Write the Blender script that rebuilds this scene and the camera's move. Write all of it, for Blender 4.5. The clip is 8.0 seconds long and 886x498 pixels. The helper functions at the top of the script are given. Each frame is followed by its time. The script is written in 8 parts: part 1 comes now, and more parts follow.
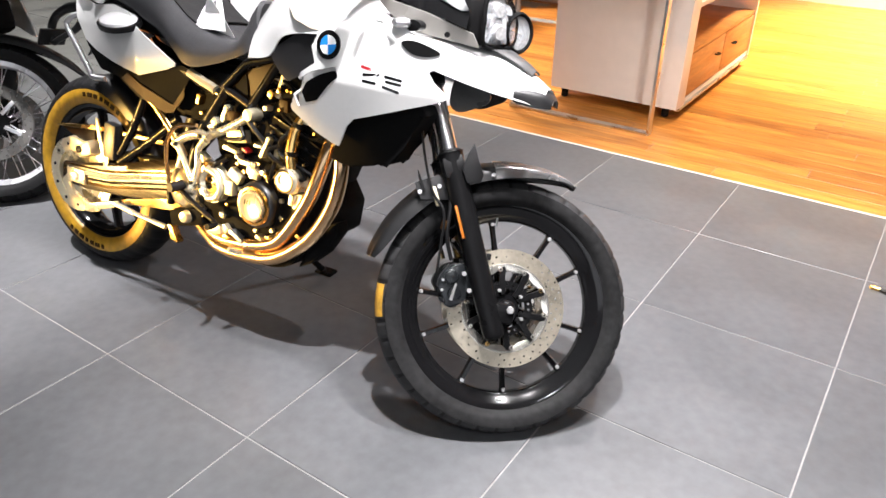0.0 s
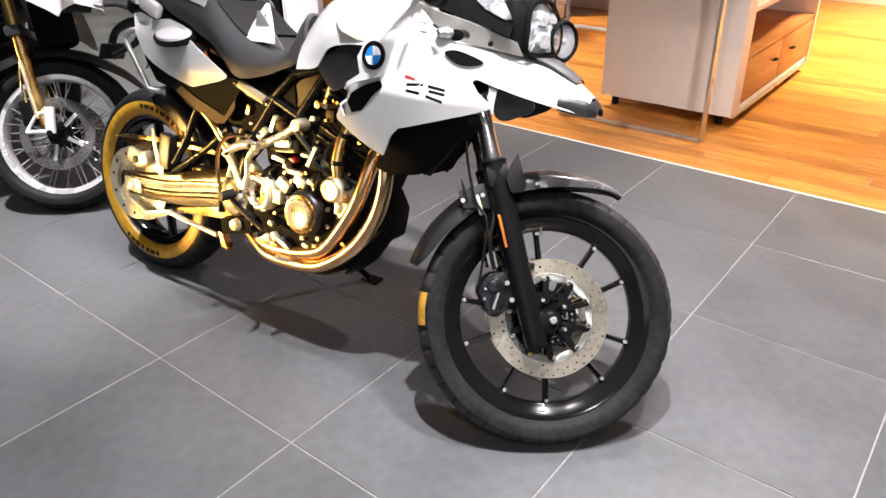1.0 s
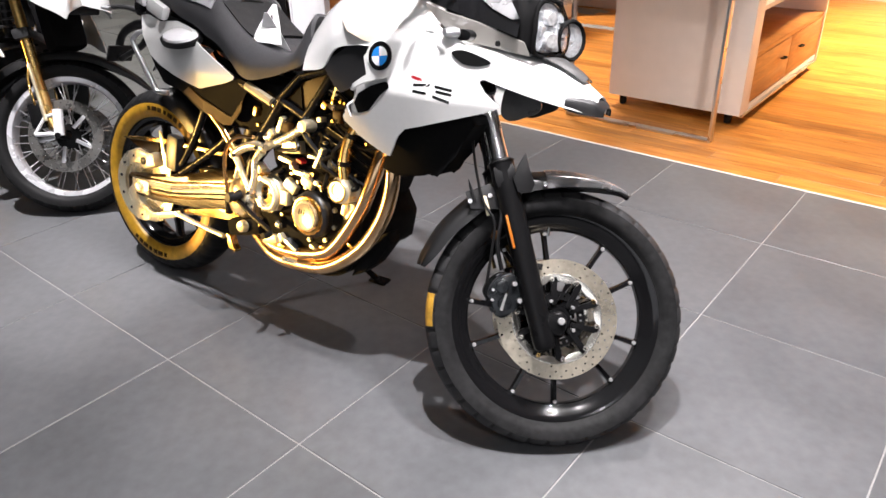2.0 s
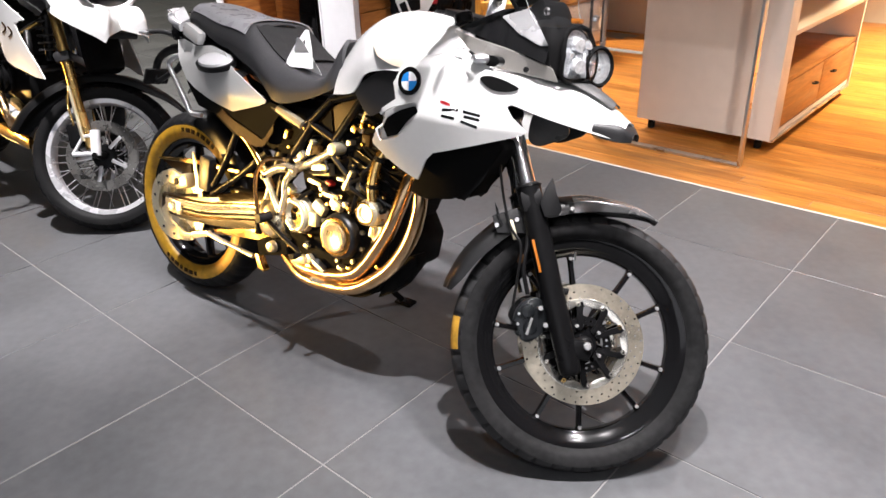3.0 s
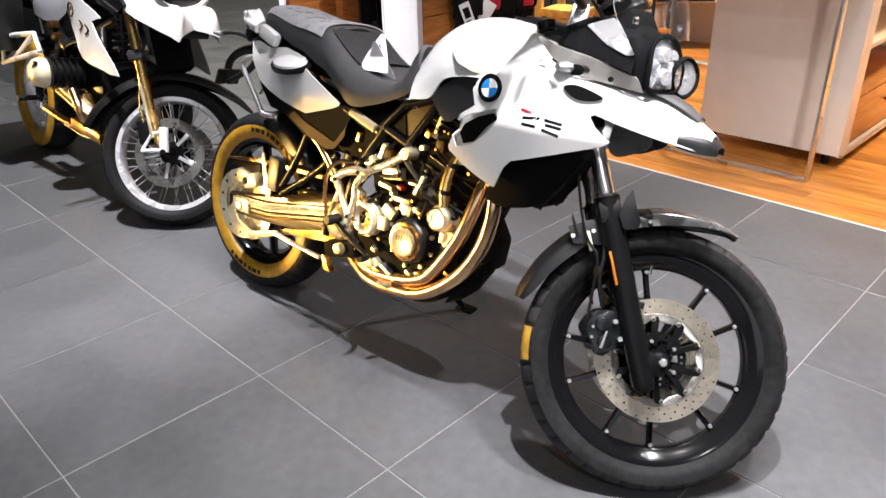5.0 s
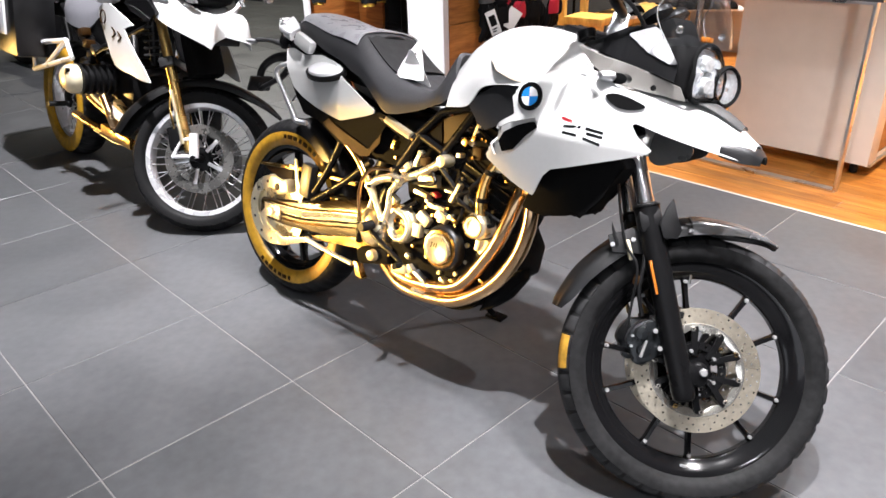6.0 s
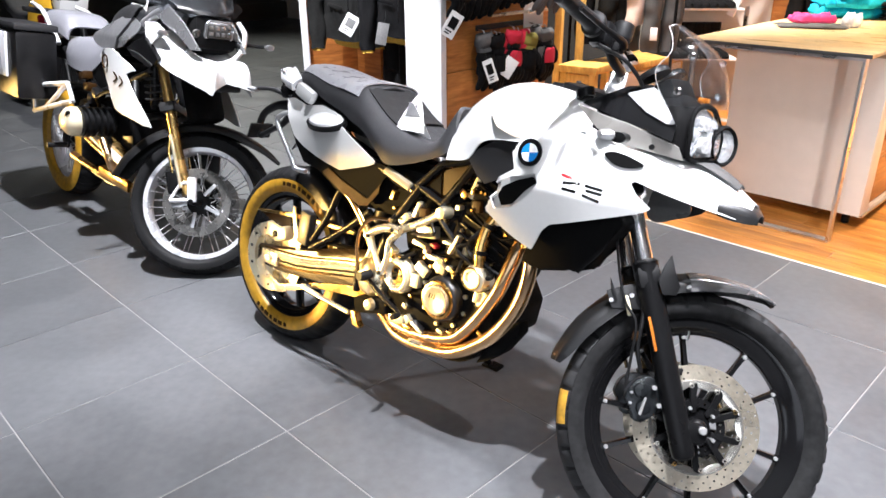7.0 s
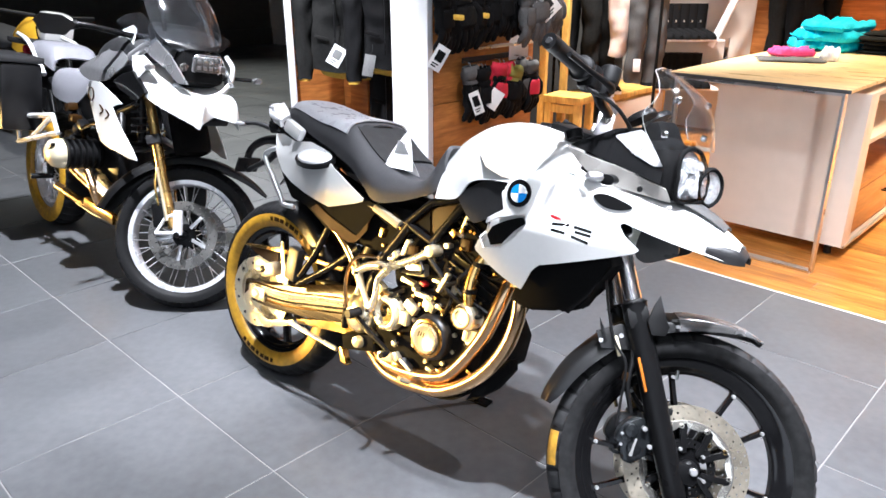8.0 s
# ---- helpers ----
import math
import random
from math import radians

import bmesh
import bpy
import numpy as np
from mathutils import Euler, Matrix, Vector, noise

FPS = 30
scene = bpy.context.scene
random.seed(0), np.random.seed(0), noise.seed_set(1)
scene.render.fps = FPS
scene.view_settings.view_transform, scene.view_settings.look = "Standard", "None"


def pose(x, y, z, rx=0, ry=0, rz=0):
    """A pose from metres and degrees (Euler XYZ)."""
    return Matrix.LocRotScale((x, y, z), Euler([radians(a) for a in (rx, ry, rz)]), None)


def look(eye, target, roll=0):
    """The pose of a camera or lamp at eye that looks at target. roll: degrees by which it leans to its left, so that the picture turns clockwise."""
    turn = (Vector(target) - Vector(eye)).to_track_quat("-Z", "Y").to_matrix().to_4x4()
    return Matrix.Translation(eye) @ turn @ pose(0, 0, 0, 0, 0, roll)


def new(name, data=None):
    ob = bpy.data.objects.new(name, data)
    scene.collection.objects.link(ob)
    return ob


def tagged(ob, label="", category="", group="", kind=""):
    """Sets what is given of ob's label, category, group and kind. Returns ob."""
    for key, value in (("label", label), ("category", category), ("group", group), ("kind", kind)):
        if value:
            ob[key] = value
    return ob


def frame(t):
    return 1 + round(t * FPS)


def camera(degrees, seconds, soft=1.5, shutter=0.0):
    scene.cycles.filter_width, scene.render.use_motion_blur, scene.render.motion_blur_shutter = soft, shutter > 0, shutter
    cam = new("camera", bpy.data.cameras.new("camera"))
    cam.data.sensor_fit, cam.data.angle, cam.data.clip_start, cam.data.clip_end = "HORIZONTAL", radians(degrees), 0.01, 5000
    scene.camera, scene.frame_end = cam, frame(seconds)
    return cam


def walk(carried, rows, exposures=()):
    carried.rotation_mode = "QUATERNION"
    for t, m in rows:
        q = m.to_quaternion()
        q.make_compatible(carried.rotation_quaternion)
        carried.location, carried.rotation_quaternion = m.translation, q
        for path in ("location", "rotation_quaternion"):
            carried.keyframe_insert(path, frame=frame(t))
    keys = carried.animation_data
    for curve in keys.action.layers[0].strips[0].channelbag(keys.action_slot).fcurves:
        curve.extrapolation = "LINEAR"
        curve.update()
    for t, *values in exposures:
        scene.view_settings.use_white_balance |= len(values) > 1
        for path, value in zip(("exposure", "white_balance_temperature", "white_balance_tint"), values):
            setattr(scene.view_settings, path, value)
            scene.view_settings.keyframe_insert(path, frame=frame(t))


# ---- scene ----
cam = camera(62.4, 8.0, soft=1.55)
PATH = [
    (0, (0.044, 0.319, 1.358), (0.004, 2.06, 0.374), 0.8),
    (0.5, (0.064, 0.309, 1.358), (-0.057, 2.054, 0.387), -0.5),
    (1, (0.065, 0.321, 1.358), (-0.116, 2.065, 0.395), -1.1),
    (1.5, (0.065, 0.33, 1.354), (-0.121, 2.064, 0.375), -1.4),
    (3, (0.065, 0.322, 1.365), (-0.209, 2.082, 0.456), -1.9),
    (3.5, (0.055, 0.326, 1.368), (-0.256, 2.08, 0.459), -1.8),
    (4, (0.037, 0.327, 1.37), (-0.302, 2.082, 0.472), -1.8),
    (4.5, (0.015, 0.327, 1.373), (-0.351, 2.076, 0.476), -1.7),
    (5, (-0.025, 0.322, 1.37), (-0.402, 2.069, 0.473), -1.4),
    (6.5, (-0.103, 0.305, 1.385), (-0.524, 2.069, 0.54), -1.4),
    (7, (-0.108, 0.317, 1.412), (-0.506, 2.111, 0.625), -0.5),
    (7.5, (-0.117, 0.324, 1.435), (-0.512, 2.135, 0.685), -0.2),
    (8, (-0.124, 0.33, 1.453), (-0.485, 2.156, 0.723), -0.1),
]
walk(cam, [(t, look(eye, target, roll)) for t, eye, target, roll in PATH],
     ((0, 0.03, 6350, 13), (0.6, -0.12, 6400, 14), (1.5, -0.2, 6400, 15), (3.5, -0.36, 6400, 15), (4.5, -0.32, 6350, 14), (6.5, 0.08, 6150, 13), (8, 0.27, 5780, 11)))

# the showroom's own axes: u along the edge of the wooden floor, v into the shop
SHOP = Matrix.Translation((-0.488, 1.71, 0)) @ pose(0, 0, 0, 0, 0, -32.9)


def shop(u, v, z=0.0, turn=0.0):
    return SHOP @ pose(u, v, z, 0, 0, turn)


# ---- light ----
world = bpy.data.worlds.new("world")
scene.world = world
world.use_nodes = True
world.node_tree.nodes["Background"].inputs[0].default_value = (1.0, 0.95, 0.8, 1)
world.node_tree.nodes["Background"].inputs[1].default_value = 0.02


def lamp(name, kind, place, target, watts, colour, size=0.1, cone=90, blend=0.5, size_y=0.0):
    data = bpy.data.lights.new(name, kind)
    data.energy, data.color = watts, colour
    if kind == "AREA":
        data.size = size
        if size_y:
            data.shape, data.size_y = "RECTANGLE", size_y
    else:
        data.shadow_soft_size = size
    if kind == "SPOT":
        data.spot_size, data.spot_blend = radians(cone), blend
    ob = new(name, data)
    ob.matrix_world = look(place, target)
    return ob


WHITE, WARM = (1.0, 0.97, 0.95), (1.0, 0.6, 0.16)
lamp("ceiling_spot", "SPOT", (0.54, 1.89, 3.4), (0.6, 1.8, 0), 270, WHITE, 0.03, 96, 0.7)
lamp("ceiling_spot", "SPOT", (0.99, 1.65, 3.4), (1.05, 1.65, 0), 430, WHITE, 0.03, 96, 0.7)
lamp("ceiling_spot", "SPOT", (0.06, 1.66, 3.4), (0.7, 1.75, 0), 900, WHITE, 0.035, 86, 0.9)
# weak unseen spot added near the camera to fill the fairing's side
lamp("ceiling_spot", "SPOT", (0.5, -0.9, 3.4), (0.1, 1.9, 0.6), 120, WHITE, 0.1, 90, 0.8)
lamp("ceiling_spot", "SPOT", (-2.0, 2.75, 3.4), (-3.0, 3.7, 0), 1300, WHITE, 0.05, 88, 0.5)
# added spot that lifts the dark floor behind the bike
lamp("ceiling_spot", "SPOT", (1.4, 3.8, 3.4), (0.4, 2.5, 0), 240, WHITE, 0.04, 88, 0.8)
# broad unseen fill, tinted to cool the floor's shadows
lamp("ceiling_fill", "AREA", (-0.8, 0.4, 3.45), (-0.8, 0.4, 0), 8, (0.88, 1.0, 0.95), 4.0)
# unseen spot added to lift the floor behind the second bike
lamp("ceiling_spot", "SPOT", (-4.4, 6.4, 3.4), (-4.4, 6.6, 0), 270, (1.0, 0.95, 0.8), 0.05, 92, 0.7)
# broad fill added behind the camera for the sides that face it; no window here
lamp("front_fill", "AREA", (-0.9, -3.6, 1.75), (-0.6, 2.0, 0.9), 60, (0.94, 0.97, 1.0), 5.5, size_y=2.0)
# unseen low warm lamps, added to gild the bikes' engines and wheels
lamp("warm_fill_spot", "SPOT", (-4.4, 1.45, 0.3), (-0.86, 2.27, 0.41), 2600, WARM, 0.05, 12.6, 0.35)
lamp("warm_fill_spot", "SPOT", (-5.6, 3.35, 0.35), (-2.3, 3.45, 0.5), 520, WARM, 0.05, 15, 0.6)
# unseen spot added to even out the table's cream end panel
lamp("panel_fill_spot", "SPOT", tuple(SHOP @ Vector((4.5, -4.0, 2.1))), tuple(SHOP @ Vector((-0.3, 3.0, 0.5))), 700, (1.0, 0.9, 0.8), 0.15, 14, 0.5)
# another added spot, for the far floor and wall
lamp("ceiling_spot", "SPOT", (-4.7, 9.4, 3.4), (-4.4, 8.6, 0), 480, (1.0, 0.95, 0.76), 0.1, 105, 0.8)
lamp("shop_spot", "SPOT", tuple((SHOP @ Vector((0.9, 4.4, 3.45)))), tuple(SHOP @ Vector((0.9, 4.5, 0))), 720, (1.0, 0.74, 0.42), 0.3, 88, 0.6)
lamp("shop_light", "SPOT", tuple(SHOP @ Vector((-1.7, 3.5, 3.35))), tuple(SHOP @ Vector((-1.85, 3.9, 0.6))), 1500, (1.0, 0.9, 0.78), 0.25, 74, 0.6)
lamp("shop_light", "SPOT", tuple(SHOP @ Vector((-2.5, 1.2, 3.35))), tuple(SHOP @ Vector((-2.5, 2.1, 0.8))), 420, (1.0, 0.93, 0.85), 0.15, 46, 0.6)
# unseen spot added to brighten the gloves on the wood panels
lamp("shop_light", "SPOT", tuple(SHOP @ Vector((-0.5, 1.6, 3.4))), tuple(SHOP @ Vector((-1.75, 2.45, 1.0))), 260, (1.0, 0.92, 0.85), 0.12, 26, 0.5)
lamp("back_light", "SPOT", tuple((SHOP @ Vector((1.3, 5.6, 3.4)))), tuple(SHOP @ Vector((1.0, 5.6, 0))), 4600, (1.0, 0.8, 0.48), 0.2, 72, 0.8)


# ---- materials ----
def mat(name, base, rough=0.5, metal=0.0, vary=0.12, scale=30.0, bump=0.05, coat=0.0, speck=0.0, rvary=0.1, stretch=(1, 1, 1), random_tint=0.0, spec=0.5):
    m = bpy.data.materials.new(name)
    m.use_nodes = True
    nt = m.node_tree
    b = nt.nodes["Principled BSDF"]
    L = nt.links.new
    tc = nt.nodes.new("ShaderNodeTexCoord")
    mp = nt.nodes.new("ShaderNodeMapping")
    mp.inputs["Scale"].default_value = stretch
    L(tc.outputs["Object"], mp.inputs["Vector"])
    big = nt.nodes.new("ShaderNodeTexNoise")
    big.inputs["Scale"].default_value, big.inputs["Detail"].default_value = scale * 0.12, 4
    fine = nt.nodes.new("ShaderNodeTexNoise")
    fine.inputs["Scale"].default_value, fine.inputs["Detail"].default_value = scale, 6
    for n in (big, fine):
        L(mp.outputs[0], n.inputs["Vector"])
    mix = nt.nodes.new("ShaderNodeMath")
    mix.operation = "ADD"
    L(big.outputs["Fac"], mix.inputs[0])
    L(fine.outputs["Fac"], mix.inputs[1])
    ramp = nt.nodes.new("ShaderNodeMapRange")
    ramp.inputs["From Min"].default_value, ramp.inputs["From Max"].default_value = 0.7, 1.3
    ramp.inputs["To Min"].default_value, ramp.inputs["To Max"].default_value = 1 - vary, 1 + vary
    L(mix.outputs[0], ramp.inputs["Value"])
    hsv = nt.nodes.new("ShaderNodeHueSaturation")
    hsv.inputs["Color"].default_value = (*base, 1)
    if random_tint:
        info = nt.nodes.new("ShaderNodeObjectInfo")
        r2 = nt.nodes.new("ShaderNodeMapRange")
        r2.inputs["To Min"].default_value, r2.inputs["To Max"].default_value = 1 - random_tint, 1 + random_tint
        L(info.outputs["Random"], r2.inputs["Value"])
        mul = nt.nodes.new("ShaderNodeMath")
        mul.operation = "MULTIPLY"
        L(ramp.outputs[0], mul.inputs[0])
        L(r2.outputs[0], mul.inputs[1])
        L(mul.outputs[0], hsv.inputs["Value"])
    else:
        L(ramp.outputs[0], hsv.inputs["Value"])
    L(hsv.outputs[0], b.inputs["Base Color"])
    rr = nt.nodes.new("ShaderNodeMapRange")
    rr.inputs["From Min"].default_value, rr.inputs["From Max"].default_value = 0.3, 0.7
    rr.inputs["To Min"].default_value, rr.inputs["To Max"].default_value = max(0.02, rough - rvary), min(1, rough + rvary)
    L(big.outputs["Fac"], rr.inputs["Value"])
    L(rr.outputs[0], b.inputs["Roughness"])
    b.inputs["Metallic"].default_value = metal
    b.inputs["Coat Weight"].default_value = coat
    b.inputs["Specular IOR Level"].default_value = spec
    if bump:
        bp = nt.nodes.new("ShaderNodeBump")
        bp.inputs["Strength"].default_value, bp.inputs["Distance"].default_value = bump, 0.002
        L(fine.outputs["Fac"], bp.inputs["Height"])
        L(bp.outputs[0], b.inputs["Normal"])
    return m


def wood(name, dark, light, stretch, rough=0.4, random_tint=0.15):
    m = mat(name, light, rough, 0, 0.2, 26, 0.08, stretch=stretch, random_tint=random_tint)
    nt = m.node_tree
    b = nt.nodes["Principled BSDF"]
    tc, mp = nt.nodes.new("ShaderNodeTexCoord"), nt.nodes.new("ShaderNodeMapping")
    mp.inputs["Scale"].default_value = stretch
    nz = nt.nodes.new("ShaderNodeTexNoise")
    nz.inputs["Scale"].default_value, nz.inputs["Detail"].default_value, nz.inputs["Distortion"].default_value = 5, 8, 1.2
    info = nt.nodes.new("ShaderNodeObjectInfo")
    nt.links.new(tc.outputs["Object"], mp.inputs["Vector"])
    add = nt.nodes.new("ShaderNodeVectorMath")
    sc = nt.nodes.new("ShaderNodeMath")
    sc.operation, sc.inputs[1].default_value = "MULTIPLY", 37.0
    nt.links.new(info.outputs["Random"], sc.inputs[0])
    nt.links.new(mp.outputs[0], add.inputs[0])
    nt.links.new(sc.outputs[0], add.inputs[1])
    nt.links.new(add.outputs[0], nz.inputs["Vector"])
    cr = nt.nodes.new("ShaderNodeValToRGB")
    cr.color_ramp.elements[0].position, cr.color_ramp.elements[0].color = 0.35, (*dark, 1)
    cr.color_ramp.elements[1].position, cr.color_ramp.elements[1].color = 0.68, (*light, 1)
    nt.links.new(nz.outputs["Fac"], cr.inputs[0])
    hsv = [n for n in nt.nodes if n.bl_idname == "ShaderNodeHueSaturation"][0]
    nt.links.new(cr.outputs[0], hsv.inputs["Color"])
    return m


TILE = mat("slate_tile", (0.098, 0.101, 0.106), 0.37, 0, 0.16, 26, 0.12, rvary=0.09, random_tint=0.07)
GROUT = mat("pale_grout", (0.27, 0.266, 0.26), 0.9, 0, 0.15, 60, 0.1)
PLANK = wood("oak_floor", (0.3, 0.105, 0.018), (0.55, 0.235, 0.045), (0.5, 7, 2), 0.35, 0.22)
PANEL_WOOD = wood("brown_wood_panel", (0.26, 0.09, 0.02), (0.44, 0.17, 0.04), (0.6, 0.6, 5), 0.45, 0.12)
DRAWER_WOOD = wood("orange_wood_veneer", (0.3, 0.12, 0.035), (0.45, 0.2, 0.06), (0.7, 0.7, 6), 0.4, 0.08)
TOP_WOOD = wood("pale_maple", (0.6, 0.42, 0.2), (0.72, 0.55, 0.3), (1.0, 4, 4), 0.35, 0.05)
YELLOW_WOOD = wood("pine_wood", (0.5, 0.28, 0.06), (0.7, 0.45, 0.12), (3, 3, 0.8), 0.4, 0.1)
LAMINATE = mat("cream_laminate", (0.68, 0.61, 0.54), 0.45, 0, 0.04, 12, 0.02)
WALL_WHITE = mat("white_paint_wall", (0.78, 0.75, 0.7), 0.7, 0, 0.05, 14, 0.05)
PILLAR_WHITE = mat("white_lacquer", (0.78, 0.78, 0.8), 0.4, 0, 0.03, 14, 0.02)
WALL_GREY = mat("grey_paint_wall", (0.22, 0.22, 0.225), 0.7, 0, 0.08, 14, 0.05)
WALL_DARK = mat("charcoal_wall", (0.035, 0.034, 0.032), 0.7, 0, 0.2, 8, 0.1)
CEILING = mat("ceiling_paint", (0.2, 0.2, 0.2), 0.8, 0, 0.05, 10, 0.03)
STEEL = mat("brushed_steel", (0.62, 0.62, 0.63), 0.3, 1.0, 0.08, 60, 0.03)
PAINT = mat("white_pearl_paint", (0.7, 0.7, 0.69), 0.22, 0, 0.02, 90, 0.0, coat=1.0, rvary=0.03)
BLACK = mat("black_plastic", (0.005, 0.005, 0.0054), 0.42, 0, 0.2, 80, 0.08, spec=0.3)
GLOSS = mat("gloss_black", (0.006, 0.006, 0.0065), 0.12, 0, 0.1, 40, 0.0, coat=0.12, rvary=0.03, spec=0.25)
FENDER = mat("satin_black_paint", (0.008, 0.008, 0.0084), 0.38, 0, 0.1, 40, 0.01, coat=0.08)
SATIN = mat("satin_black_metal", (0.006, 0.006, 0.0064), 0.32, 0.0, 0.15, 50, 0.02, spec=0.12)
GREY = mat("dark_grey_plastic", (0.02, 0.02, 0.021), 0.4, 0, 0.12, 90, 0.06, spec=0.4)
SHROUD = mat("grey_shroud_plastic", (0.06, 0.06, 0.06), 0.35, 0, 0.1, 90, 0.04)
# pearl paint darkened to carry the shade beside the cockpit
PEARL_SHADE = mat("shade_tinted_pearl", (0.34, 0.325, 0.3), 0.3, 0, 0.04, 60, 0.01, coat=0.6)
DARK_BRONZE = mat("dark_warm_lit_casting", (0.022, 0.013, 0.004), 0.3, 0.3, 0.5, 34, 0.1, stretch=(0.3, 1, 8))
MATTE = mat("matt_black_casting", (0.004, 0.004, 0.0042), 0.8, 0, 0.2, 90, 0.12, spec=0.08)
# ochre for the warm light that falls on the front tread
LIT_TREAD = mat("lit_tread_ochre", (0.5, 0.27, 0.03), 0.55, 0, 0.35, 60, 0.05)
# stretched noise paints streaks of warm light along the swing arm
STREAKED = mat("warm_light_streak_alloy", (0.27, 0.15, 0.04), 0.28, 1.0, 0.85, 34, 0.12, rvary=0.15, stretch=(0.25, 1, 9))
TREAD = mat("dusty_tread_rubber", (0.025, 0.025, 0.026), 0.6, 0, 0.35, 60, 0.15, spec=0.3)
BRIGHT = mat("bright_zinc", (0.55, 0.55, 0.55), 0.25, 0.6, 0.05, 60, 0.02)
# cream that paints the beige shading on the white tank
CREAM = mat("tank_shading_cream", (0.56, 0.48, 0.38), 0.35, 0, 0.06, 60, 0.01, coat=0.4)
VINYL = mat("black_seat_vinyl", (0.043, 0.043, 0.046), 0.5, 0, 0.12, 260, 0.25, rvary=0.06, spec=0.25)
SEAT_DARK = mat("black_seat_grip", (0.026, 0.026, 0.027), 0.7, 0, 0.15, 320, 0.3, spec=0.15)
# lighter seat vinyl that carries the glare in its colour
SEAT_GLARE = mat("glare_pillion_vinyl", (0.34, 0.34, 0.36), 0.32, 0, 0.12, 260, 0.2)
RUBBER = mat("tyre_rubber", (0.0095, 0.0095, 0.01), 0.55, 0, 0.18, 70, 0.1, spec=0.14)
DUSTY = mat("dusty_sidewall_rubber", (0.014, 0.014, 0.0144), 0.62, 0, 0.5, 55, 0.25, spec=0.15)
DISC_GREY = mat("grey_disc_steel", (0.2, 0.195, 0.185), 0.3, 0.7, 0.14, 120, 0.03)
RIM_GREY = mat("satin_silver_rim", (0.66, 0.66, 0.68), 0.28, 0.4, 0.1, 50, 0.02)
# black rubber with the warm light painted in as tan
WARM_LIT_RUBBER = mat("warm_lit_rubber", (0.4, 0.215, 0.012), 0.5, 0, 0.35, 40, 0.15)
# on the bikes these gold, bronze and pale tones hold the warm light
GOLD = mat("brass_and_warm_lit_alloy", (0.76, 0.5, 0.18), 0.24, 1.0, 0.16, 60, 0.06, rvary=0.12)
BRONZE = mat("bronze_and_warm_lit_panel", (0.026, 0.011, 0.002), 0.5, 0.0, 0.2, 50, 0.04, spec=0.12)
PALE_GOLD = mat("warm_lit_pale_alloy", (0.98, 0.87, 0.62), 0.3, 0.85, 0.1, 60, 0.05)
CHROME = mat("chrome", (0.9, 0.9, 0.91), 0.2, 1.0, 0.03, 50, 0.0, rvary=0.04)
TIP_GREY = mat("grey_metallic_paint", (0.4, 0.4, 0.41), 0.26, 0.7, 0.06, 60, 0.01, coat=0.5)
CALIPER = mat("dark_anodised_alloy", (0.016, 0.018, 0.02), 0.3, 0.5, 0.1, 60, 0.02)
DISC = mat("brake_disc_steel", (0.5, 0.45, 0.36), 0.34, 0.75, 0.2, 60, 0.03, rvary=0.1)
POLISHED = mat("polished_steel", (0.8, 0.77, 0.7), 0.2, 0.9, 0.06, 60, 0.02)
EXHAUST = mat("heat_tinted_steel", (0.58, 0.39, 0.22), 0.26, 1.0, 0.25, 18, 0.02)
SILVER = mat("silver_alloy", (0.72, 0.72, 0.74), 0.32, 0.9, 0.08, 50, 0.03)
SILVER_PAINT = mat("silver_paint", (0.74, 0.74, 0.76), 0.3, 0.25, 0.06, 50, 0.02)
VINYL_GREY = mat("grey_seat_vinyl", (0.2, 0.2, 0.22), 0.4, 0, 0.1, 240, 0.2)
ALLOY = mat("warm_alloy_paint", (0.75, 0.66, 0.46), 0.35, 0.3, 0.08, 50, 0.03)
YELLOW = mat("yellow_fabric", (0.75, 0.42, 0.02), 0.6, 0, 0.12, 60, 0.2)
RED = mat("red_ink", (0.35, 0.01, 0.015), 0.4, 0, 0.1, 40, 0)
BLUE = mat("blue_enamel", (0.02, 0.22, 0.62), 0.25, 0, 0.05, 40, 0, coat=0.5)
ENAMEL = mat("white_enamel", (0.8, 0.8, 0.82), 0.25, 0, 0.02, 40, 0, coat=0.5)
AMBER = mat("amber_plastic", (0.4, 0.12, 0.01), 0.3, 0, 0.1, 40, 0)
PAPER = mat("white_card", (0.8, 0.8, 0.8), 0.7, 0, 0.03, 40, 0)
CLOTH = mat("charcoal_cloth", (0.0095, 0.0095, 0.0092), 0.9, 0, 0.35, 60, 0.4, spec=0.1)
CLOTH_BLACK = mat("black_cloth", (0.0055, 0.0055, 0.006), 0.85, 0, 0.3, 80, 0.35, spec=0.1)
CLOTH_GREY = mat("grey_cloth", (0.16, 0.16, 0.16), 0.85, 0, 0.25, 120, 0.3)
CLOTH_MID = mat("mid_grey_cloth", (0.07, 0.07, 0.072), 0.85, 0, 0.25, 120, 0.3)
CLOTH_OLIVE = mat("olive_cloth", (0.2, 0.18, 0.03), 0.85, 0, 0.2, 120, 0.3)
CLOTH_PALE = mat("pale_cloth", (0.62, 0.5, 0.44), 0.85, 0, 0.12, 120, 0.2)
CLOTH_RED = mat("red_cloth", (0.45, 0.008, 0.03), 0.8, 0, 0.2, 120, 0.2)
CLOTH_TEAL = mat("turquoise_cloth", (0.0, 0.38, 0.55), 0.8, 0, 0.2, 90, 0.3)
CLOTH_PINK = mat("raspberry_cloth", (0.42, 0.03, 0.16), 0.8, 0, 0.2, 90, 0.2)
CLOTH_YELLOW = mat("mustard_cloth", (0.6, 0.38, 0.05), 0.8, 0, 0.2, 90, 0.2)
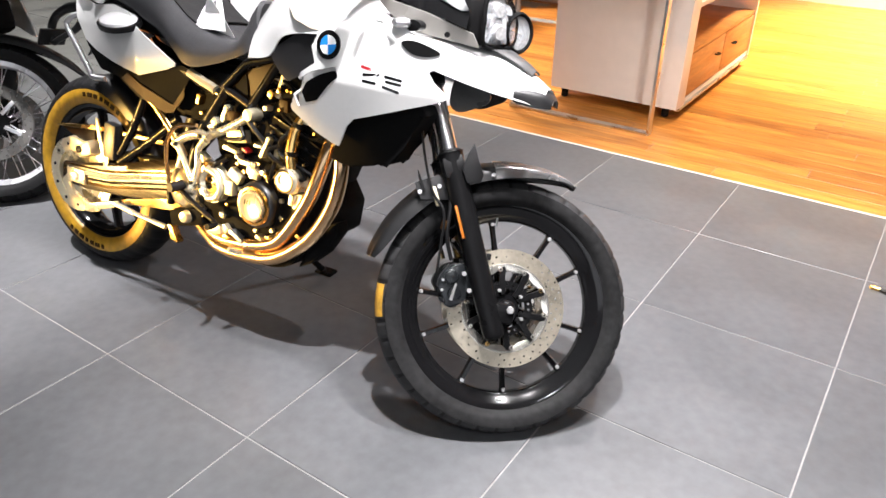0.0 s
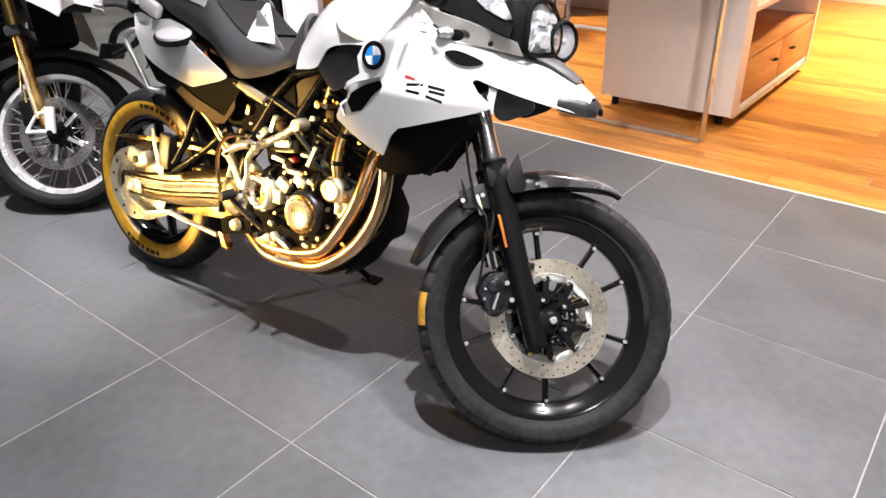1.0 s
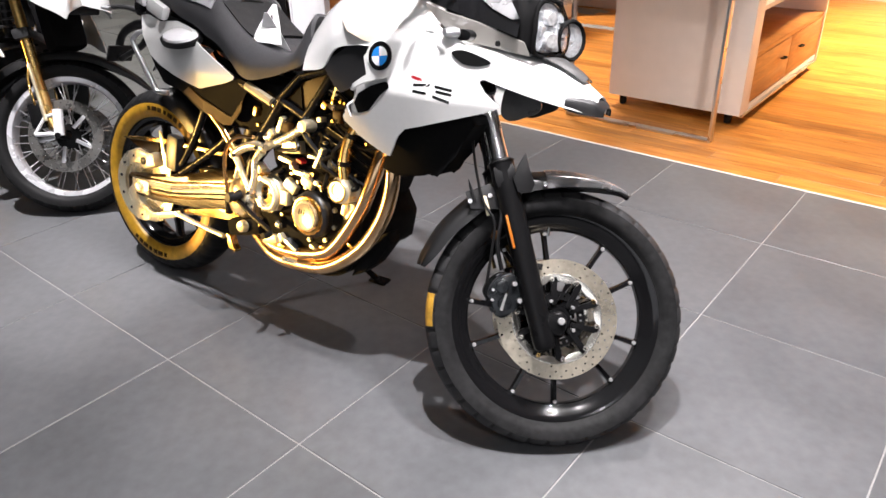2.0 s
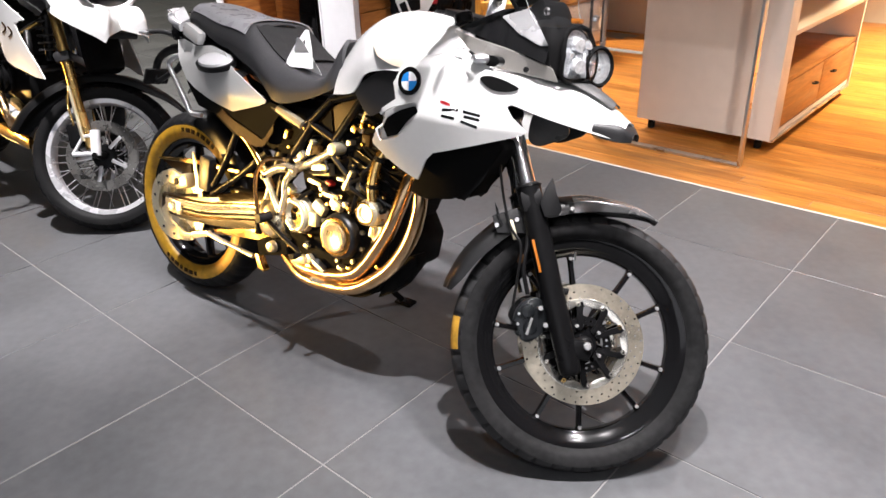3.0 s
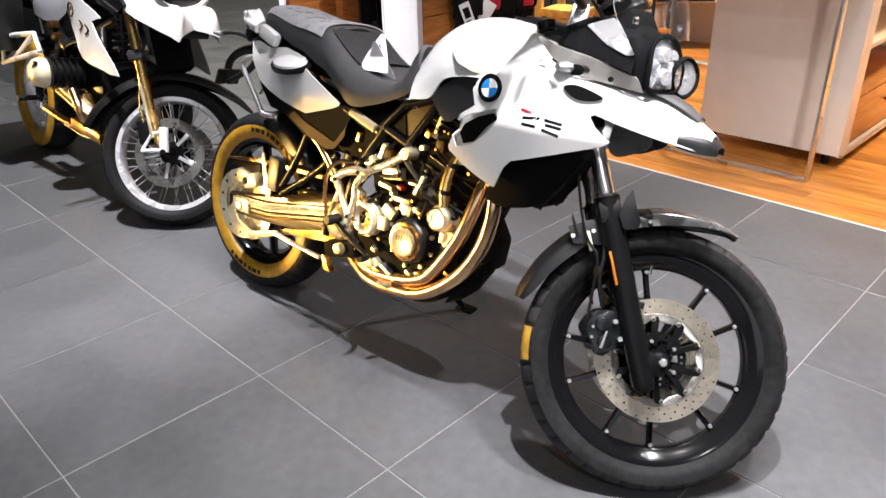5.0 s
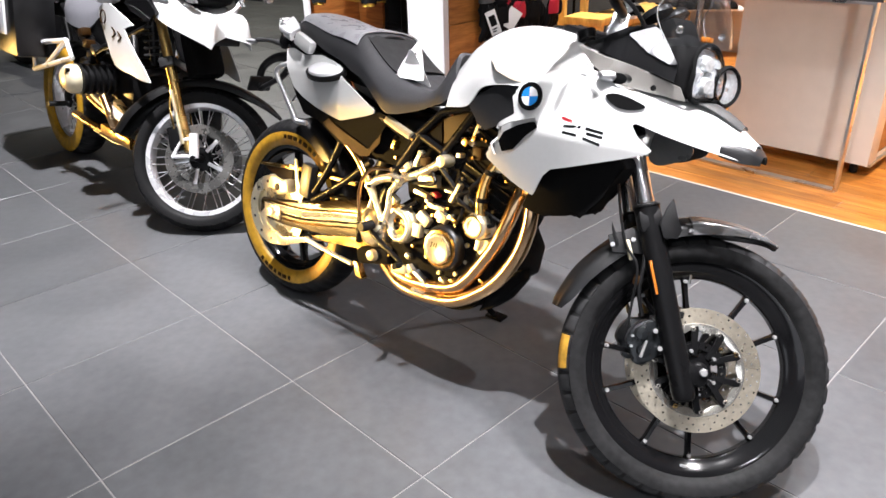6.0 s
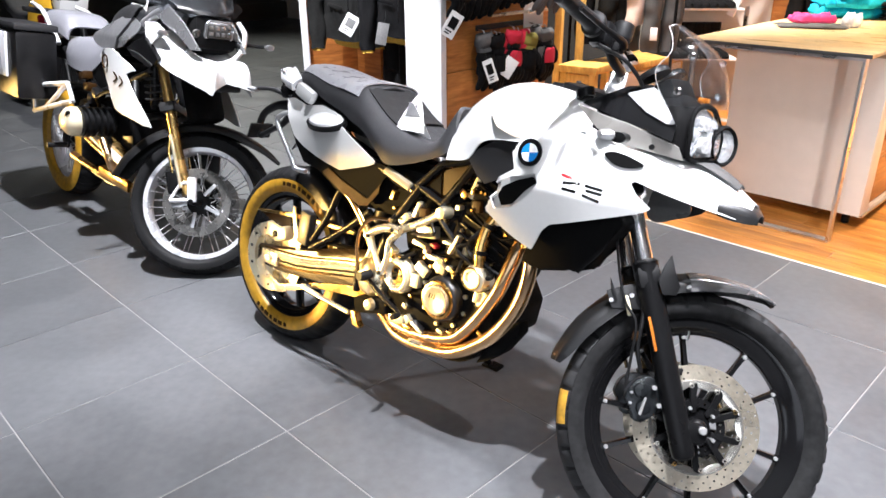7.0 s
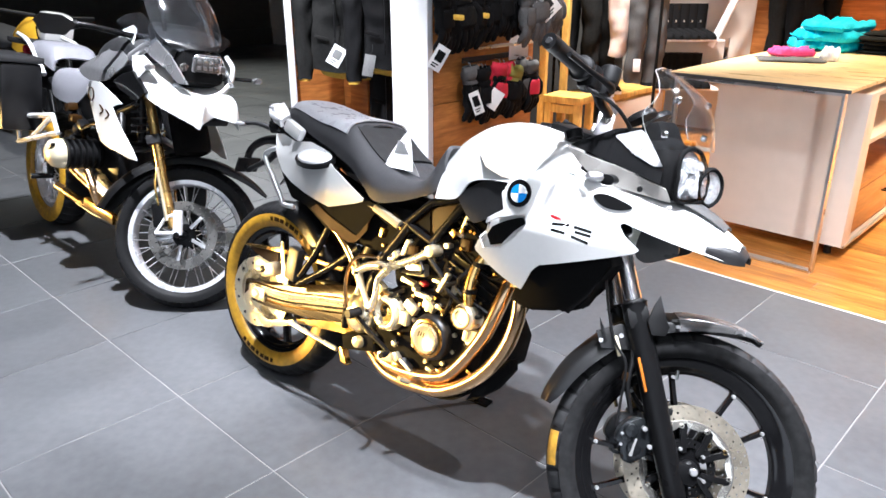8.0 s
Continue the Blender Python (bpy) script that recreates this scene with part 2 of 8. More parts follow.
REFLECTOR = mat("lamp_reflector", (0.88, 0.88, 0.88), 0.18, 0.5, 0.35, 130, 0.5)


def thin_sheet(name, tint, least, most, haze=0.0):
    """Thin clear plastic: straight view through, more gloss at a flat angle, a little milky haze for reflections."""
    m = bpy.data.materials.new(name)
    m.use_nodes = True
    nt = m.node_tree
    nt.nodes.remove(nt.nodes["Principled BSDF"])
    out = nt.nodes["Material Output"]
    clear, gloss, mix, facing, bend, scale, milk, veil = (nt.nodes.new(k) for k in ("ShaderNodeBsdfTransparent", "ShaderNodeBsdfGlossy", "ShaderNodeMixShader", "ShaderNodeLayerWeight", "ShaderNodeMath", "ShaderNodeMapRange", "ShaderNodeBsdfTranslucent", "ShaderNodeMixShader"))
    clear.inputs[0].default_value = (*tint, 1)
    gloss.inputs["Roughness"].default_value = 0.05
    milk.inputs[0].default_value = (0.7, 0.72, 0.75, 1)
    bend.operation, bend.inputs[1].default_value = "POWER", 4.0
    scale.inputs["To Min"].default_value, scale.inputs["To Max"].default_value = least, most
    veil.inputs[0].default_value = haze
    nt.links.new(clear.outputs[0], veil.inputs[1])
    nt.links.new(milk.outputs[0], veil.inputs[2])
    nt.links.new(facing.outputs["Facing"], bend.inputs[0])
    nt.links.new(bend.outputs[0], scale.inputs["Value"])
    nt.links.new(scale.outputs[0], mix.inputs[0])
    nt.links.new(veil.outputs[0], mix.inputs[1])
    nt.links.new(gloss.outputs[0], mix.inputs[2])
    nt.links.new(mix.outputs[0], out.inputs[0])
    return m


CLEAR = thin_sheet("clear_screen", (0.95, 0.96, 0.97), 0.07, 0.7, 0.02)
# haze paints the bright reflection seen in the tall screen
HAZY = thin_sheet("reflection_haze_screen", (0.9, 0.92, 0.95), 0.07, 0.6, 0.07)
LENS = thin_sheet("lamp_lens", (0.97, 0.98, 0.99), 0.05, 0.5)


# ---- building blocks ----
def thicken(bm, t):
    """Turn a sheet into a shell of thickness t about it."""
    bm.normal_update()
    faces = list(bm.faces)
    rim = [e.link_loops[0] for e in bm.edges if len(e.link_loops) == 1]
    rim = [(q.vert, q.link_loop_next.vert) for q in rim]
    old = [(v, v.normal.copy()) for v in bm.verts]
    twin = {v: bm.verts.new(v.co - n * (t / 2)) for v, n in old}
    for f in faces:
        bm.faces.new([twin[v] for v in reversed(f.verts)])
    for a, b in rim:
        bm.faces.new((b, a, twin[a], twin[b]))
    for v, n in old:
        v.co += n * (t / 2)


def part(name, bm, material, parent=None, label="", xf=None, sharp=38, solid=0.0, bevel=0.0, offset=-1.0):
    """One mesh object from a bmesh, under parent."""
    if xf is not None:
        bm.transform(xf)
    bmesh.ops.recalc_face_normals(bm, faces=bm.faces)
    if solid:
        thicken(bm, abs(solid))
        bmesh.ops.recalc_face_normals(bm, faces=bm.faces)
    me = bpy.data.meshes.new(name)
    bm.to_mesh(me)
    bm.free()
    me.materials.append(material)
    for p in me.polygons:
        p.use_smooth = True
    me.set_sharp_from_angle(angle=radians(sharp))
    ob = new(name, me)
    if parent is not None:
        ob.parent = parent
    if label:
        ob["label"] = label
    if bevel:
        m = ob.modifiers.new("edge", "BEVEL")
        m.width, m.segments, m.limit_method = bevel, 2, "ANGLE"
    return ob


def thing(name, m, label, category, group="", kind=""):
    ob = new(name)
    ob.matrix_world = m
    return tagged(ob, label, category, group, kind)


def crom(pts, n=6, closed=False):
    """Points on a smooth curve through pts."""
    p = [Vector(q) for q in pts]
    out = []
    count = len(p) if closed else len(p) - 1
    for i in range(count):
        if closed:
            a, b, c, d = p[i - 1], p[i], p[(i + 1) % len(p)], p[(i + 2) % len(p)]
        else:
            b, c = p[i], p[i + 1]
            a = p[i - 1] if i else b * 2 - c
            d = p[i + 2] if i + 2 < len(p) else c * 2 - b
        for k in range(n):
            t = k / n
            out.append(0.5 * (2 * b + (c - a) * t + (2 * a - 5 * b + 4 * c - d) * t * t + (3 * b - 3 * c + d - a) * t ** 3))
    if not closed:
        out.append(p[-1])
    return out


def tube(pts, r, seg=10, n=6, bm=None):
    """A round bar along a smooth curve; r may be a list, one for each of pts."""
    bm = bm or bmesh.new()
    path = crom(pts, n) if len(pts) > 2 else [Vector(q) for q in pts]
    rs = r if isinstance(r, (list, tuple)) else [r] * len(pts)
    rings = []
    side = None
    for i, p in enumerate(path):
        d = (path[min(i + 1, len(path) - 1)] - path[max(i - 1, 0)]).normalized()
        if side is None:
            side = d.orthogonal().normalized()
        side = (side - d * side.dot(d)).normalized()
        up = d.cross(side)
        f = i / (len(path) - 1) * (len(rs) - 1)
        k = min(int(f), len(rs) - 2) if len(rs) > 1 else 0
        rad = rs[k] + (rs[k + 1] - rs[k]) * (f - k)
        rings.append([bm.verts.new(p + rad * (math.cos(a) * side + math.sin(a) * up)) for a in [2 * math.pi * j / seg for j in range(seg)]])
    for a, b in zip(rings, rings[1:]):
        for j in range(seg):
            bm.faces.new((a[j], a[(j + 1) % seg], b[(j + 1) % seg], b[j]))
    bm.faces.new(rings[0][::-1])
    bm.faces.new(rings[-1])
    return bm


def lathe(profile, seg=48, centre=(0, 0, 0), closed=False, squash=1.0, bm=None, grooves=None):
    """A body turned about the y axis: profile rows of (radius, y)."""
    bm = bm or bmesh.new()
    c = Vector(centre)
    rings = []
    for j in range(seg):
        a = 2 * math.pi * j / seg
        ring = []
        for k, (r, y) in enumerate(profile):
            if grooves and k in grooves[1] and j % grooves[0] == 0:
                r -= grooves[2]
            ring.append(bm.verts.new(c + Vector((r * math.cos(a), y, r * squash * math.sin(a)))))
        rings.append(ring)
    m = len(profile)
    for j in range(seg):
        a, b = rings[j], rings[(j + 1) % seg]
        for k in range(m if closed else m - 1):
            q = (a[k], a[(k + 1) % m], b[(k + 1) % m], b[k])
            bm.faces.new(q)
    if not closed:
        bm.faces.new([r[0] for r in rings])
        bm.faces.new([r[-1] for r in rings][::-1])
    return bm


def prism(outline, y0, y1, bm=None, bevel=0.0):
    """A plate: an outline in x, z between two y."""
    bm = bm or bmesh.new()
    a = [bm.verts.new((x, y0, z)) for x, z in outline]
    b = [bm.verts.new((x, y1, z)) for x, z in outline]
    n = len(outline)
    faces = [bm.faces.new(a), bm.faces.new(b[::-1])]
    for i in range(n):
        faces.append(bm.faces.new((a[i], b[i], b[(i + 1) % n], a[(i + 1) % n])))
    if bevel:
        edges = {e for f in faces for e in f.edges}
        bmesh.ops.bevel(bm, geom=list(edges), offset=bevel, segments=2, profile=0.6, affect="EDGES")
    return bm


def box(c, s, bevel=0.004, turn=None, bm=None):
    """A box of size s about c with softened edges; turn: a matrix about its centre."""
    bm = bm or bmesh.new()
    made = bmesh.ops.create_cube(bm, size=1.0)["verts"]
    bmesh.ops.scale(bm, vec=s, verts=made)
    if bevel:
        edges = {e for v in made for e in v.link_edges}
        res = bmesh.ops.bevel(bm, geom=list(edges), offset=min(bevel, min(s) * 0.45), segments=2, profile=0.6, affect="EDGES")
        made = list({v for f in res["faces"] for v in f.verts} | {v for v in made if v.is_valid})
    if turn is not None:
        bmesh.ops.transform(bm, matrix=turn, verts=made)
    bmesh.ops.translate(bm, vec=c, verts=made)
    return bm


def inside(x, z, poly):
    hit = False
    j = len(poly) - 1
    for i in range(len(poly)):
        (xi, zi), (xj, zj) = poly[i], poly[j]
        if (zi > z) != (zj > z) and x < (xj - xi) * (z - zi) / (zj - zi) + xi:
            hit = not hit
        j = i
    return hit


def nearest(x, z, polys):
    best = None
    for poly in polys:
        for i in range(len(poly)):
            (ax, az), (bx, bz) = poly[i - 1], poly[i]
            dx, dz = bx - ax, bz - az
            t = max(0, min(1, ((x - ax) * dx + (z - az) * dz) / max(1e-12, dx * dx + dz * dz)))
            px, pz = ax + dx * t, az + dz * t
            d = (px - x) ** 2 + (pz - z) ** 2
            if best is None or d < best[0]:
                best = (d, px, pz)
    return best[1], best[2]


def rounded(poly, n=4):
    """A softened closed outline through the given corners."""
    return [(p.x, p.y) for p in crom([(x, z, 0) for x, z in poly], n, True)]


def panel(outline, depth, step=0.012, holes=()):
    """A sheet with that outline in x, z, bulged by depth(x, z) in y."""
    bm = bmesh.new()
    xs, zs = [p[0] for p in outline], [p[1] for p in outline]
    nx, nz = int((max(xs) - min(xs)) / step) + 2, int((max(zs) - min(zs)) / step) + 2
    grid, use = {}, {}
    for i in range(nx):
        for k in range(nz):
            x, z = min(xs) + (i + 0.5) * step, min(zs) + (k + 0.5) * step
            if inside(x, z, outline) and not any(inside(x, z, h) for h in holes):
                for c in ((i, k), (i + 1, k), (i + 1, k + 1), (i, k + 1)):
                    use.setdefault(c, 0)
                    use[c] += 1
                grid[(i, k)] = True
    verts = {}
    for (i, k), count in use.items():
        x, z = min(xs) + i * step, min(zs) + k * step
        if count < 4:
            x, z = nearest(x, z, (outline, *holes))
        verts[(i, k)] = bm.verts.new((x, depth(x, z), z))
    for i, k in grid:
        bm.faces.new((verts[(i, k)], verts[(i + 1, k)], verts[(i + 1, k + 1)], verts[(i, k + 1)]))
    return bm


def loft(rows, nu=5, nv=5, mirror=False, bm=None, close=False):
    """A smooth skin through rows of points. mirror: rows end on y = 0 and go on to the other side."""
    bm = bm or bmesh.new()
    if mirror:
        rows = [list(r) + [(p[0], -p[1], p[2]) for p in reversed(r[:-1])] for r in rows]
    across = [crom(r, nv) for r in rows]
    cols = [crom([a[j] for a in across], nu) for j in range(len(across[0]))]
    vs = [[bm.verts.new(p) for p in c] for c in cols]
    for a, b in zip(vs, vs[1:]):
        for i in range(len(a) - 1):
            bm.faces.new((a[i], a[i + 1], b[i + 1], b[i]))
    if close:
        bm.faces.new([c[0] for c in vs])
        bm.faces.new([c[-1] for c in vs][::-1])
    return bm


def bolts(places, r=0.006, h=0.006, seg=6, bm=None, direction=-1):
    """Hexagon bolt heads that point along y."""
    bm = bm or bmesh.new()
    for x, y, z in places:
        lathe([(r * 0.2, y + direction * h), (r, y + direction * h), (r, y)], seg, (x, 0, z), bm=bm)
    return bm


def drilled_disc(r0, r1, y, count, rings, hole, seg=8):
    """A flat ring with drilled holes."""
    bm = bmesh.new()
    for ring in range(rings):
        a0, a1 = r0 + (r1 - r0) * ring / rings, r0 + (r1 - r0) * (ring + 1) / rings
        for j in range(count):
            off = 0.5 * (ring % 2)
            t0, t1 = 2 * math.pi * (j + off) / count, 2 * math.pi * (j + 1 + off) / count
            rm, tm = (a0 + a1) / 2, (t0 + t1) / 2
            border = [(a0, t0), (a0, tm), (a0, t1), (rm, t1), (a1, t1), (a1, tm), (a1, t0), (rm, t0)]
            outer = [bm.verts.new((r * math.cos(t), y, r * math.sin(t))) for r, t in border]
            cx, cz = rm * math.cos(tm), rm * math.sin(tm)
            inner = []
            for v in outer:
                d = Vector((v.co.x - cx, 0, v.co.z - cz)).normalized() * hole
                inner.append(bm.verts.new((cx + d.x, y, cz + d.z)))
            for i in range(8):
                bm.faces.new((outer[i], outer[(i + 1) % 8], inner[(i + 1) % 8], inner[i]))
    bmesh.ops.remove_doubles(bm, verts=bm.verts, dist=0.0004)
    return bm


def tyre(R, rb, w, groove=5, seg=200, deep=0.0035):
    prof = [(rb, -0.62 * w), (rb + 0.012, -0.86 * w), (rb + 0.35 * (R - rb), -w), (rb + 0.65 * (R - rb), -0.97 * w), (R - 0.022, -0.82 * w), (R - 0.008, -0.55 * w), (R - 0.002, -0.25 * w), (R, 0)]
    prof = prof + [(r, -y) for r, y in reversed(prof[:-1])]
    return lathe(prof, seg, closed=True, grooves=(groove, (4, 5, 6, 8, 9, 10), deep))


def move(x=0, y=0, z=0):
    return Matrix.Translation((x, y, z))


def rot(axis, degrees):
    return Matrix.Rotation(radians(degrees), 4, axis)


# ---- the room ----
def slab(name, u0, u1, v0, v1, z0, z1, material, label, category):
    ob = part(name, box((0, 0, 0), (u1 - u0, v1 - v0, z1 - z0), 0), material)
    ob.matrix_world = shop((u0 + u1) / 2, (v0 + v1) / 2, (z0 + z1) / 2)
    return tagged(ob, label, category, "", "structure")


U0, U1, V0, V1, HIGH = -11.4, 7.2, -6.0, 7.2, 3.6
floor = slab("floor", U0, U1, V0, V1, -0.3, -0.0025, GROUT, "showroom floor of large grey slate tiles with pale joints", "floor")
wood_floor = slab("wood_floor", -3.0, U1, 2.405, V1, -0.014, -0.004, WALL_DARK, "warm oak plank floor of the clothing shop", "floor")
slab("ceiling", U0, U1, V0, V1, HIGH, HIGH + 0.2, CEILING, "plain painted showroom ceiling", "ceiling")
slab("wall_north", U0, U1, V1, V1 + 0.2, -0.3, HIGH, WALL_WHITE, "bright white painted back wall", "wall")
slab("wall_south", U0, U1, V0 - 0.2, V0, -0.3, HIGH, WALL_GREY, "plain grey wall", "wall")
slab("wall_east", U1, U1 + 0.2, V0, V1, -0.3, HIGH, WALL_GREY, "plain grey wall", "wall")
slab("wall_west", U0 - 0.2, U0, V0, V1, -0.3, HIGH, WALL_DARK, "dark charcoal showroom wall", "wall")
slab("baseboard", U0, U0 + 0.03, V0, V1, 0.0, 0.3, WALL_DARK, "dark baseboard", "baseboard")
slab("trim", -3.0, U1, 2.388, 2.4, -0.01, 0.003, LAMINATE, "pale metal strip between tiles and planks", "trim")


# ---- the white motorcycle with cast wheels ----
def wheel_parts(bike, name, m, R, rb, w, spokes, label, rim_mat, phase=0.0, hub=0.045, spoke_w=0.011, depth=0.02, rubber=None, angles=None, caps=False):
    """Cast wheel: rim, tyre, hub, spokes. Turned about y, then placed by m."""
    ri = rb - depth
    rim = part(name, lathe([(ri, -0.3 * w), (ri + 0.3 * depth, -0.36 * w), (ri + 0.62 * depth, -0.6 * w), (rb, -0.66 * w), (rb + 0.008, -0.7 * w), (rb + 0.01, -0.56 * w), (ri + 0.012, -0.35 * w), (ri + 0.004, 0), (ri + 0.012, 0.35 * w),
                            (rb + 0.01, 0.56 * w), (rb + 0.008, 0.7 * w), (rb, 0.66 * w), (ri + 0.62 * depth, 0.6 * w), (ri + 0.3 * depth, 0.36 * w), (ri, 0.3 * w), (ri - 0.006, 0.2 * w), (ri - 0.006, -0.2 * w)], 96, closed=True), rim_mat, bike, label, m)
    part("tyre", tyre(R, rb, w), rubber or RUBBER, rim, "black rubber tyre with block tread", m)
    part("hub", lathe([(0.012, -0.06), (hub, -0.06), (hub, -0.045), (hub * 0.8, -0.03), (hub * 0.8, 0.03), (hub, 0.045), (hub, 0.06), (0.012, 0.06)], 32), rim_mat, rim, "", m)
    for i in range(spokes):
        a = angles[i] if angles else 360 * i / spokes + phase
        bm = bmesh.new()
        rows = []
        for r, hw, hy in ((hub * 0.7, spoke_w * 1.5, 0.03), (0.09, spoke_w, 0.02), (ri - 0.05, spoke_w * 0.75, 0.015), (ri - 0.015, spoke_w * 0.8, 0.0145), (ri + 0.004, spoke_w * 1.3, 0.0135)):
            rows.append([bm.verts.new((r, y, z)) for y, z in ((-hy, -hw * 0.6), (-hy, hw * 0.6), (-hy * 0.3, hw), (hy * 0.3, hw), (hy, hw * 0.6), (hy, -hw * 0.6), (hy * 0.3, -hw), (-hy * 0.3, -hw))])
        for p, q in zip(rows, rows[1:]):
            for k in range(8):
                bm.faces.new((p[k], p[(k + 1) % 8], q[(k + 1) % 8], q[k]))
        spoke = part("spoke", bm, rim_mat, rim, "", m @ rot("Y", a))
        if caps:
            part("spoke_bolt", lathe([(0.001, -0.021), (0.0045, -0.021), (0.0055, -0.018), (0.0055, -0.01)], 8, (ri - 0.012, 0, 0.0)), BRIGHT, spoke, "small bright bolt at the spoke end", m @ rot("Y", a))
    return rim


def scalloped_ring(r0, r1, y, waves, deep, seg=160):
    """A flat ring whose inner edge is cut in round scallops."""
    bm = bmesh.new()
    rows = []
    for k in range(seg):
        a = 2 * math.pi * k / seg
        ri = r0 + deep * (0.5 + 0.5 * math.cos(waves * a)) ** 1.5
        rows.append([bm.verts.new((r * math.cos(a), yy, r * math.sin(a))) for r, yy in ((ri, y - 0.0015), (ri + 0.002, y - 0.0025), (r1 - 0.001, y - 0.0025), (r1, y - 0.0015), (r1, y + 0.002), (ri, y + 0.002))])
    for p, q in zip(rows, rows[1:] + rows[:1]):
        for k in range(6):
            bm.faces.new((p[k], p[(k + 1) % 6], q[(k + 1) % 6], q[k]))
    return bm


def brake_disc(parent, m, y, r0=0.112, r1=0.15, count=32, label="drilled steel brake disc"):
    d = part("brake_disc", drilled_disc(r0, r1, y, count, 3, 0.0029), DISC, parent, label, m, solid=0.003, offset=0)
    part("carrier_ring", scalloped_ring(0.0925, 0.1135, y, 10, 0.008), POLISHED, parent, "polished scalloped inner ring of the disc", m)
    for i in range(5):
        for tilt in (-1, 1):
            arm = prism([(0.036, 0.002 * tilt), (0.066, 0.009 * tilt), (0.094, 0.02 * tilt), (0.101, 0.026 * tilt), (0.1, 0.038 * tilt), (0.089, 0.036 * tilt), (0.06, 0.02 * tilt), (0.036, 0.014 * tilt)], y - 0.006, y + 0.004, bevel=0.0015)
            part("carrier_arm", arm, SATIN, d, "black arm of the disc carrier", m @ rot("Y", 72 * i + 20))
        part("carrier_web", prism([(0.05, -0.012), (0.066, -0.006), (0.066, 0.006), (0.05, 0.012)], y - 0.004, y + 0.003), SATIN, d, "", m @ rot("Y", 72 * i + 20))
    for i in range(10):
        a = radians(36 * i + 2)
        part("bobbin", lathe([(0.0022, y - 0.0075), (0.0042, y - 0.0075), (0.0062, y - 0.0055), (0.0062, y + 0.004)], 14, (0.1 * math.cos(a), 0, 0.1 * math.sin(a))), GOLD if i % 3 == 1 else POLISHED, d, "", m)
        part("bobbin_eye", lathe([(0.0004, y - 0.0079), (0.0024, y - 0.0079), (0.0024, y - 0.007)], 10, (0.1 * math.cos(a), 0, 0.1 * math.sin(a))), SATIN, d, "", m)
    part("sensor_ring", drilled_disc(0.05, 0.07, y + 0.004, 24, 1, 0.0036), SATIN, parent, "slotted black sensor ring", m, solid=0.003, offset=0)
    for k in range(5):
        a = radians(72 * k + 50)
        part("carrier_bolt", lathe([(0.001, y - 0.012), (0.004, y - 0.012), (0.005, y - 0.009), (0.005, y)], 10, (0.048 * math.cos(a), 0, 0.048 * math.sin(a))), BRIGHT, d, "", m)
    return d


def mirrored(bm):
    bm.transform(Matrix.Diagonal((1, -1, 1, 1)))
    return bm


def bolt_parts(name, places, r, h, seg, material, parent, label="", xf=None, direction=-1):
    for p in places:
        part(name, bolts([p], r, h, seg, direction=direction), material, parent, label, xf)


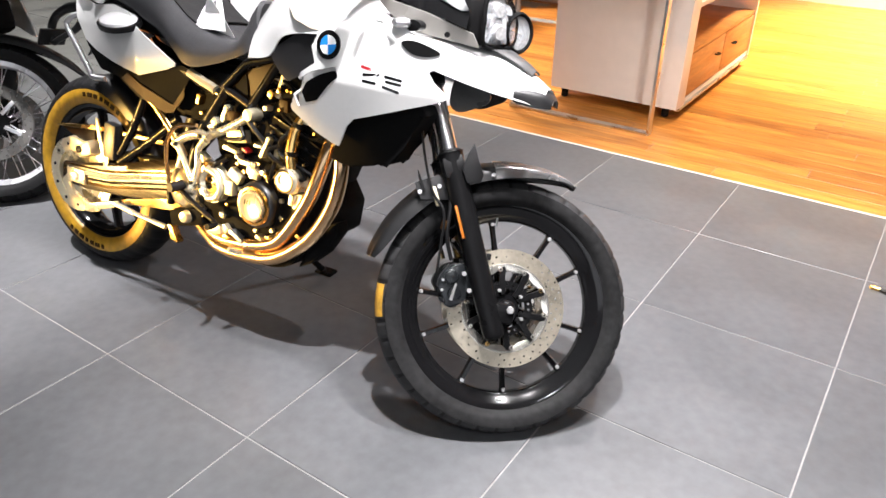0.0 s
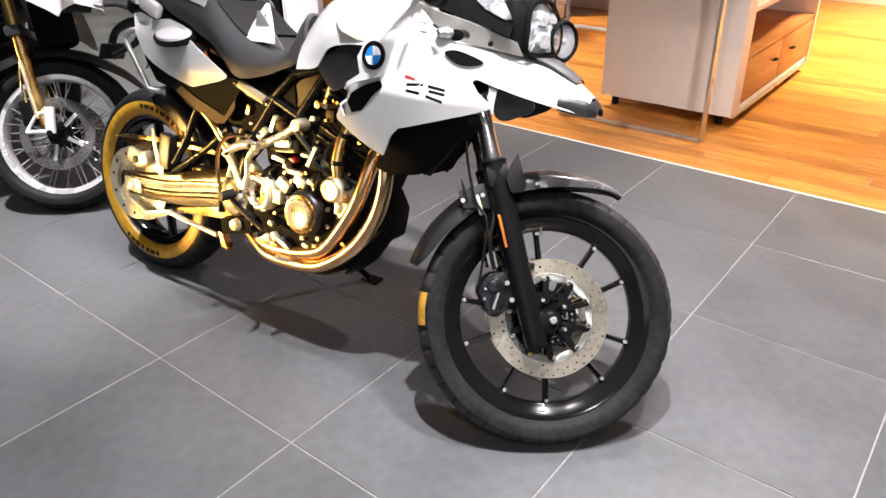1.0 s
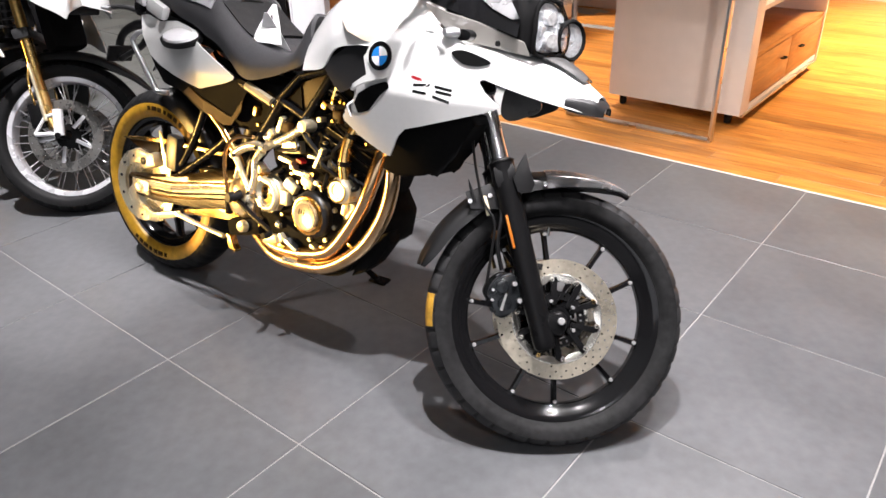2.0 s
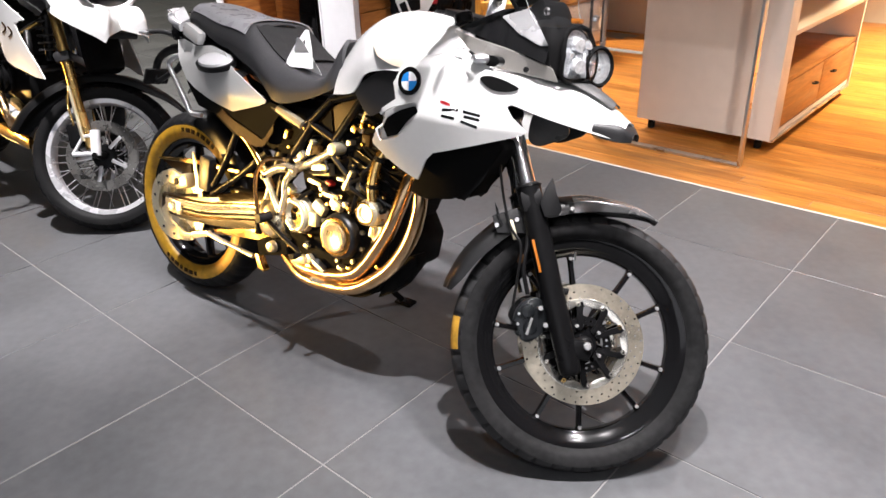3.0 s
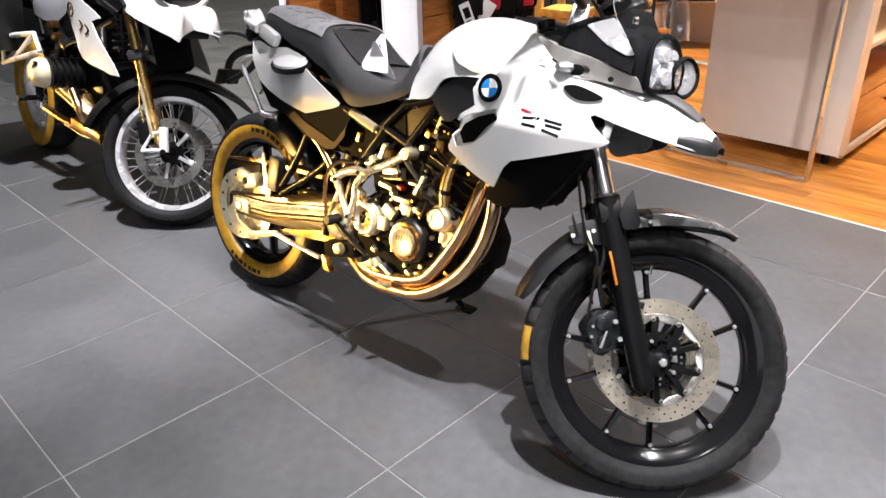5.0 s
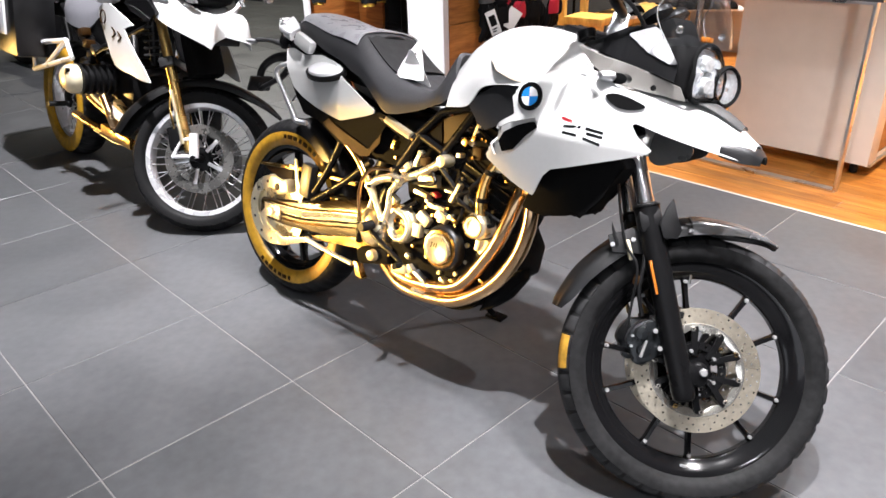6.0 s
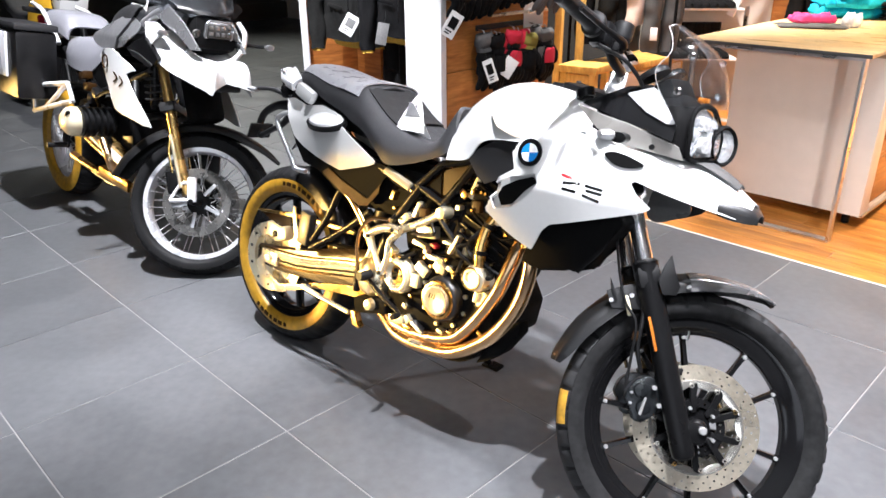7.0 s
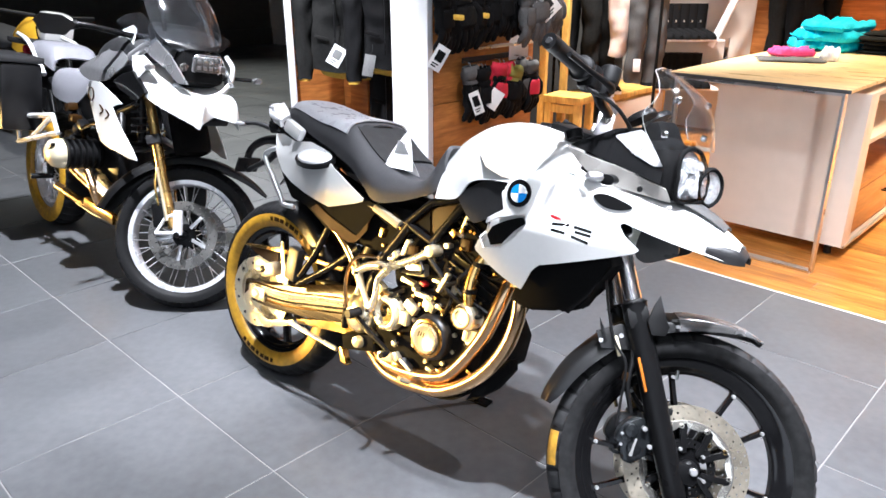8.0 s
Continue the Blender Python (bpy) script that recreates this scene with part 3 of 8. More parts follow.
def touring_bike():
    bike = thing("motorcycle", Matrix.Translation((-1.215, 2.601, 0)) @ pose(0, 0, 0, 0, 0, -28.3) @ pose(0, 0, 0, -12, 0, 0),
                 "white enduro motorcycle with black cast wheels on grey tiles", "motorcycle")
    # steering: the front end is turned to its left about the raked head
    head, axis = Vector((1.19, 0, 0.95)), Vector((-0.438, 0, 0.899))
    steer = Matrix.Translation(head + Vector((-0.0145, 0.0113, -0.0315))) @ rot("X", -5.5) @ Matrix.Rotation(radians(35.25), 4, axis) @ Matrix.Translation(-head)
    fw = steer @ move(1.562, 0, 0.329)
    rw = move(0, 0, 0.328)

    # front wheel
    front = wheel_parts(bike, "front_wheel", fw, 0.329, 0.26, 0.055, 10, "gloss black cast front wheel", GLOSS, hub=0.034, spoke_w=0.0095, depth=0.033, rubber=DUSTY,
                        angles=[-(52 + 72 * k + s) for k in range(5) for s in (-15, 15)], caps=True)
    shell = [(0.3, -0.05), (0.3085, -0.0455), (0.3215, -0.0308), (0.3275, -0.014), (0.3298, 0.0), (0.3275, 0.014), (0.3215, 0.0308), (0.3085, 0.0455), (0.3, 0.05)]
    part("tread", lathe(shell + [(r - 0.005, y * 0.97) for r, y in reversed(shell)], 240, closed=True, grooves=(6, (0, 1, 2, 3, 5, 6, 7, 8), 0.007)), TREAD, front, "dusty tread with cross grooves", fw)
    brake_disc(front, fw, -0.06)
    brake_disc(front, fw, 0.068)
    part("axle", lathe([(0.004, -0.127), (0.007, -0.127), (0.0095, -0.124), (0.0095, 0.12), (0.004, 0.12)], 20), BRIGHT, front, "bright axle end", fw)
    part("axle_cap", lathe([(0.012, -0.088), (0.018, -0.085), (0.022, -0.078), (0.022, -0.065)], 20), SATIN, front, "", fw)
    for z in (-0.236, -0.246):
        part("balance_weight", box((0.04, -0.024, z), (0.018, 0.008, 0.007), 0.002), BRIGHT, front, "bright balance weight on the rim", fw)
    part("valve", tube([(-0.062, -0.016, 0.222), (-0.06, -0.018, 0.2)], 0.004, 8), CHROME, front, "", fw)
    part("size_mark", box((-0.287, -0.0495, 0.0), (0.012, 0.002, 0.008), 0.0005), PAPER, front, "small white mark on the sidewall", fw)
    # thin amber sheet paints a patch of warm light on the tread
    patch = [[((r - 0.001 + 0.0025) * math.cos(radians(a)), y, (r + 0.0015) * math.sin(radians(a))) for r, y in ((0.31, -0.043), (0.321, -0.031), (0.325, -0.022), (0.327, -0.014))] for a in (181, 184, 187, 190, 193, 196)]
    part("lit_patch", loft(patch, 3, 3), LIT_TREAD, front, "patch of warm light painted amber on the tread", fw, solid=0.001)

    # front fork, in line with the raked head
    rake = -26.0
    caliper_at = fw @ move(-0.135, 0, 0.032) @ Matrix.Diagonal((0.82, 1, 0.82, 1)) @ move(0.15, 0, -0.04)
    for s in (-1, 1):
        base = Vector((1.562, 0.1 * s, 0.329))
        along = Vector((-0.438, 0, 0.899))
        off = Vector((-0.056, 0, 0))
        leg = part("fork_lower", tube([base + off - along * 0.085, base + off - along * 0.06, base + off + along * 0.1, base + off + along * 0.36, base + off + along * 0.385], [0.02, 0.028, 0.028, 0.03, 0.034], 20, 5), SATIN, bike, "black fork lower leg", steer)
        part("axle_clamp", box(base + Vector((-0.02, 0, -0.012)), (0.075, 0.04, 0.05), 0.018), SATIN, leg, "", steer)
        part("fork_tube", tube([base + off + along * 0.37, base + off + along * 0.78], 0.0205, 24), CHROME, leg, "chromed fork tube", steer)
        part("dust_seal", lathe([(0.021, 0), (0.029, 0), (0.029, 0.008), (0.024, 0.013), (0.021, 0.013)], 24), BLACK, leg, "", steer @ Matrix.Translation(base + off + along * 0.38) @ rot("Y", rake) @ rot("X", 90))
        if s < 0:
            part("fork_guard", prism([(-0.174, 0.378), (-0.158, 0.34), (-0.136, 0.31), (-0.14, 0.286), (-0.172, 0.28), (-0.19, 0.31), (-0.184, 0.35)], 0.128 * s, 0.134 * s, bevel=0.002), BLACK, leg, "pointed black fork guard", fw)
        part("reflector", box(base + off + along * 0.205 + Vector((-0.0225, 0.02 * s, 0)), (0.007, 0.01, 0.082), 0.002, rot("Y", rake)), AMBER, leg, "amber side reflector", steer)
        part("fork_collar", box(base + off + along * 0.35, (0.06, 0.058, 0.06), 0.02, rot("Y", rake)), BLACK, leg, "", steer)
        # caliper behind the leg
        body = prism(rounded([(-0.212, 0.03), (-0.2, 0.078), (-0.17, 0.104), (-0.142, 0.104), (-0.118, 0.07), (-0.11, 0.03), (-0.125, 0.0), (-0.15, -0.028), (-0.176, -0.026), (-0.186, 0.0)], 3), 0.06 * s, 0.098 * s, bevel=0.006)
        c = part("brake_caliper", body, CALIPER, leg, "dark two-piston brake caliper", caliper_at)
        part("caliper_piston", lathe([(0.004, 0.112 * s), (0.018, 0.11 * s), (0.021, 0.104 * s), (0.021, 0.09 * s)], 20, (-0.176, 0, 0.062)), CALIPER, c, "", caliper_at)
        part("caliper_piston", lathe([(0.004, 0.112 * s), (0.018, 0.11 * s), (0.021, 0.104 * s), (0.021, 0.09 * s)], 20, (-0.158, 0, 0.015)), CALIPER, c, "", caliper_at)
        part("caliper_bracket", prism([(-0.16, 0.12), (-0.13, 0.125), (-0.1, 0.06), (-0.09, 0.02), (-0.12, 0.01), (-0.14, 0.05)], 0.062 * s, 0.092 * s, bevel=0.004), SATIN, leg, "", caliper_at)
        bolt_parts("caliper_bolt", [(-0.142, 0.1 * s, 0.079), (-0.117, 0.1 * s, 0.033)], 0.007, 0.012, 14, BRIGHT, leg, "bright caliper bolts", xf=caliper_at, direction=s)
        bolt_parts("hose_union", [(-0.197, 0.1 * s, 0.018), (-0.2, 0.098 * s, 0.048)], 0.0045, 0.01, 6, SILVER, leg, "", xf=caliper_at, direction=s)
        part("pad_pin", tube([(-0.161, 0.118 * s, 0.046), (-0.166, 0.118 * s, -0.006)], [0.0035, 0.005], 12), BRIGHT, leg, "bright guide pin", caliper_at)
        part("brake_hose", tube([(-0.165, 0.09 * s, 0.09), (-0.19, 0.1 * s, 0.15), (-0.2, 0.1 * s, 0.24), (-0.25, 0.09 * s, 0.36), (-0.3, 0.07 * s, 0.5), (-0.33, 0.05 * s, 0.58)], 0.0055, 10, 8), BLACK, leg, "black brake hose", fw)
        part("hose_clip", box((-0.202, 0.1 * s, 0.17), (0.014, 0.012, 0.024), 0.004), BRONZE, leg, "", fw)
        part("hose_clip", box((-0.236, 0.094 * s, 0.235), (0.012, 0.012, 0.05), 0.004, rot("Y", -28)), ALLOY, leg, "pale metal hose clip", fw)
    part("sensor_cable", tube([(-0.195, -0.108, 0.05), (-0.2, -0.11, 0.12), (-0.21, -0.11, 0.2), (-0.25, -0.1, 0.25), (-0.296, -0.1, 0.36), (-0.35, -0.08, 0.56)], 0.0035, 8, 8), BLACK, bike, "thin black sensor cable", fw)
    part("wheel_sensor", box((-0.075, -0.07, 0.118), (0.018, 0.014, 0.016), 0.003), BLACK, bike, "", fw)

    # front mudguard
    rows = []
    for a, r, hw, drop in ((171, 0.374, 0.04, 0.02), (165, 0.376, 0.056, 0.036), (152, 0.377, 0.068, 0.046), (134, 0.376, 0.073, 0.05), (116, 0.374, 0.074, 0.05), (100, 0.372, 0.07, 0.044), (87, 0.372, 0.058, 0.032), (76, 0.372, 0.036, 0.016), (70, 0.366, 0.008, 0.004)):
        c, s = math.cos(radians(a)), math.sin(radians(a))
        rows.append([((r - d) * c, y, (r - d) * s) for y, d in ((-hw, drop), (-hw * 0.92, drop * 0.45), (-hw * 0.6, 0.008), (-hw * 0.25, 0.0), (0, -0.002))])
    guard = part("front_mudguard", loft(rows, 5, 4, True), FENDER, bike, "black front mudguard with a pointed tip", fw, solid=0.003)
    cap = []
    for a, r, hw, drop in ((107, 0.376, 0.074, 0.05), (100, 0.3755, 0.072, 0.046), (87, 0.3755, 0.06, 0.034), (77, 0.3755, 0.039, 0.018), (70, 0.373, 0.012, 0.006)):
        c, q = math.cos(radians(a)), math.sin(radians(a))
        cap.append([((r - d) * c, y, (r - d) * q) for y, d in ((-hw - 0.003, drop), (-hw * 0.94 - 0.003, drop * 0.45), (-hw * 0.64, 0.008), (-hw * 0.3, 0.0))])
    part("mudguard_side", loft(cap, 5, 4), TIP_GREY, guard, "glossy grey front side of the mudguard", fw, solid=0.0015)
    bolt_parts("mudguard_bolt", [(-0.105, -0.08, 0.32), (-0.277, -0.084, 0.238), (-0.232, -0.084, 0.262)], 0.0055, 0.006, 12, SILVER, guard, "", xf=fw)
    part("mudguard_bracket", prism([(-0.294, 0.258), (-0.24, 0.29), (-0.2, 0.285), (-0.2, 0.235), (-0.271, 0.22)], -0.086, -0.08, bevel=0.002), GREY, guard, "", fw)
    part("bracket_lever", prism([(-0.294, 0.292), (-0.288, 0.272), (-0.268, 0.236), (-0.262, 0.24), (-0.28, 0.272)], -0.092, -0.087, bevel=0.001), BLACK, guard, "", fw)

    # triple clamp, handlebar, controls
    top = head + axis * 0.07
    clamp = part("triple_clamp", box((0, 0, 0), (0.07, 0.26, 0.03), 0.01), SATIN, bike, "black fork clamp", steer @ Matrix.Translation(top) @ rot("Y", rake))
    part("lower_clamp", box((0, 0, 0), (0.08, 0.26, 0.035), 0.01), SATIN, bike, "", steer @ Matrix.Translation(head - axis * 0.13) @ rot("Y", rake))
    hb = [(0, 0, 0.08), (0.003, -0.06, 0.082), (-0.03, -0.14, 0.08), (-0.063, -0.2, 0.097), (-0.1, -0.25, 0.107), (-0.179, -0.37, 0.095)]
    H = steer @ Matrix.Translation(top + Vector((0, 0, 0.035)))
    bar = part("handlebar", tube([(x, -y, z) for x, y, z in reversed(hb[1:])] + hb, 0.0125, 14), SATIN, bike, "black handlebar", H)
    for s in (-1, 1):
        part("grip", tube([(-0.1, 0.25 * s, 0.107), (-0.106, 0.259 * s, 0.106), (-0.112, 0.268 * s, 0.105), (-0.14, 0.31 * s, 0.101), (-0.179, 0.37 * s, 0.095)], [0.031, 0.03, 0.02, 0.0185, 0.0185], 20), RUBBER, bar, "black rubber grip", H)
        part("bar_end", tube([(-0.178, 0.368 * s, 0.095), (-0.19, 0.386 * s, 0.093)], [0.02, 0.0185], 16), SATIN, bar, "", H)
        part("bar_end_cap", tube([(-0.19, 0.386 * s, 0.093), (-0.1915, 0.3885 * s, 0.0928)], [0.009, 0.007], 14), GREY, bar, "grey end cap", H)
        part("switch_block", box((-0.075, 0.222 * s, 0.1), (0.05, 0.045, 0.06), 0.014, rot("Z", 35 * s)), SATIN, bar, "black switch block", H)
        part("switch_key", box((-0.088, 0.22 * s, 0.132), (0.014, 0.012, 0.01), 0.003, rot("Z", 35 * s)), GREY, bar, "", H)
        part("lever_perch", box((-0.04, 0.19 * s, 0.095), (0.05, 0.03, 0.036), 0.01, rot("Z", 35 * s)), BLACK, bar, "black lever perch", H)
        part("lever_pivot", tube([(-0.03, 0.19 * s, 0.085), (-0.005, 0.17 * s, 0.075), (0.012, 0.15 * s, 0.06)], [0.009, 0.007, 0.006], 10), SILVER, bar, "silver lever link", H)
        part("lever", tube([(-0.02, 0.2 * s, 0.095), (-0.03, 0.24 * s, 0.09), (-0.09, 0.32 * s, 0.08), (-0.14, 0.385 * s, 0.075)], [0.012, 0.009, 0.006, 0.006], 10), SATIN, bar, "black lever", H)
        part("bar_clamp", box((0, 0.05 * s, 0.05), (0.045, 0.035, 0.08), 0.01), SILVER, bar, "", H)
    part("brake_reservoir", lathe([(0.005, -0.02), (0.024, -0.02), (0.026, -0.012), (0.026, 0.016), (0.022, 0.02), (0.005, 0.02)], 20), BLACK, bar, "round brake fluid pot", H @ Matrix.Translation((-0.03, -0.195, 0.13)) @ rot("X", 90))
    for s in (-1, 1):
        part("fork_cap", lathe([(0.004, -0.018), (0.017, -0.018), (0.019, -0.014), (0.024, -0.012), (0.024, 0.01), (0.004, 0.01)], 20), SATIN, bike, "black fork tube cap", steer @ Matrix.Translation(top + Vector((-0.056, 0.1 * s, 0.0)) + axis * 0.035) @ rot("Y", rake) @ rot("X", 90))
        part("riser", tube([(-0.005, 0.045 * s, 0.0), (0.0, 0.05 * s, 0.04), (0.003, 0.055 * s, 0.075)], [0.017, 0.014, 0.017], 14), POLISHED, bike, "polished bar riser", H)
    part("ignition_lock", lathe([(0.004, -0.02), (0.02, -0.02), (0.022, 0.0), (0.022, 0.02), (0.004, 0.02)], 20), CHROME, bike, "", steer @ Matrix.Translation(top + Vector((-0.045, 0, 0.04))) @ rot("X", 90))
    part("throttle_cable", tube([(-0.08, -0.24, 0.07), (0.0, -0.22, 0.05), (0.06, -0.17, 0.01), (0.06, -0.12, -0.03), (-0.02, -0.08, -0.08)], 0.005, 8, 8), BLACK, bar, "", H)
    part("clutch_cable", tube([(-0.08, 0.24, 0.07), (0.02, 0.22, 0.06), (0.08, 0.12, 0.02), (0.04, 0.02, -0.04)], 0.005, 8, 8), BLACK, bar, "", H)

    # painted tank cover
    rows = [
        [(0.775, -0.158, 0.822), (0.768, -0.138, 0.865), (0.748, -0.08, 0.925), (0.74, 0, 0.94)],
        [(0.855, -0.168, 0.838), (0.836, -0.152, 0.905), (0.8, -0.085, 0.982), (0.795, 0, 0.995)],
        [(0.9, -0.176, 0.89), (0.895, -0.162, 0.945), (0.875, -0.09, 1.028), (0.87, 0, 1.042)],
        [(0.965, -0.186, 0.908), (0.97, -0.168, 0.965), (0.955, -0.092, 1.048), (0.95, 0, 1.06)],
        [(1.04, -0.2, 0.915), (1.05, -0.175, 0.972), (1.04, -0.095, 1.046), (1.035, 0, 1.058)],
        [(1.12, -0.182, 0.935), (1.13, -0.165, 0.985), (1.12, -0.1, 1.034), (1.115, 0, 1.045)],
        [(1.2, -0.155, 0.955), (1.2, -0.145, 0.985), (1.18, -0.1, 1.012), (1.16, 0, 1.03)],
    ]
    tank = part("tank_cover", loft(rows, 7, 6, True), PAINT, bike, "white painted tank cover", solid=0.004)
    # slightly proud cream sheet; the tank's beige shading is its colour
    part("tank_shading", panel([(0.894, 1.008), (0.93, 0.985), (0.985, 0.962), (1.04, 0.942), (1.056, 0.922), (1.01, 0.925), (0.955, 0.94), (0.915, 0.97)], lambda x, z: -0.2 + 0.35 * (z - 0.92) + 9.5 * max(0, z - 0.93) ** 2, 0.005), CREAM, tank, "cream sheet painting the beige shading on the tank cover", solid=0.003)
    part("tank_top_trim", box((1.12, 0, 1.052), (0.16, 0.1, 0.025), 0.01, rot("Y", 8)), BLACK, tank, "black trim before the clamp")
    part("false_cap", lathe([(0.004, 0.012), (0.03, 0.012), (0.036, 0.006), (0.038, 0)], 24), SATIN, tank, "", Matrix.Translation((1.02, 0, 1.058)) @ rot("X", 90))

    # side fairings
    def bulge(x, z):
        t = max(0.0, min(1.0, (x - 1.16) / 0.25))
        w = 0.222 - 0.095 * t * t - 0.02 * max(0, 1.05 - x) * 4
        fold = 0.0
        if 0.83 < z < 0.965:
            line = 1.214 + 0.3 * (z - 0.834) if z < 0.919 else 1.2395 - 1.0 * (z - 0.919)
            fold = 0.011 * max(0.0, 1 - abs((x - line) / 0.018)) * min(1.0, (z - 0.83) / 0.03)
        rim = 0.895 + 2.37 * (x - 1.026) if x < 1.045 else 0.94 + 0.509 * (x - 1.045) if x < 1.1 else 0.968 + 0.25 * (x - 1.1)
        if x < 1.19:
            fold += 1.5 * max(0.0, z - rim + 0.018)
        return -w + fold + 0.17 * max(0, 0.812 - z) + 0.12 * max(0, z - 0.82) + 0.7 * max(0, z - 0.935)

    fairing = [(1.026, 0.895), (1.045, 0.94), (1.1, 0.968), (1.18, 0.988), (1.245, 0.966), (1.31, 0.935), (1.37, 0.912), (1.4, 0.893), (1.385, 0.88), (1.352, 0.878), (1.335, 0.868), (1.35, 0.845), (1.372, 0.826), (1.385, 0.816), (1.372, 0.806), (1.35, 0.797), (1.275, 0.77),
               (1.2, 0.744), (1.165, 0.733), (1.142, 0.71), (1.127, 0.676), (1.117, 0.656), (1.098, 0.66), (1.061, 0.674), (1.013, 0.695), (0.967, 0.722), (0.958, 0.75), (0.957, 0.79), (1.0, 0.818), (1.045, 0.848)]
    duct = [(0.972, 0.775), (0.985, 0.798), (1.04, 0.828), (1.108, 0.848), (1.12, 0.826), (1.1, 0.797), (1.05, 0.752), (0.99, 0.735)]
    hole = [(0.992, 0.77), (1.008, 0.796), (1.054, 0.822), (1.097, 0.838), (1.109, 0.825), (1.077, 0.798), (1.041, 0.757), (1.005, 0.745)]
    knee = [(0.862, 0.838), (0.872, 0.862), (0.949, 0.906), (1.02, 0.909), (1.046, 0.862), (1.032, 0.836), (0.935, 0.786), (0.905, 0.8)]
    for s in (-1, 1):
        def mk(outline, fun, step, holes=()):
            bm = panel(outline, fun, step, holes)
            return bm if s < 0 else mirrored(bm)

        side = part("side_fairing", mk(fairing, bulge, 0.005, (duct,)), PAINT, bike, "white side fairing with an open air duct", solid=0.005 * -s)
        liner = part("duct_liner", mk(rounded([(0.958, 0.77), (0.975, 0.806), (1.03, 0.836), (1.095, 0.862), (1.132, 0.824), (1.108, 0.788), (1.04, 0.73), (0.98, 0.726)], 3), lambda x, z: bulge(x, z) + 0.018, 0.01), PAINT, side, "recessed wall of the air duct", solid=0.003)
        # flat black sheet paints the dark inside the duct
        part("duct_mouth_dark", mk(hole, lambda x, z: bulge(x, z) + 0.013, 0.005), MATTE, side, "black sheet painting the dark inside of the air duct", solid=0.002)
        part("knee_panel", mk(knee, lambda x, z: -0.166 - 0.14 * (x - 0.87) - 0.1 * max(0, 0.86 - z), 0.01), GREY, bike, "dark grey plastic knee panel", solid=0.004 * -s)
        logo = [(1.083 + 0.034 * math.cos(a), 0.896 + 0.034 * math.sin(a)) for a in [2 * math.pi * i / 40 for i in range(40)]]
        badge = part("badge", mk(logo, lambda x, z: bulge(x, z) - 0.006, 0.004), GLOSS, bike, "round black enamel badge with blue and white quarters", solid=0.004 * -s)
        for q in range(4):
            pie = [(1.083, 0.896)] + [(1.083 + 0.0225 * math.cos(radians(90 * q + 10 + 90 * k / 8)), 0.896 + 0.0225 * math.sin(radians(90 * q + 10 + 90 * k / 8))) for k in range(9)]
            part("badge_quarter", mk(pie, lambda x, z: bulge(x, z) - 0.0085, 0.002), ENAMEL if q % 2 == 0 else BLUE, badge, "white quarter" if q % 2 == 0 else "blue quarter", solid=0.002 * -s)
        # the model badge is drawn as plain bars
        for x0, z0, x1, z1 in ((1.188, 0.842, 1.23, 0.846), (1.188, 0.828, 1.224, 0.826), (1.242, 0.845, 1.284, 0.84), (1.246, 0.834, 1.284, 0.83), (1.24, 0.822, 1.28, 0.813)):
            zc = [(x0, z0 - 0.0035), (x1, z1 - 0.0035), (x1, z1 + 0.0035), (x0, z0 + 0.0035)]
            part("lettering_bar", mk(zc, lambda x, z: bulge(x, z) - 0.0022, 0.004), GLOSS, side, "black bar of lettering", solid=0.0012 * -s)
        part("red_bar", mk([(1.18, 0.857), (1.218, 0.85), (1.218, 0.857), (1.18, 0.864)], lambda x, z: bulge(x, z) - 0.0022, 0.004), RED, side, "dark red bar", solid=0.0012 * -s)
        # turn signal
        sig = part("turn_signal", lathe([(0.003, -0.03), (0.012, -0.028), (0.02, -0.016), (0.022, 0), (0.016, 0.012), (0.004, 0.016)], 20, squash=0.6), SILVER, bike, "smoked turn signal", Matrix.Translation((1.262, 0.178 * s, 0.968)) @ rot("Z", 25 * s) @ rot("Y", 0) @ (Matrix.Identity(4) if s < 0 else rot("Z", 180)))
        part("signal_body", lathe([(0.004, -0.016), (0.02, -0.014), (0.02, 0.012), (0.004, 0.014)], 18, squash=0.62), BLACK, sig, "", Matrix.Translation((1.288, 0.168 * s, 0.966)))
        # pearl side of the cockpit, its shade put into the grey, black cheek above
        part("cockpit_side", mk([(1.166, 1.03), (1.2, 0.99), (1.245, 0.955), (1.29, 0.948), (1.348, 0.94), (1.412, 0.932), (1.398, 0.962), (1.285, 0.998), (1.22, 1.012)], lambda x, z: -0.146 - 0.22 * (z - 0.94) + 0.3 * (x - 1.2), 0.005), PEARL_SHADE, bike, "pearl cockpit side panel, shade put into its grey", solid=0.004 * -s)
        cheek = part("cockpit_cheek", mk([(1.155, 1.03), (1.246, 1.082), (1.3, 1.092), (1.34, 1.055), (1.385, 1.01), (1.39, 0.972), (1.34, 0.985), (1.285, 0.998), (1.22, 1.013)], lambda x, z: -0.148 + 0.5 * (z - 0.98) + 0.2 * (x - 1.2), 0.005), GLOSS, bike, "gloss black cockpit cheek", solid=0.004 * -s)
        # silver sheet paints the bright reflection on the gloss black cheek
        part("cheek_sheen", mk([(1.251, 1.066), (1.306, 1.088), (1.325, 1.078), (1.384, 1.012), (1.366, 1.009), (1.309, 1.03)], lambda x, z: -0.1535 + 0.5 * (z - 0.98) + 0.2 * (x - 1.2), 0.004), TIP_GREY, cheek, "silver sheet painting the gloss reflection on the cheek", solid=0.003 * -s)
        part("cheek_bolt", lathe([(0.001, -0.004), (0.006, -0.004), (0.007, 0)], 12, (1.352, -0.13 * -s if s > 0 else -0.132, 0.954)), BLACK, cheek)
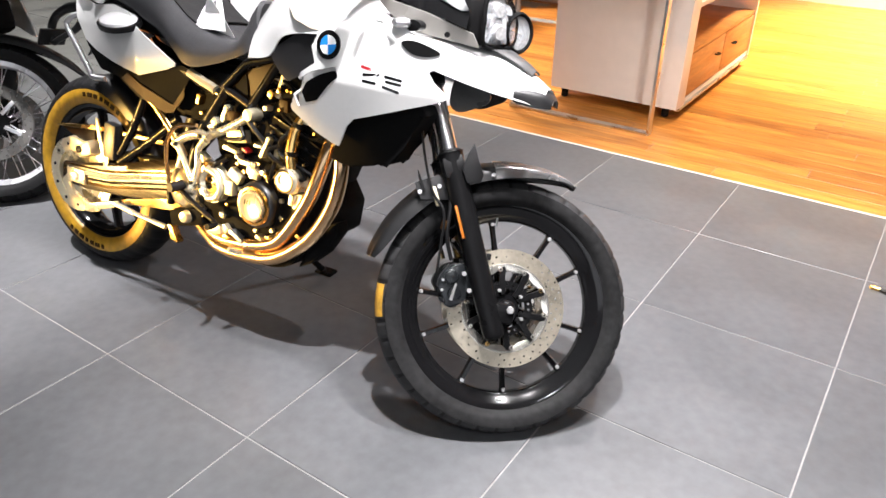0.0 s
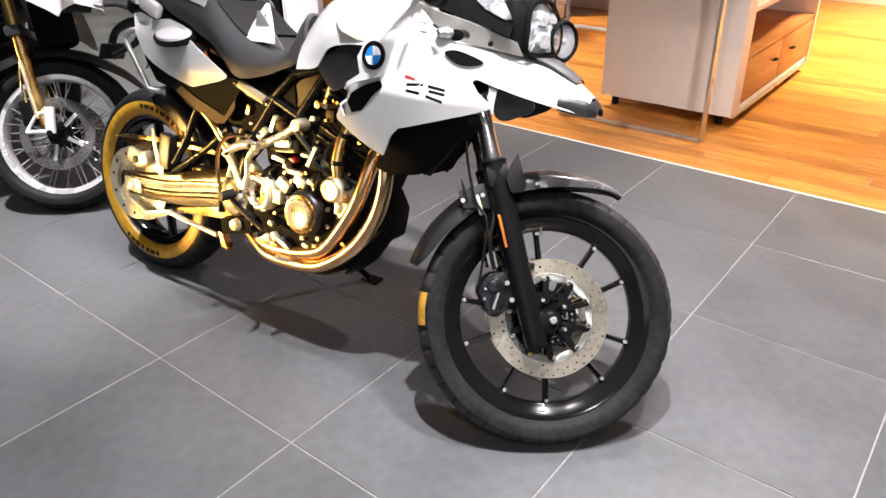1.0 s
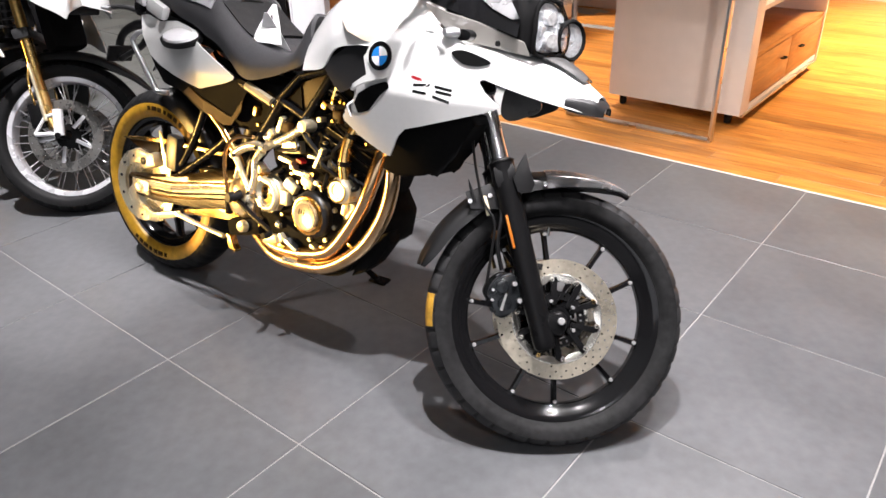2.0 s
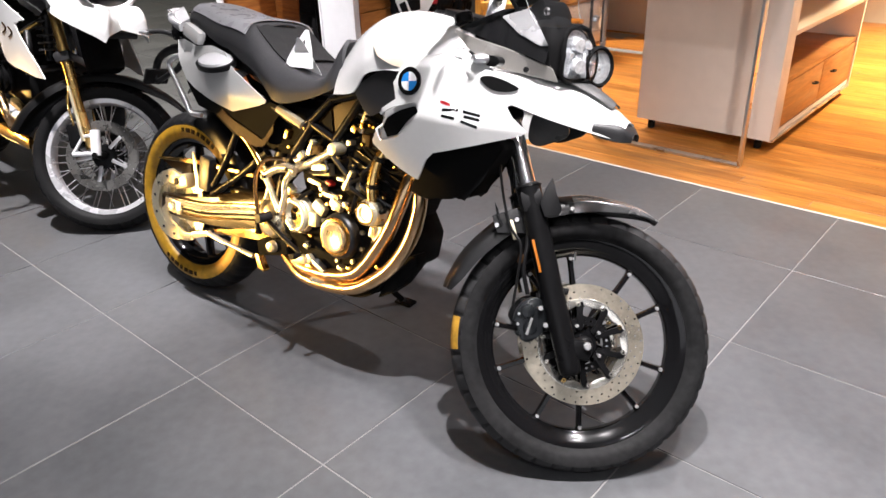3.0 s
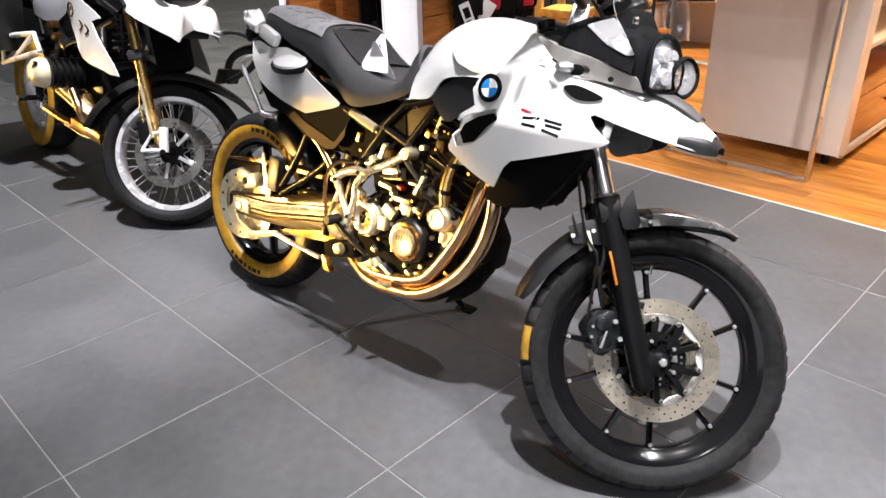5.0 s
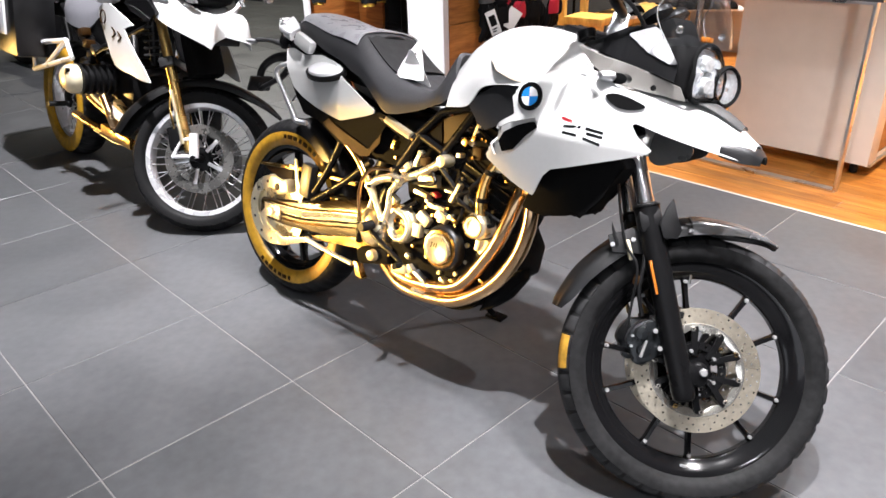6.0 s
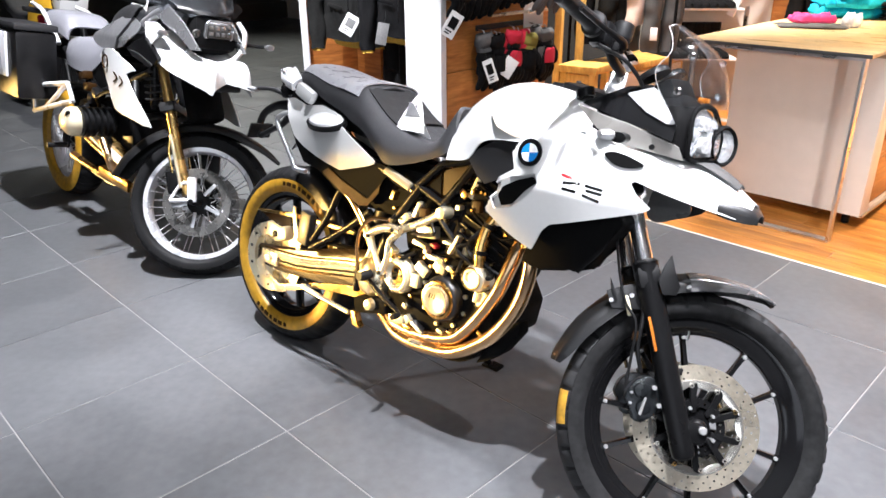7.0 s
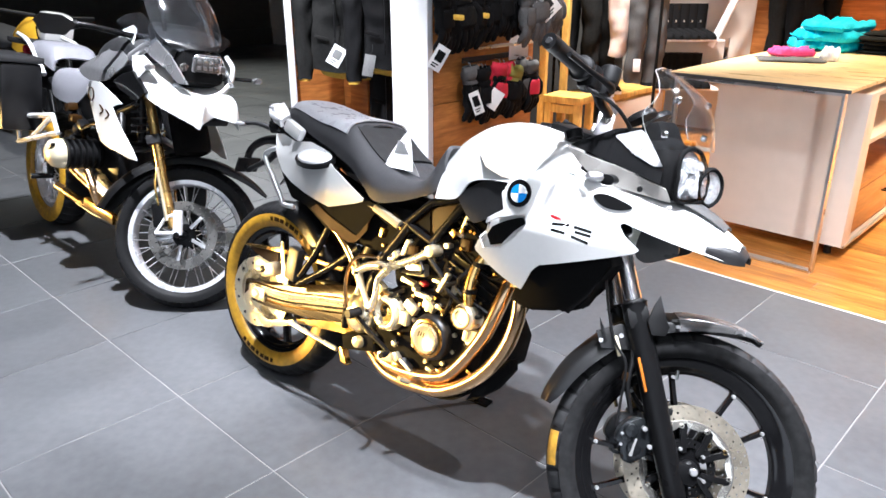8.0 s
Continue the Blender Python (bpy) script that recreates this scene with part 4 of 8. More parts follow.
        part("screen_bolt", lathe([(0.001, -0.006), (0.008, -0.005), (0.009, 0.002)], 12), CHROME, bike, "", Matrix.Translation((1.385, 0.128 * s, 1.085)) @ rot("Z", 30 * s))
        part("screen_bolt", lathe([(0.001, -0.006), (0.008, -0.005), (0.009, 0.002)], 12), CHROME, bike, "", Matrix.Translation((1.39, 0.1 * s, 1.165)) @ rot("Z", 30 * s))

    # beak
    SLOT = [(1.27, 0.924), (1.288, 0.933), (1.318, 0.928), (1.354, 0.912), (1.332, 0.901), (1.298, 0.903)]
    rows = [
        [(1.235, -0.185, 0.9), (1.235, -0.172, 0.93), (1.24, -0.13, 0.945), (1.25, -0.07, 0.95)],
        [(1.325, -0.145, 0.872), (1.325, -0.125, 0.918), (1.325, -0.1, 0.936), (1.33, -0.05, 0.94)],
        [(1.395, -0.105, 0.85), (1.395, -0.092, 0.898), (1.395, -0.07, 0.922), (1.4, -0.03, 0.932)],
        [(1.465, -0.082, 0.835), (1.465, -0.072, 0.874), (1.465, -0.048, 0.902), (1.468, -0.015, 0.914)],
        [(1.53, -0.058, 0.824), (1.53, -0.05, 0.852), (1.53, -0.03, 0.872), (1.532, -0.006, 0.88)],
        [(1.588, -0.03, 0.815), (1.586, -0.026, 0.83), (1.584, -0.014, 0.838), (1.582, -0.001, 0.842)],
    ]
    beak = part("beak", loft(rows[:-1] + [[(1.572, -0.036, 0.817), (1.571, -0.032, 0.836), (1.57, -0.018, 0.852), (1.568, -0.001, 0.857)]], 6, 5), PAINT, bike, "white front beak, right half", solid=0.004)
    part("beak", mirrored(loft(rows[:-1] + [[(1.572, -0.036, 0.817), (1.571, -0.032, 0.836), (1.57, -0.018, 0.852), (1.568, -0.001, 0.857)]], 6, 5)), PAINT, bike, "white front beak, left half", solid=-0.004)
    spine = [[(x, -w, z), (x, -w * 0.5, z + 0.006), (x, 0, z + 0.008)] for x, w, z in ((1.38, 0.085, 0.934), (1.42, 0.064, 0.933), (1.46, 0.044, 0.92), (1.5, 0.033, 0.902), (1.53, 0.022, 0.884))]
    part("beak_spine", loft(spine, 5, 4, True), SHROUD, beak, "dark grey centre strip of the beak", solid=0.004)
    tip = [[(x, -w, z0), (x, -w * 0.95, z1), (x, 0, z1 + 0.006)] for x, w, z0, z1 in ((1.508, 0.0655, 0.824, 0.85), (1.54, 0.053, 0.817, 0.849), (1.57, 0.038, 0.815, 0.842), (1.588, 0.02, 0.815, 0.828))]
    part("beak_tip", loft(tip, 4, 4, True), GREY, beak, "dark plastic beak tip", solid=0.003)
    for s in (-1, 1):
        # black sheet on the surface paints the slot's dark inside
        slot = panel(rounded(SLOT, 4), lambda x, z: bulge(x, z) - 0.0045, 0.004)
        part("beak_slot_dark", slot if s < 0 else mirrored(slot), MATTE, beak, "black sheet painting the dark inside of the beak slot", solid=0.003)
    inner = [(1.335, 0.79), (1.345, 0.855), (1.385, 0.858), (1.42, 0.845), (1.442, 0.824), (1.436, 0.804), (1.41, 0.79), (1.365, 0.772)]
    part("fork_shroud", panel(rounded(inner, 3), lambda x, z: 0.06 - 0.05 * (x - 1.3), 0.01), GREY, bike, "dark inner shroud behind the fork", solid=0.005)
    part("fork_shroud", panel(rounded(inner, 3), lambda x, z: -0.05 + 1.2 * (x - 1.385) ** 2, 0.01), SHROUD, bike, "dark grey inner shroud behind the fork", solid=0.005)

    # headlamp: tall lamp on the right, small round one beside it
    rows = []
    for z, inset, back in ((0.932, 0.03, 0.0), (0.945, 0.005, 0.0), (0.98, 0.0, -0.004), (1.02, 0.004, -0.012), (1.055, 0.022, -0.03), (1.075, 0.05, -0.06)):
        rows.append([(1.31 + back, -0.06 + inset, z), (1.36 + back, -0.084 + inset, z), (1.394 + back, -0.088 + inset, z), (1.412 + back, -0.06 + inset * 0.5, z), (1.427 + back, 0.0, z), (1.43 + back, 0.07, z - (0.02 if z > 1.0 else 0)), (1.42 + back, 0.115 - inset * 0.5, z - (0.04 if z > 1.0 else 0)), (1.39 + back, 0.13 - inset * 0.5, z - (0.05 if z > 1.0 else 0)), (1.32 + back, 0.125 - inset, z - (0.05 if z > 1.0 else 0))])
    housing = part("headlamp", loft(rows, 5, 4), MATTE, bike, "black headlamp housing with two clear lamps", solid=0.006)
    lens = rounded([(-0.08, 1.0), (-0.066, 1.04), (-0.034, 1.06), (0.002, 1.052), (0.024, 1.02), (0.03, 0.98), (0.02, 0.945), (-0.034, 0.932), (-0.074, 0.938), (-0.083, 0.965)], 4)

    def lamp_face(y, z):
        return 1.452 - 0.34 * max(0, -y) - 1.6 * max(0, -y - 0.04) ** 2 - 0.3 * max(0, z - 0.99)

    facing = Matrix(((0, 1, 0, 0), (1, 0, 0, 0), (0, 0, 1, 0), (0, 0, 0, 1)))

    def front_panel(outline, fun, step):
        bm = panel(outline, fun, step)
        bm.transform(facing)
        return bm

    part("reflector_bowl", front_panel([(-0.025 + 0.8 * (y + 0.027), 0.996 + 0.86 * (z - 0.996)) for y, z in lens], lambda y, z: lamp_face(y, z) - 0.014, 0.006), REFLECTOR, housing, "chrome reflector", solid=0.003)
    part("lamp_rim", tube([(lamp_face(y, z) - 0.004, y, z) for y, z in lens] + [(lamp_face(*lens[0]) - 0.004, *lens[0])], 0.006, 8), MATTE, housing, "black lamp rim")
    for k in range(12):
        y, z = -0.056 + 0.022 * (k % 4), 0.957 + 0.032 * (k // 4)
        part("reflector_facet", box((lamp_face(y, z) - 0.012, y, z), (0.01, 0.021, 0.026), 0.004, rot("Z", 20 - 22 * (k % 3)) @ rot("Y", 14 - 11 * (k % 4))), REFLECTOR, housing)
    for y, z, r in ((-0.036, 1.018, 1.0), (-0.038, 0.97, 1.15)):
        part("lamp_bulb", lathe([(0.003, -0.012), (0.014, -0.012), (0.018, 0.0), (0.02, 0.01)], 20), REFLECTOR, housing, "", Matrix.Translation((lamp_face(y, z) - 0.007, y, z)) @ rot("Z", 66) @ Matrix.Scale(r, 4))
    part("lens", front_panel(lens, lamp_face, 0.006), LENS, housing, "clear lens", solid=0.002)
    R2 = Matrix.Translation((1.445, 0.042, 0.972)) @ rot("Z", 72) @ rot("X", -4) @ Matrix.Scale(0.86, 4)
    part("small_lamp", lathe([(0.04, 0.02), (0.055, 0.012), (0.058, -0.012), (0.052, -0.02), (0.046, -0.016), (0.044, 0.0)], 32, squash=1.0, closed=True), MATTE, housing, "black rim of the small lamp", R2)
    part("small_reflector", lathe([(0.004, 0.0), (0.03, -0.004), (0.047, -0.012)], 28), REFLECTOR, housing, "chrome bowl", R2)
    part("small_bulb", lathe([(0.002, -0.014), (0.007, -0.013), (0.01, -0.006), (0.012, 0.0)], 20), REFLECTOR, housing, "", R2)
    part("small_lens", lathe([(0.003, -0.022), (0.03, -0.02), (0.045, -0.014)], 28), LENS, housing, "clear lens", R2)
    part("amber_tab", box((1.405, -0.012, 1.072), (0.02, 0.03, 0.012), 0.003), AMBER, housing, "small amber tab")

    # wind screen and its mount
    SCREEN = ((1.455, 1.058, 0.125, 0.09), (1.45, 1.095, 0.132, 0.11), (1.438, 1.135, 0.136, 0.11), (1.412, 1.175, 0.118, 0.065), (1.362, 1.21, 0.08, 0.034), (1.315, 1.234, 0.05, 0.012), (1.3, 1.24, 0.03, 0.006))
    rows = [[(x0 - sweep * c * c, hw * c, z0 - 0.008 * c * c) for c in (-1, -0.75, -0.4, 0)] for x0, z0, hw, sweep in SCREEN]
    screen = part("windscreen", loft(rows, 5, 5, True), CLEAR, bike, "clear curved wind screen", solid=0.003)
    screen.visible_shadow = False
    edge = [r[0] for r in rows] + [rows[-1][-1]] + [(r[0][0], -r[0][1], r[0][2]) for r in reversed(rows)]
    part("screen_edge", tube(edge, 0.0012, 6), BRIGHT, screen, "cut screen edge")
    part("dashboard", box((1.32, 0.01, 1.07), (0.07, 0.13, 0.075), 0.02, rot("Y", -30)), MATTE, bike, "black instrument cowl")
    for y in (-0.045, 0.05):
        part("dial", lathe([(0.004, 0.004), (0.034, 0.004), (0.038, 0.0), (0.04, -0.012)], 28), SATIN, bike, "", Matrix.Translation((1.282, y, 1.12)) @ rot("Y", -35) @ rot("X", 90))

    # radiator and its black cover
    cover = [(1.085, 0.665), (1.112, 0.71), (1.15, 0.738), (1.32, 0.785), (1.335, 0.765), (1.285, 0.69), (1.262, 0.635), (1.24, 0.63), (1.225, 0.62), (1.205, 0.628), (1.14, 0.6), (1.1, 0.605), (1.068, 0.61)]
    part("radiator_cover", prism(cover, -0.165, -0.09, bevel=0.008), MATTE, bike, "black radiator cover below the fairing")
    part("radiator", box((1.13, 0, 0.69), (0.035, 0.25, 0.13), 0.006, rot("Y", -14)), MATTE, bike, "black radiator")

    # seat
    rows = []
    for x, zr, hw, ze, xe in ((0.01, 0.972, 0.06, 0.96, 0.03), (0.04, 0.998, 0.085, 0.958, 0.06), (0.12, 1.018, 0.112, 0.948, 0.13), (0.24, 0.99, 0.135, 0.915, 0.24), (0.33, 0.985, 0.142, 0.895, 0.32), (0.38, 0.985, 0.145, 0.872, 0.37),
                              (0.42, 0.955, 0.148, 0.85, 0.43), (0.49, 0.905, 0.15, 0.805, 0.49), (0.56, 0.87, 0.15, 0.768, 0.545), (0.64, 0.852, 0.135, 0.785, 0.63), (0.69, 0.862, 0.128, 0.812, 0.7), (0.72, 0.9, 0.128, 0.828, 0.738), (0.738, 0.945, 0.122, 0.85, 0.755), (0.755, 0.975, 0.115, 0.88, 0.77)):
        rows.append([(xe, -hw, ze), (xe * 0.6 + x * 0.4, -hw * 1.0, ze + (zr - ze) * 0.45), (x, -hw * 0.8, ze + (zr - ze) * 0.86), (x, -hw * 0.42, zr - 0.004 - 0.006 * (x > 0.4)), (x, 0, zr - 0.01 * (x > 0.4))])
    seat = part("seat", loft(rows, 6, 5, True, close=False), VINYL, bike, "black vinyl two-step seat, glare painted grey on the pillion", solid=0.012)
    part("seat_base", box((0.3, 0, 0.86), (0.6, 0.2, 0.06), 0.02, rot("Y", 8)), BLACK, bike, "")
    pads = ((0.03, 0.99, 0.08, 0.96), (0.1, 1.014, 0.112, 0.948), (0.24, 0.99, 0.138, 0.918), (0.33, 0.985, 0.146, 0.9), (0.385, 0.982, 0.15, 0.875))
    # pale sheet paints the glare on the pillion's top
    part("pillion_glare", loft([[(x, -hw * 0.96, ze + (zr - ze) * 0.62 + 0.008), (x, -hw * 0.8, ze + (zr - ze) * 0.88 + 0.011), (x, -hw * 0.42, zr + 0.012), (x, 0, zr + 0.014)] for x, zr, hw, ze in pads], 5, 4, True), SEAT_GLARE, seat, "pillion top, glare put into its grey", solid=0.004)
    pads = ((0.39, 0.975, 0.146, 0.868), (0.42, 0.955, 0.148, 0.852), (0.465, 0.921, 0.149, 0.822), (0.5, 0.899, 0.15, 0.8), (0.53, 0.884, 0.15, 0.785))
    part("rider_pad", loft([[(x, -hw * 0.74, ze + (zr - ze) * 0.89 + 0.011), (x, -hw * 0.42, zr + 0.005), (x, 0, zr + 0.005)] for x, zr, hw, ze in pads], 5, 4, True), SEAT_DARK, seat, "dark grip pad of the rider's seat", solid=0.004)
    lip = [(0.4 - 0.05 * (c * c), 0.142 * c, 0.985 - 0.075 * c * c) for c in (-1, -0.75, -0.5, -0.2, 0.2, 0.5, 0.75, 1)]
    part("seat_piping", tube(lip, 0.006, 8), VINYL, seat, "raised piping of the pillion step")
    for s in (-1, 1):
        part("seat_stitching", tube([(x, s * hw * 0.82, z) for x, hw, z in ((0.02, 0.09, 0.99), (0.12, 0.118, 0.99), (0.25, 0.136, 0.968), (0.34, 0.143, 0.957), (0.42, 0.149, 0.92))], 0.0025, 6), GREY, seat)
    # folded price card on the seat
    card = bmesh.new()
    for s in (-1, 1):
        prism([(-0.05, 0), (0.05, 0), (0.032, 0.055), (0.006, 0.115), (-0.006, 0.115), (-0.034, 0.055)], -0.0006, 0.0006, card) if s < 0 else None
    seatcard = thing("price_card", bike.matrix_world @ Matrix.Translation((0.572, -0.1, 0.872)) @ rot("Z", 14) @ rot("X", -20), "white folded price card standing on the motorcycle seat", "price card")
    part("card_front", card, PAPER, seatcard)
    part("card_back", prism([(-0.05, 0), (0.05, 0), (0.032, 0.055), (0.006, 0.115), (-0.006, 0.115), (-0.034, 0.055)], -0.0006, 0.0006), PAPER, seatcard, "", move(0, 0.0525, 0.001) @ rot("X", 48.5) @ move(0, 0, 0))
    part("card_mark", prism([(-0.01, 0.06), (0.012, 0.055), (0.0, 0.085)], -0.0018, -0.0008), GREY, seatcard, "dark triangle printed on the card")

    # tail: white side panels, filler cap, grab rails, lamp
    def tail_y(x, z):
        return -0.135 - 0.12 * max(0, x - 0.05) * (x < 0.35) - 0.036 * (x >= 0.35) + 0.1 * max(0, x - 0.35) + 0.35 * max(0, z - 0.84) + 0.2 * max(0, 0.76 - z)

    tail = [(0.015, 0.9), (0.05, 0.905), (0.13, 0.89), (0.22, 0.9), (0.3, 0.888), (0.36, 0.846), (0.43, 0.805), (0.505, 0.763), (0.47, 0.748), (0.357, 0.715), (0.29, 0.724), (0.222, 0.737), (0.15, 0.758), (0.094, 0.783), (0.04, 0.85)]
    under = [(0.03, 0.86), (0.094, 0.785), (0.222, 0.74), (0.357, 0.718), (0.505, 0.765), (0.556, 0.752), (0.52, 0.715), (0.455, 0.632), (0.4, 0.628), (0.315, 0.64), (0.22, 0.69), (0.13, 0.7), (0.06, 0.8)]
    facet = [(0.245, 0.688), (0.285, 0.71), (0.322, 0.694), (0.458, 0.64), (0.515, 0.702), (0.505, 0.67), (0.455, 0.618), (0.42, 0.612)]
    for s in (-1, 1):
        def mk(outline, fun, step):
            bm = panel(outline, fun, step)
            return bm if s < 0 else mirrored(bm)

        tp = part("tail_panel", mk(tail, tail_y, 0.01), PAINT, bike, "white tail side panel", solid=0.005 * -s)
        part("tail_lower", mk(under, lambda x, z: tail_y(x, z) + 0.012, 0.012), MATTE, bike, "dark plastic lower tail cover", solid=0.004 * -s)
        # brown of this facet stands for warm light on dark plastic
        part("tail_facet", mk(facet, lambda x, z: tail_y(x, z) + 0.006, 0.008), BRONZE, bike, "facet below the tail, warm light put into its brown", solid=0.003 * -s)
        rail = part("grab_rail", tube([(0.085, 0.15 * s, 0.95), (0.05, 0.15 * s, 0.958), (0.02, 0.14 * s, 0.967), (-0.03, 0.1 * s, 0.985), (-0.045, 0.05 * s, 0.99)], [0.008, 0.013, 0.014, 0.013, 0.011], 12), SILVER_PAINT, bike, "short silver grab rail")
        part("rail_pad", box((0.15, 0.152 * s, 0.93), (0.085, 0.032, 0.046), 0.015, rot("Y", 22)), PAINT, rail, "white rail foot")
        part("rail_bolt", lathe([(0.001, 0.008), (0.009, 0.007), (0.01, 0)], 12), CHROME, rail, "", Matrix.Translation((0.02, 0.15 * s, 0.985)) @ rot("X", -60 * s))
    cap = Matrix.Translation((0.272, -0.164, 0.858)) @ rot("X", 118) @ Matrix.Scale(1.12, 4)
    filler = part("filler_cap", lathe([(0.004, 0.012), (0.04, 0.012), (0.058, 0.008), (0.064, 0.0), (0.064, -0.006)], 40, squash=0.62), ENAMEL, bike, "white oval fuel filler lid", cap)
    part("filler_ring", lathe([(0.062, -0.014), (0.072, -0.012), (0.072, 0.0), (0.066, 0.002)], 40, squash=0.62), BLACK, filler, "black sealing ring", cap)
    part("tail_bridge", box((0.02, 0, 0.94), (0.14, 0.2, 0.04), 0.014, rot("Y", 10)), BLACK, bike, "black luggage bridge")
    part("tail_lamp", box((-0.06, 0, 0.92), (0.06, 0.15, 0.05), 0.018, rot("Y", -20)), GLOSS, bike, "dark tail lamp")
    hold = part("plate_holder", tube([(-0.1, 0.0, 0.865), (-0.19, 0.0, 0.852), (-0.262, 0.0, 0.815), (-0.288, 0.0, 0.765), (-0.28, 0.0, 0.728), (-0.255, 0.0, 0.738), (-0.205, 0.0, 0.762), (-0.15, 0.0, 0.79), (-0.105, 0.0, 0.835)], [0.02, 0.016, 0.014, 0.014, 0.012, 0.01, 0.01, 0.012, 0.014], 10), BLACK, bike, "black looped number plate holder")
    part("plate_back", box((-0.285, 0, 0.745), (0.012, 0.1, 0.06), 0.005, rot("Y", 20)), BLACK, hold)
    part("signal_arm", tube([(-0.1, -0.02, 0.9), (-0.2, -0.03, 0.912), (-0.3, -0.04, 0.9)], [0.012, 0.009, 0.008], 10), GREY, bike, "grey rear signal arm")
    part("rear_signal", lathe([(0.003, -0.03), (0.012, -0.028), (0.016, 0.0), (0.012, 0.02), (0.004, 0.024)], 16, squash=0.6), SILVER, bike, "rear turn signal", Matrix.Translation((-0.29, -0.04, 0.9)) @ rot("Z", 90))
    part("rear_fender", loft([[(x, -w, z), (x, -w * 0.6, z + 0.012), (x, 0, z + 0.016)] for x, z, w in ((0.12, 0.8, 0.09), (0.05, 0.76, 0.085), (0.0, 0.72, 0.07))], 5, 4, True), BLACK, bike, "black inner rear fender", solid=0.004)
    for s in (-1, 1):
        end = loft([[(x, y - w, z - h), (x, y - w * 1.1, z), (x, y, z + h)] for x, y, z, w, h in ((0.085, -0.12, 0.95, 0.03, 0.018), (0.04, -0.1, 0.965, 0.035, 0.026), (0.0, -0.08, 0.972, 0.035, 0.03), (-0.03, -0.06, 0.972, 0.02, 0.02))], 5, 5)
        part("rail_end", end if s < 0 else mirrored(end), SILVER_PAINT, bike, "silver grab rail end", solid=0.012)
    part("side_rack", tube([(0.03, -0.1, 0.858), (-0.012, -0.118, 0.838), (-0.03, -0.12, 0.812), (0.012, -0.12, 0.758), (0.07, -0.12, 0.688), (0.085, -0.118, 0.668), (0.13, -0.11, 0.666)], 0.0085, 10), SILVER, bike, "silver tubular stay")

    # rear wheel, swing arm
    rear = wheel_parts(bike, "rear_wheel", rw, 0.328, 0.228, 0.066, 10, "black cast rear wheel", GLOSS, 8, 0.055, 0.013)
    # proud sidewall rings carry the warm light as colour
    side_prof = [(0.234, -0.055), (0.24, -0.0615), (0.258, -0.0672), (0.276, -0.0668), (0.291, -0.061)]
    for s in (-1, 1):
        part("sidewall", lathe([(r, y * -s) for r, y in side_prof] + [(r - 0.001, (y + 0.003) * -s) for r, y in reversed(side_prof)], 120, closed=True), WARM_LIT_RUBBER, rear, "sidewall of the rear tyre, warm light put into its colour", rw)
    for a0 in (60, 240):
        for k in range(7):
            part("raised_mark", box((0.264, -0.068, 0), (0.015, 0.003, 0.014 + 0.005 * (k % 3)), 0.001), BRONZE, rear, "raised bar of tyre lettering", rw @ rot("Y", -(a0 + 6.2 * k)))
    arm = part("swing_arm", loft([[(x, y0, z0), (x, y0 - 0.018, z0), (x, y0 - 0.02, zm), (x, y0 - 0.018, z1), (x, y0, z1), (x, y0, z0)] for x, y0, z0, zm, z1 in ((-0.07, -0.112, 0.295, 0.33, 0.358), (0.05, -0.108, 0.29, 0.33, 0.372), (0.2, -0.104, 0.302, 0.35, 0.4), (0.36, -0.1, 0.325, 0.38, 0.44), (0.49, -0.1, 0.35, 0.41, 0.468))], 5, 2, close=True), DARK_BRONZE, bike, "ribbed swing arm with warm light streaks painted on its ribs")
    # pale, gold and black ribs paint the arm's highlight and shade
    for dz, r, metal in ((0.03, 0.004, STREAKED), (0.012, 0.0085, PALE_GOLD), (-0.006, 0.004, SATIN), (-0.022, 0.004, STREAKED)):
        part("lit_arm_rib", tube([(-0.03, -0.129, 0.33 + dz), (0.15, -0.126, 0.342 + dz), (0.33 - 2 * r * (metal is PALE_GOLD), -0.121, 0.376 + dz), (0.47, -0.119, 0.403 + dz)], [r, r, r * 0.8, 0.003], 8), metal, arm)
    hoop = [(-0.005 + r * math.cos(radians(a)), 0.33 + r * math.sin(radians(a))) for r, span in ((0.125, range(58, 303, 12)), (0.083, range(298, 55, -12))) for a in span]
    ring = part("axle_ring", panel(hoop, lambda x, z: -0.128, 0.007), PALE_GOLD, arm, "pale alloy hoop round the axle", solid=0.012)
    # black discs paint the dark of the hoop's holes; nothing is cut
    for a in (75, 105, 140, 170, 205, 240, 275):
        part("painted_hoop_hole", lathe([(0.001, -0.1365), (0.005, -0.136), (0.006, -0.13)], 10, (-0.005 + 0.104 * math.cos(radians(a)), 0, 0.33 + 0.104 * math.sin(radians(a)))), SATIN, ring)
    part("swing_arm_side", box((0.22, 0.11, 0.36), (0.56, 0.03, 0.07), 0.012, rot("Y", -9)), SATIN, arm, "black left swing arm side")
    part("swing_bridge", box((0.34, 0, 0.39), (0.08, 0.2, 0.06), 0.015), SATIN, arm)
    lower = part("arm_brace", prism([(0.2, 0.318), (0.44, 0.362), (0.5, 0.33), (0.5, 0.3), (0.42, 0.31), (0.21, 0.272), (0.2, 0.29), (0.4, 0.33)], -0.118, -0.102, bevel=0.004), GOLD, arm, "triangular brace, warm light put into its gold")
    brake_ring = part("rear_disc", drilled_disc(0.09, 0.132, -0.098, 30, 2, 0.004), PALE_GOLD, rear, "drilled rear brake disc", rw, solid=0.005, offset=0)
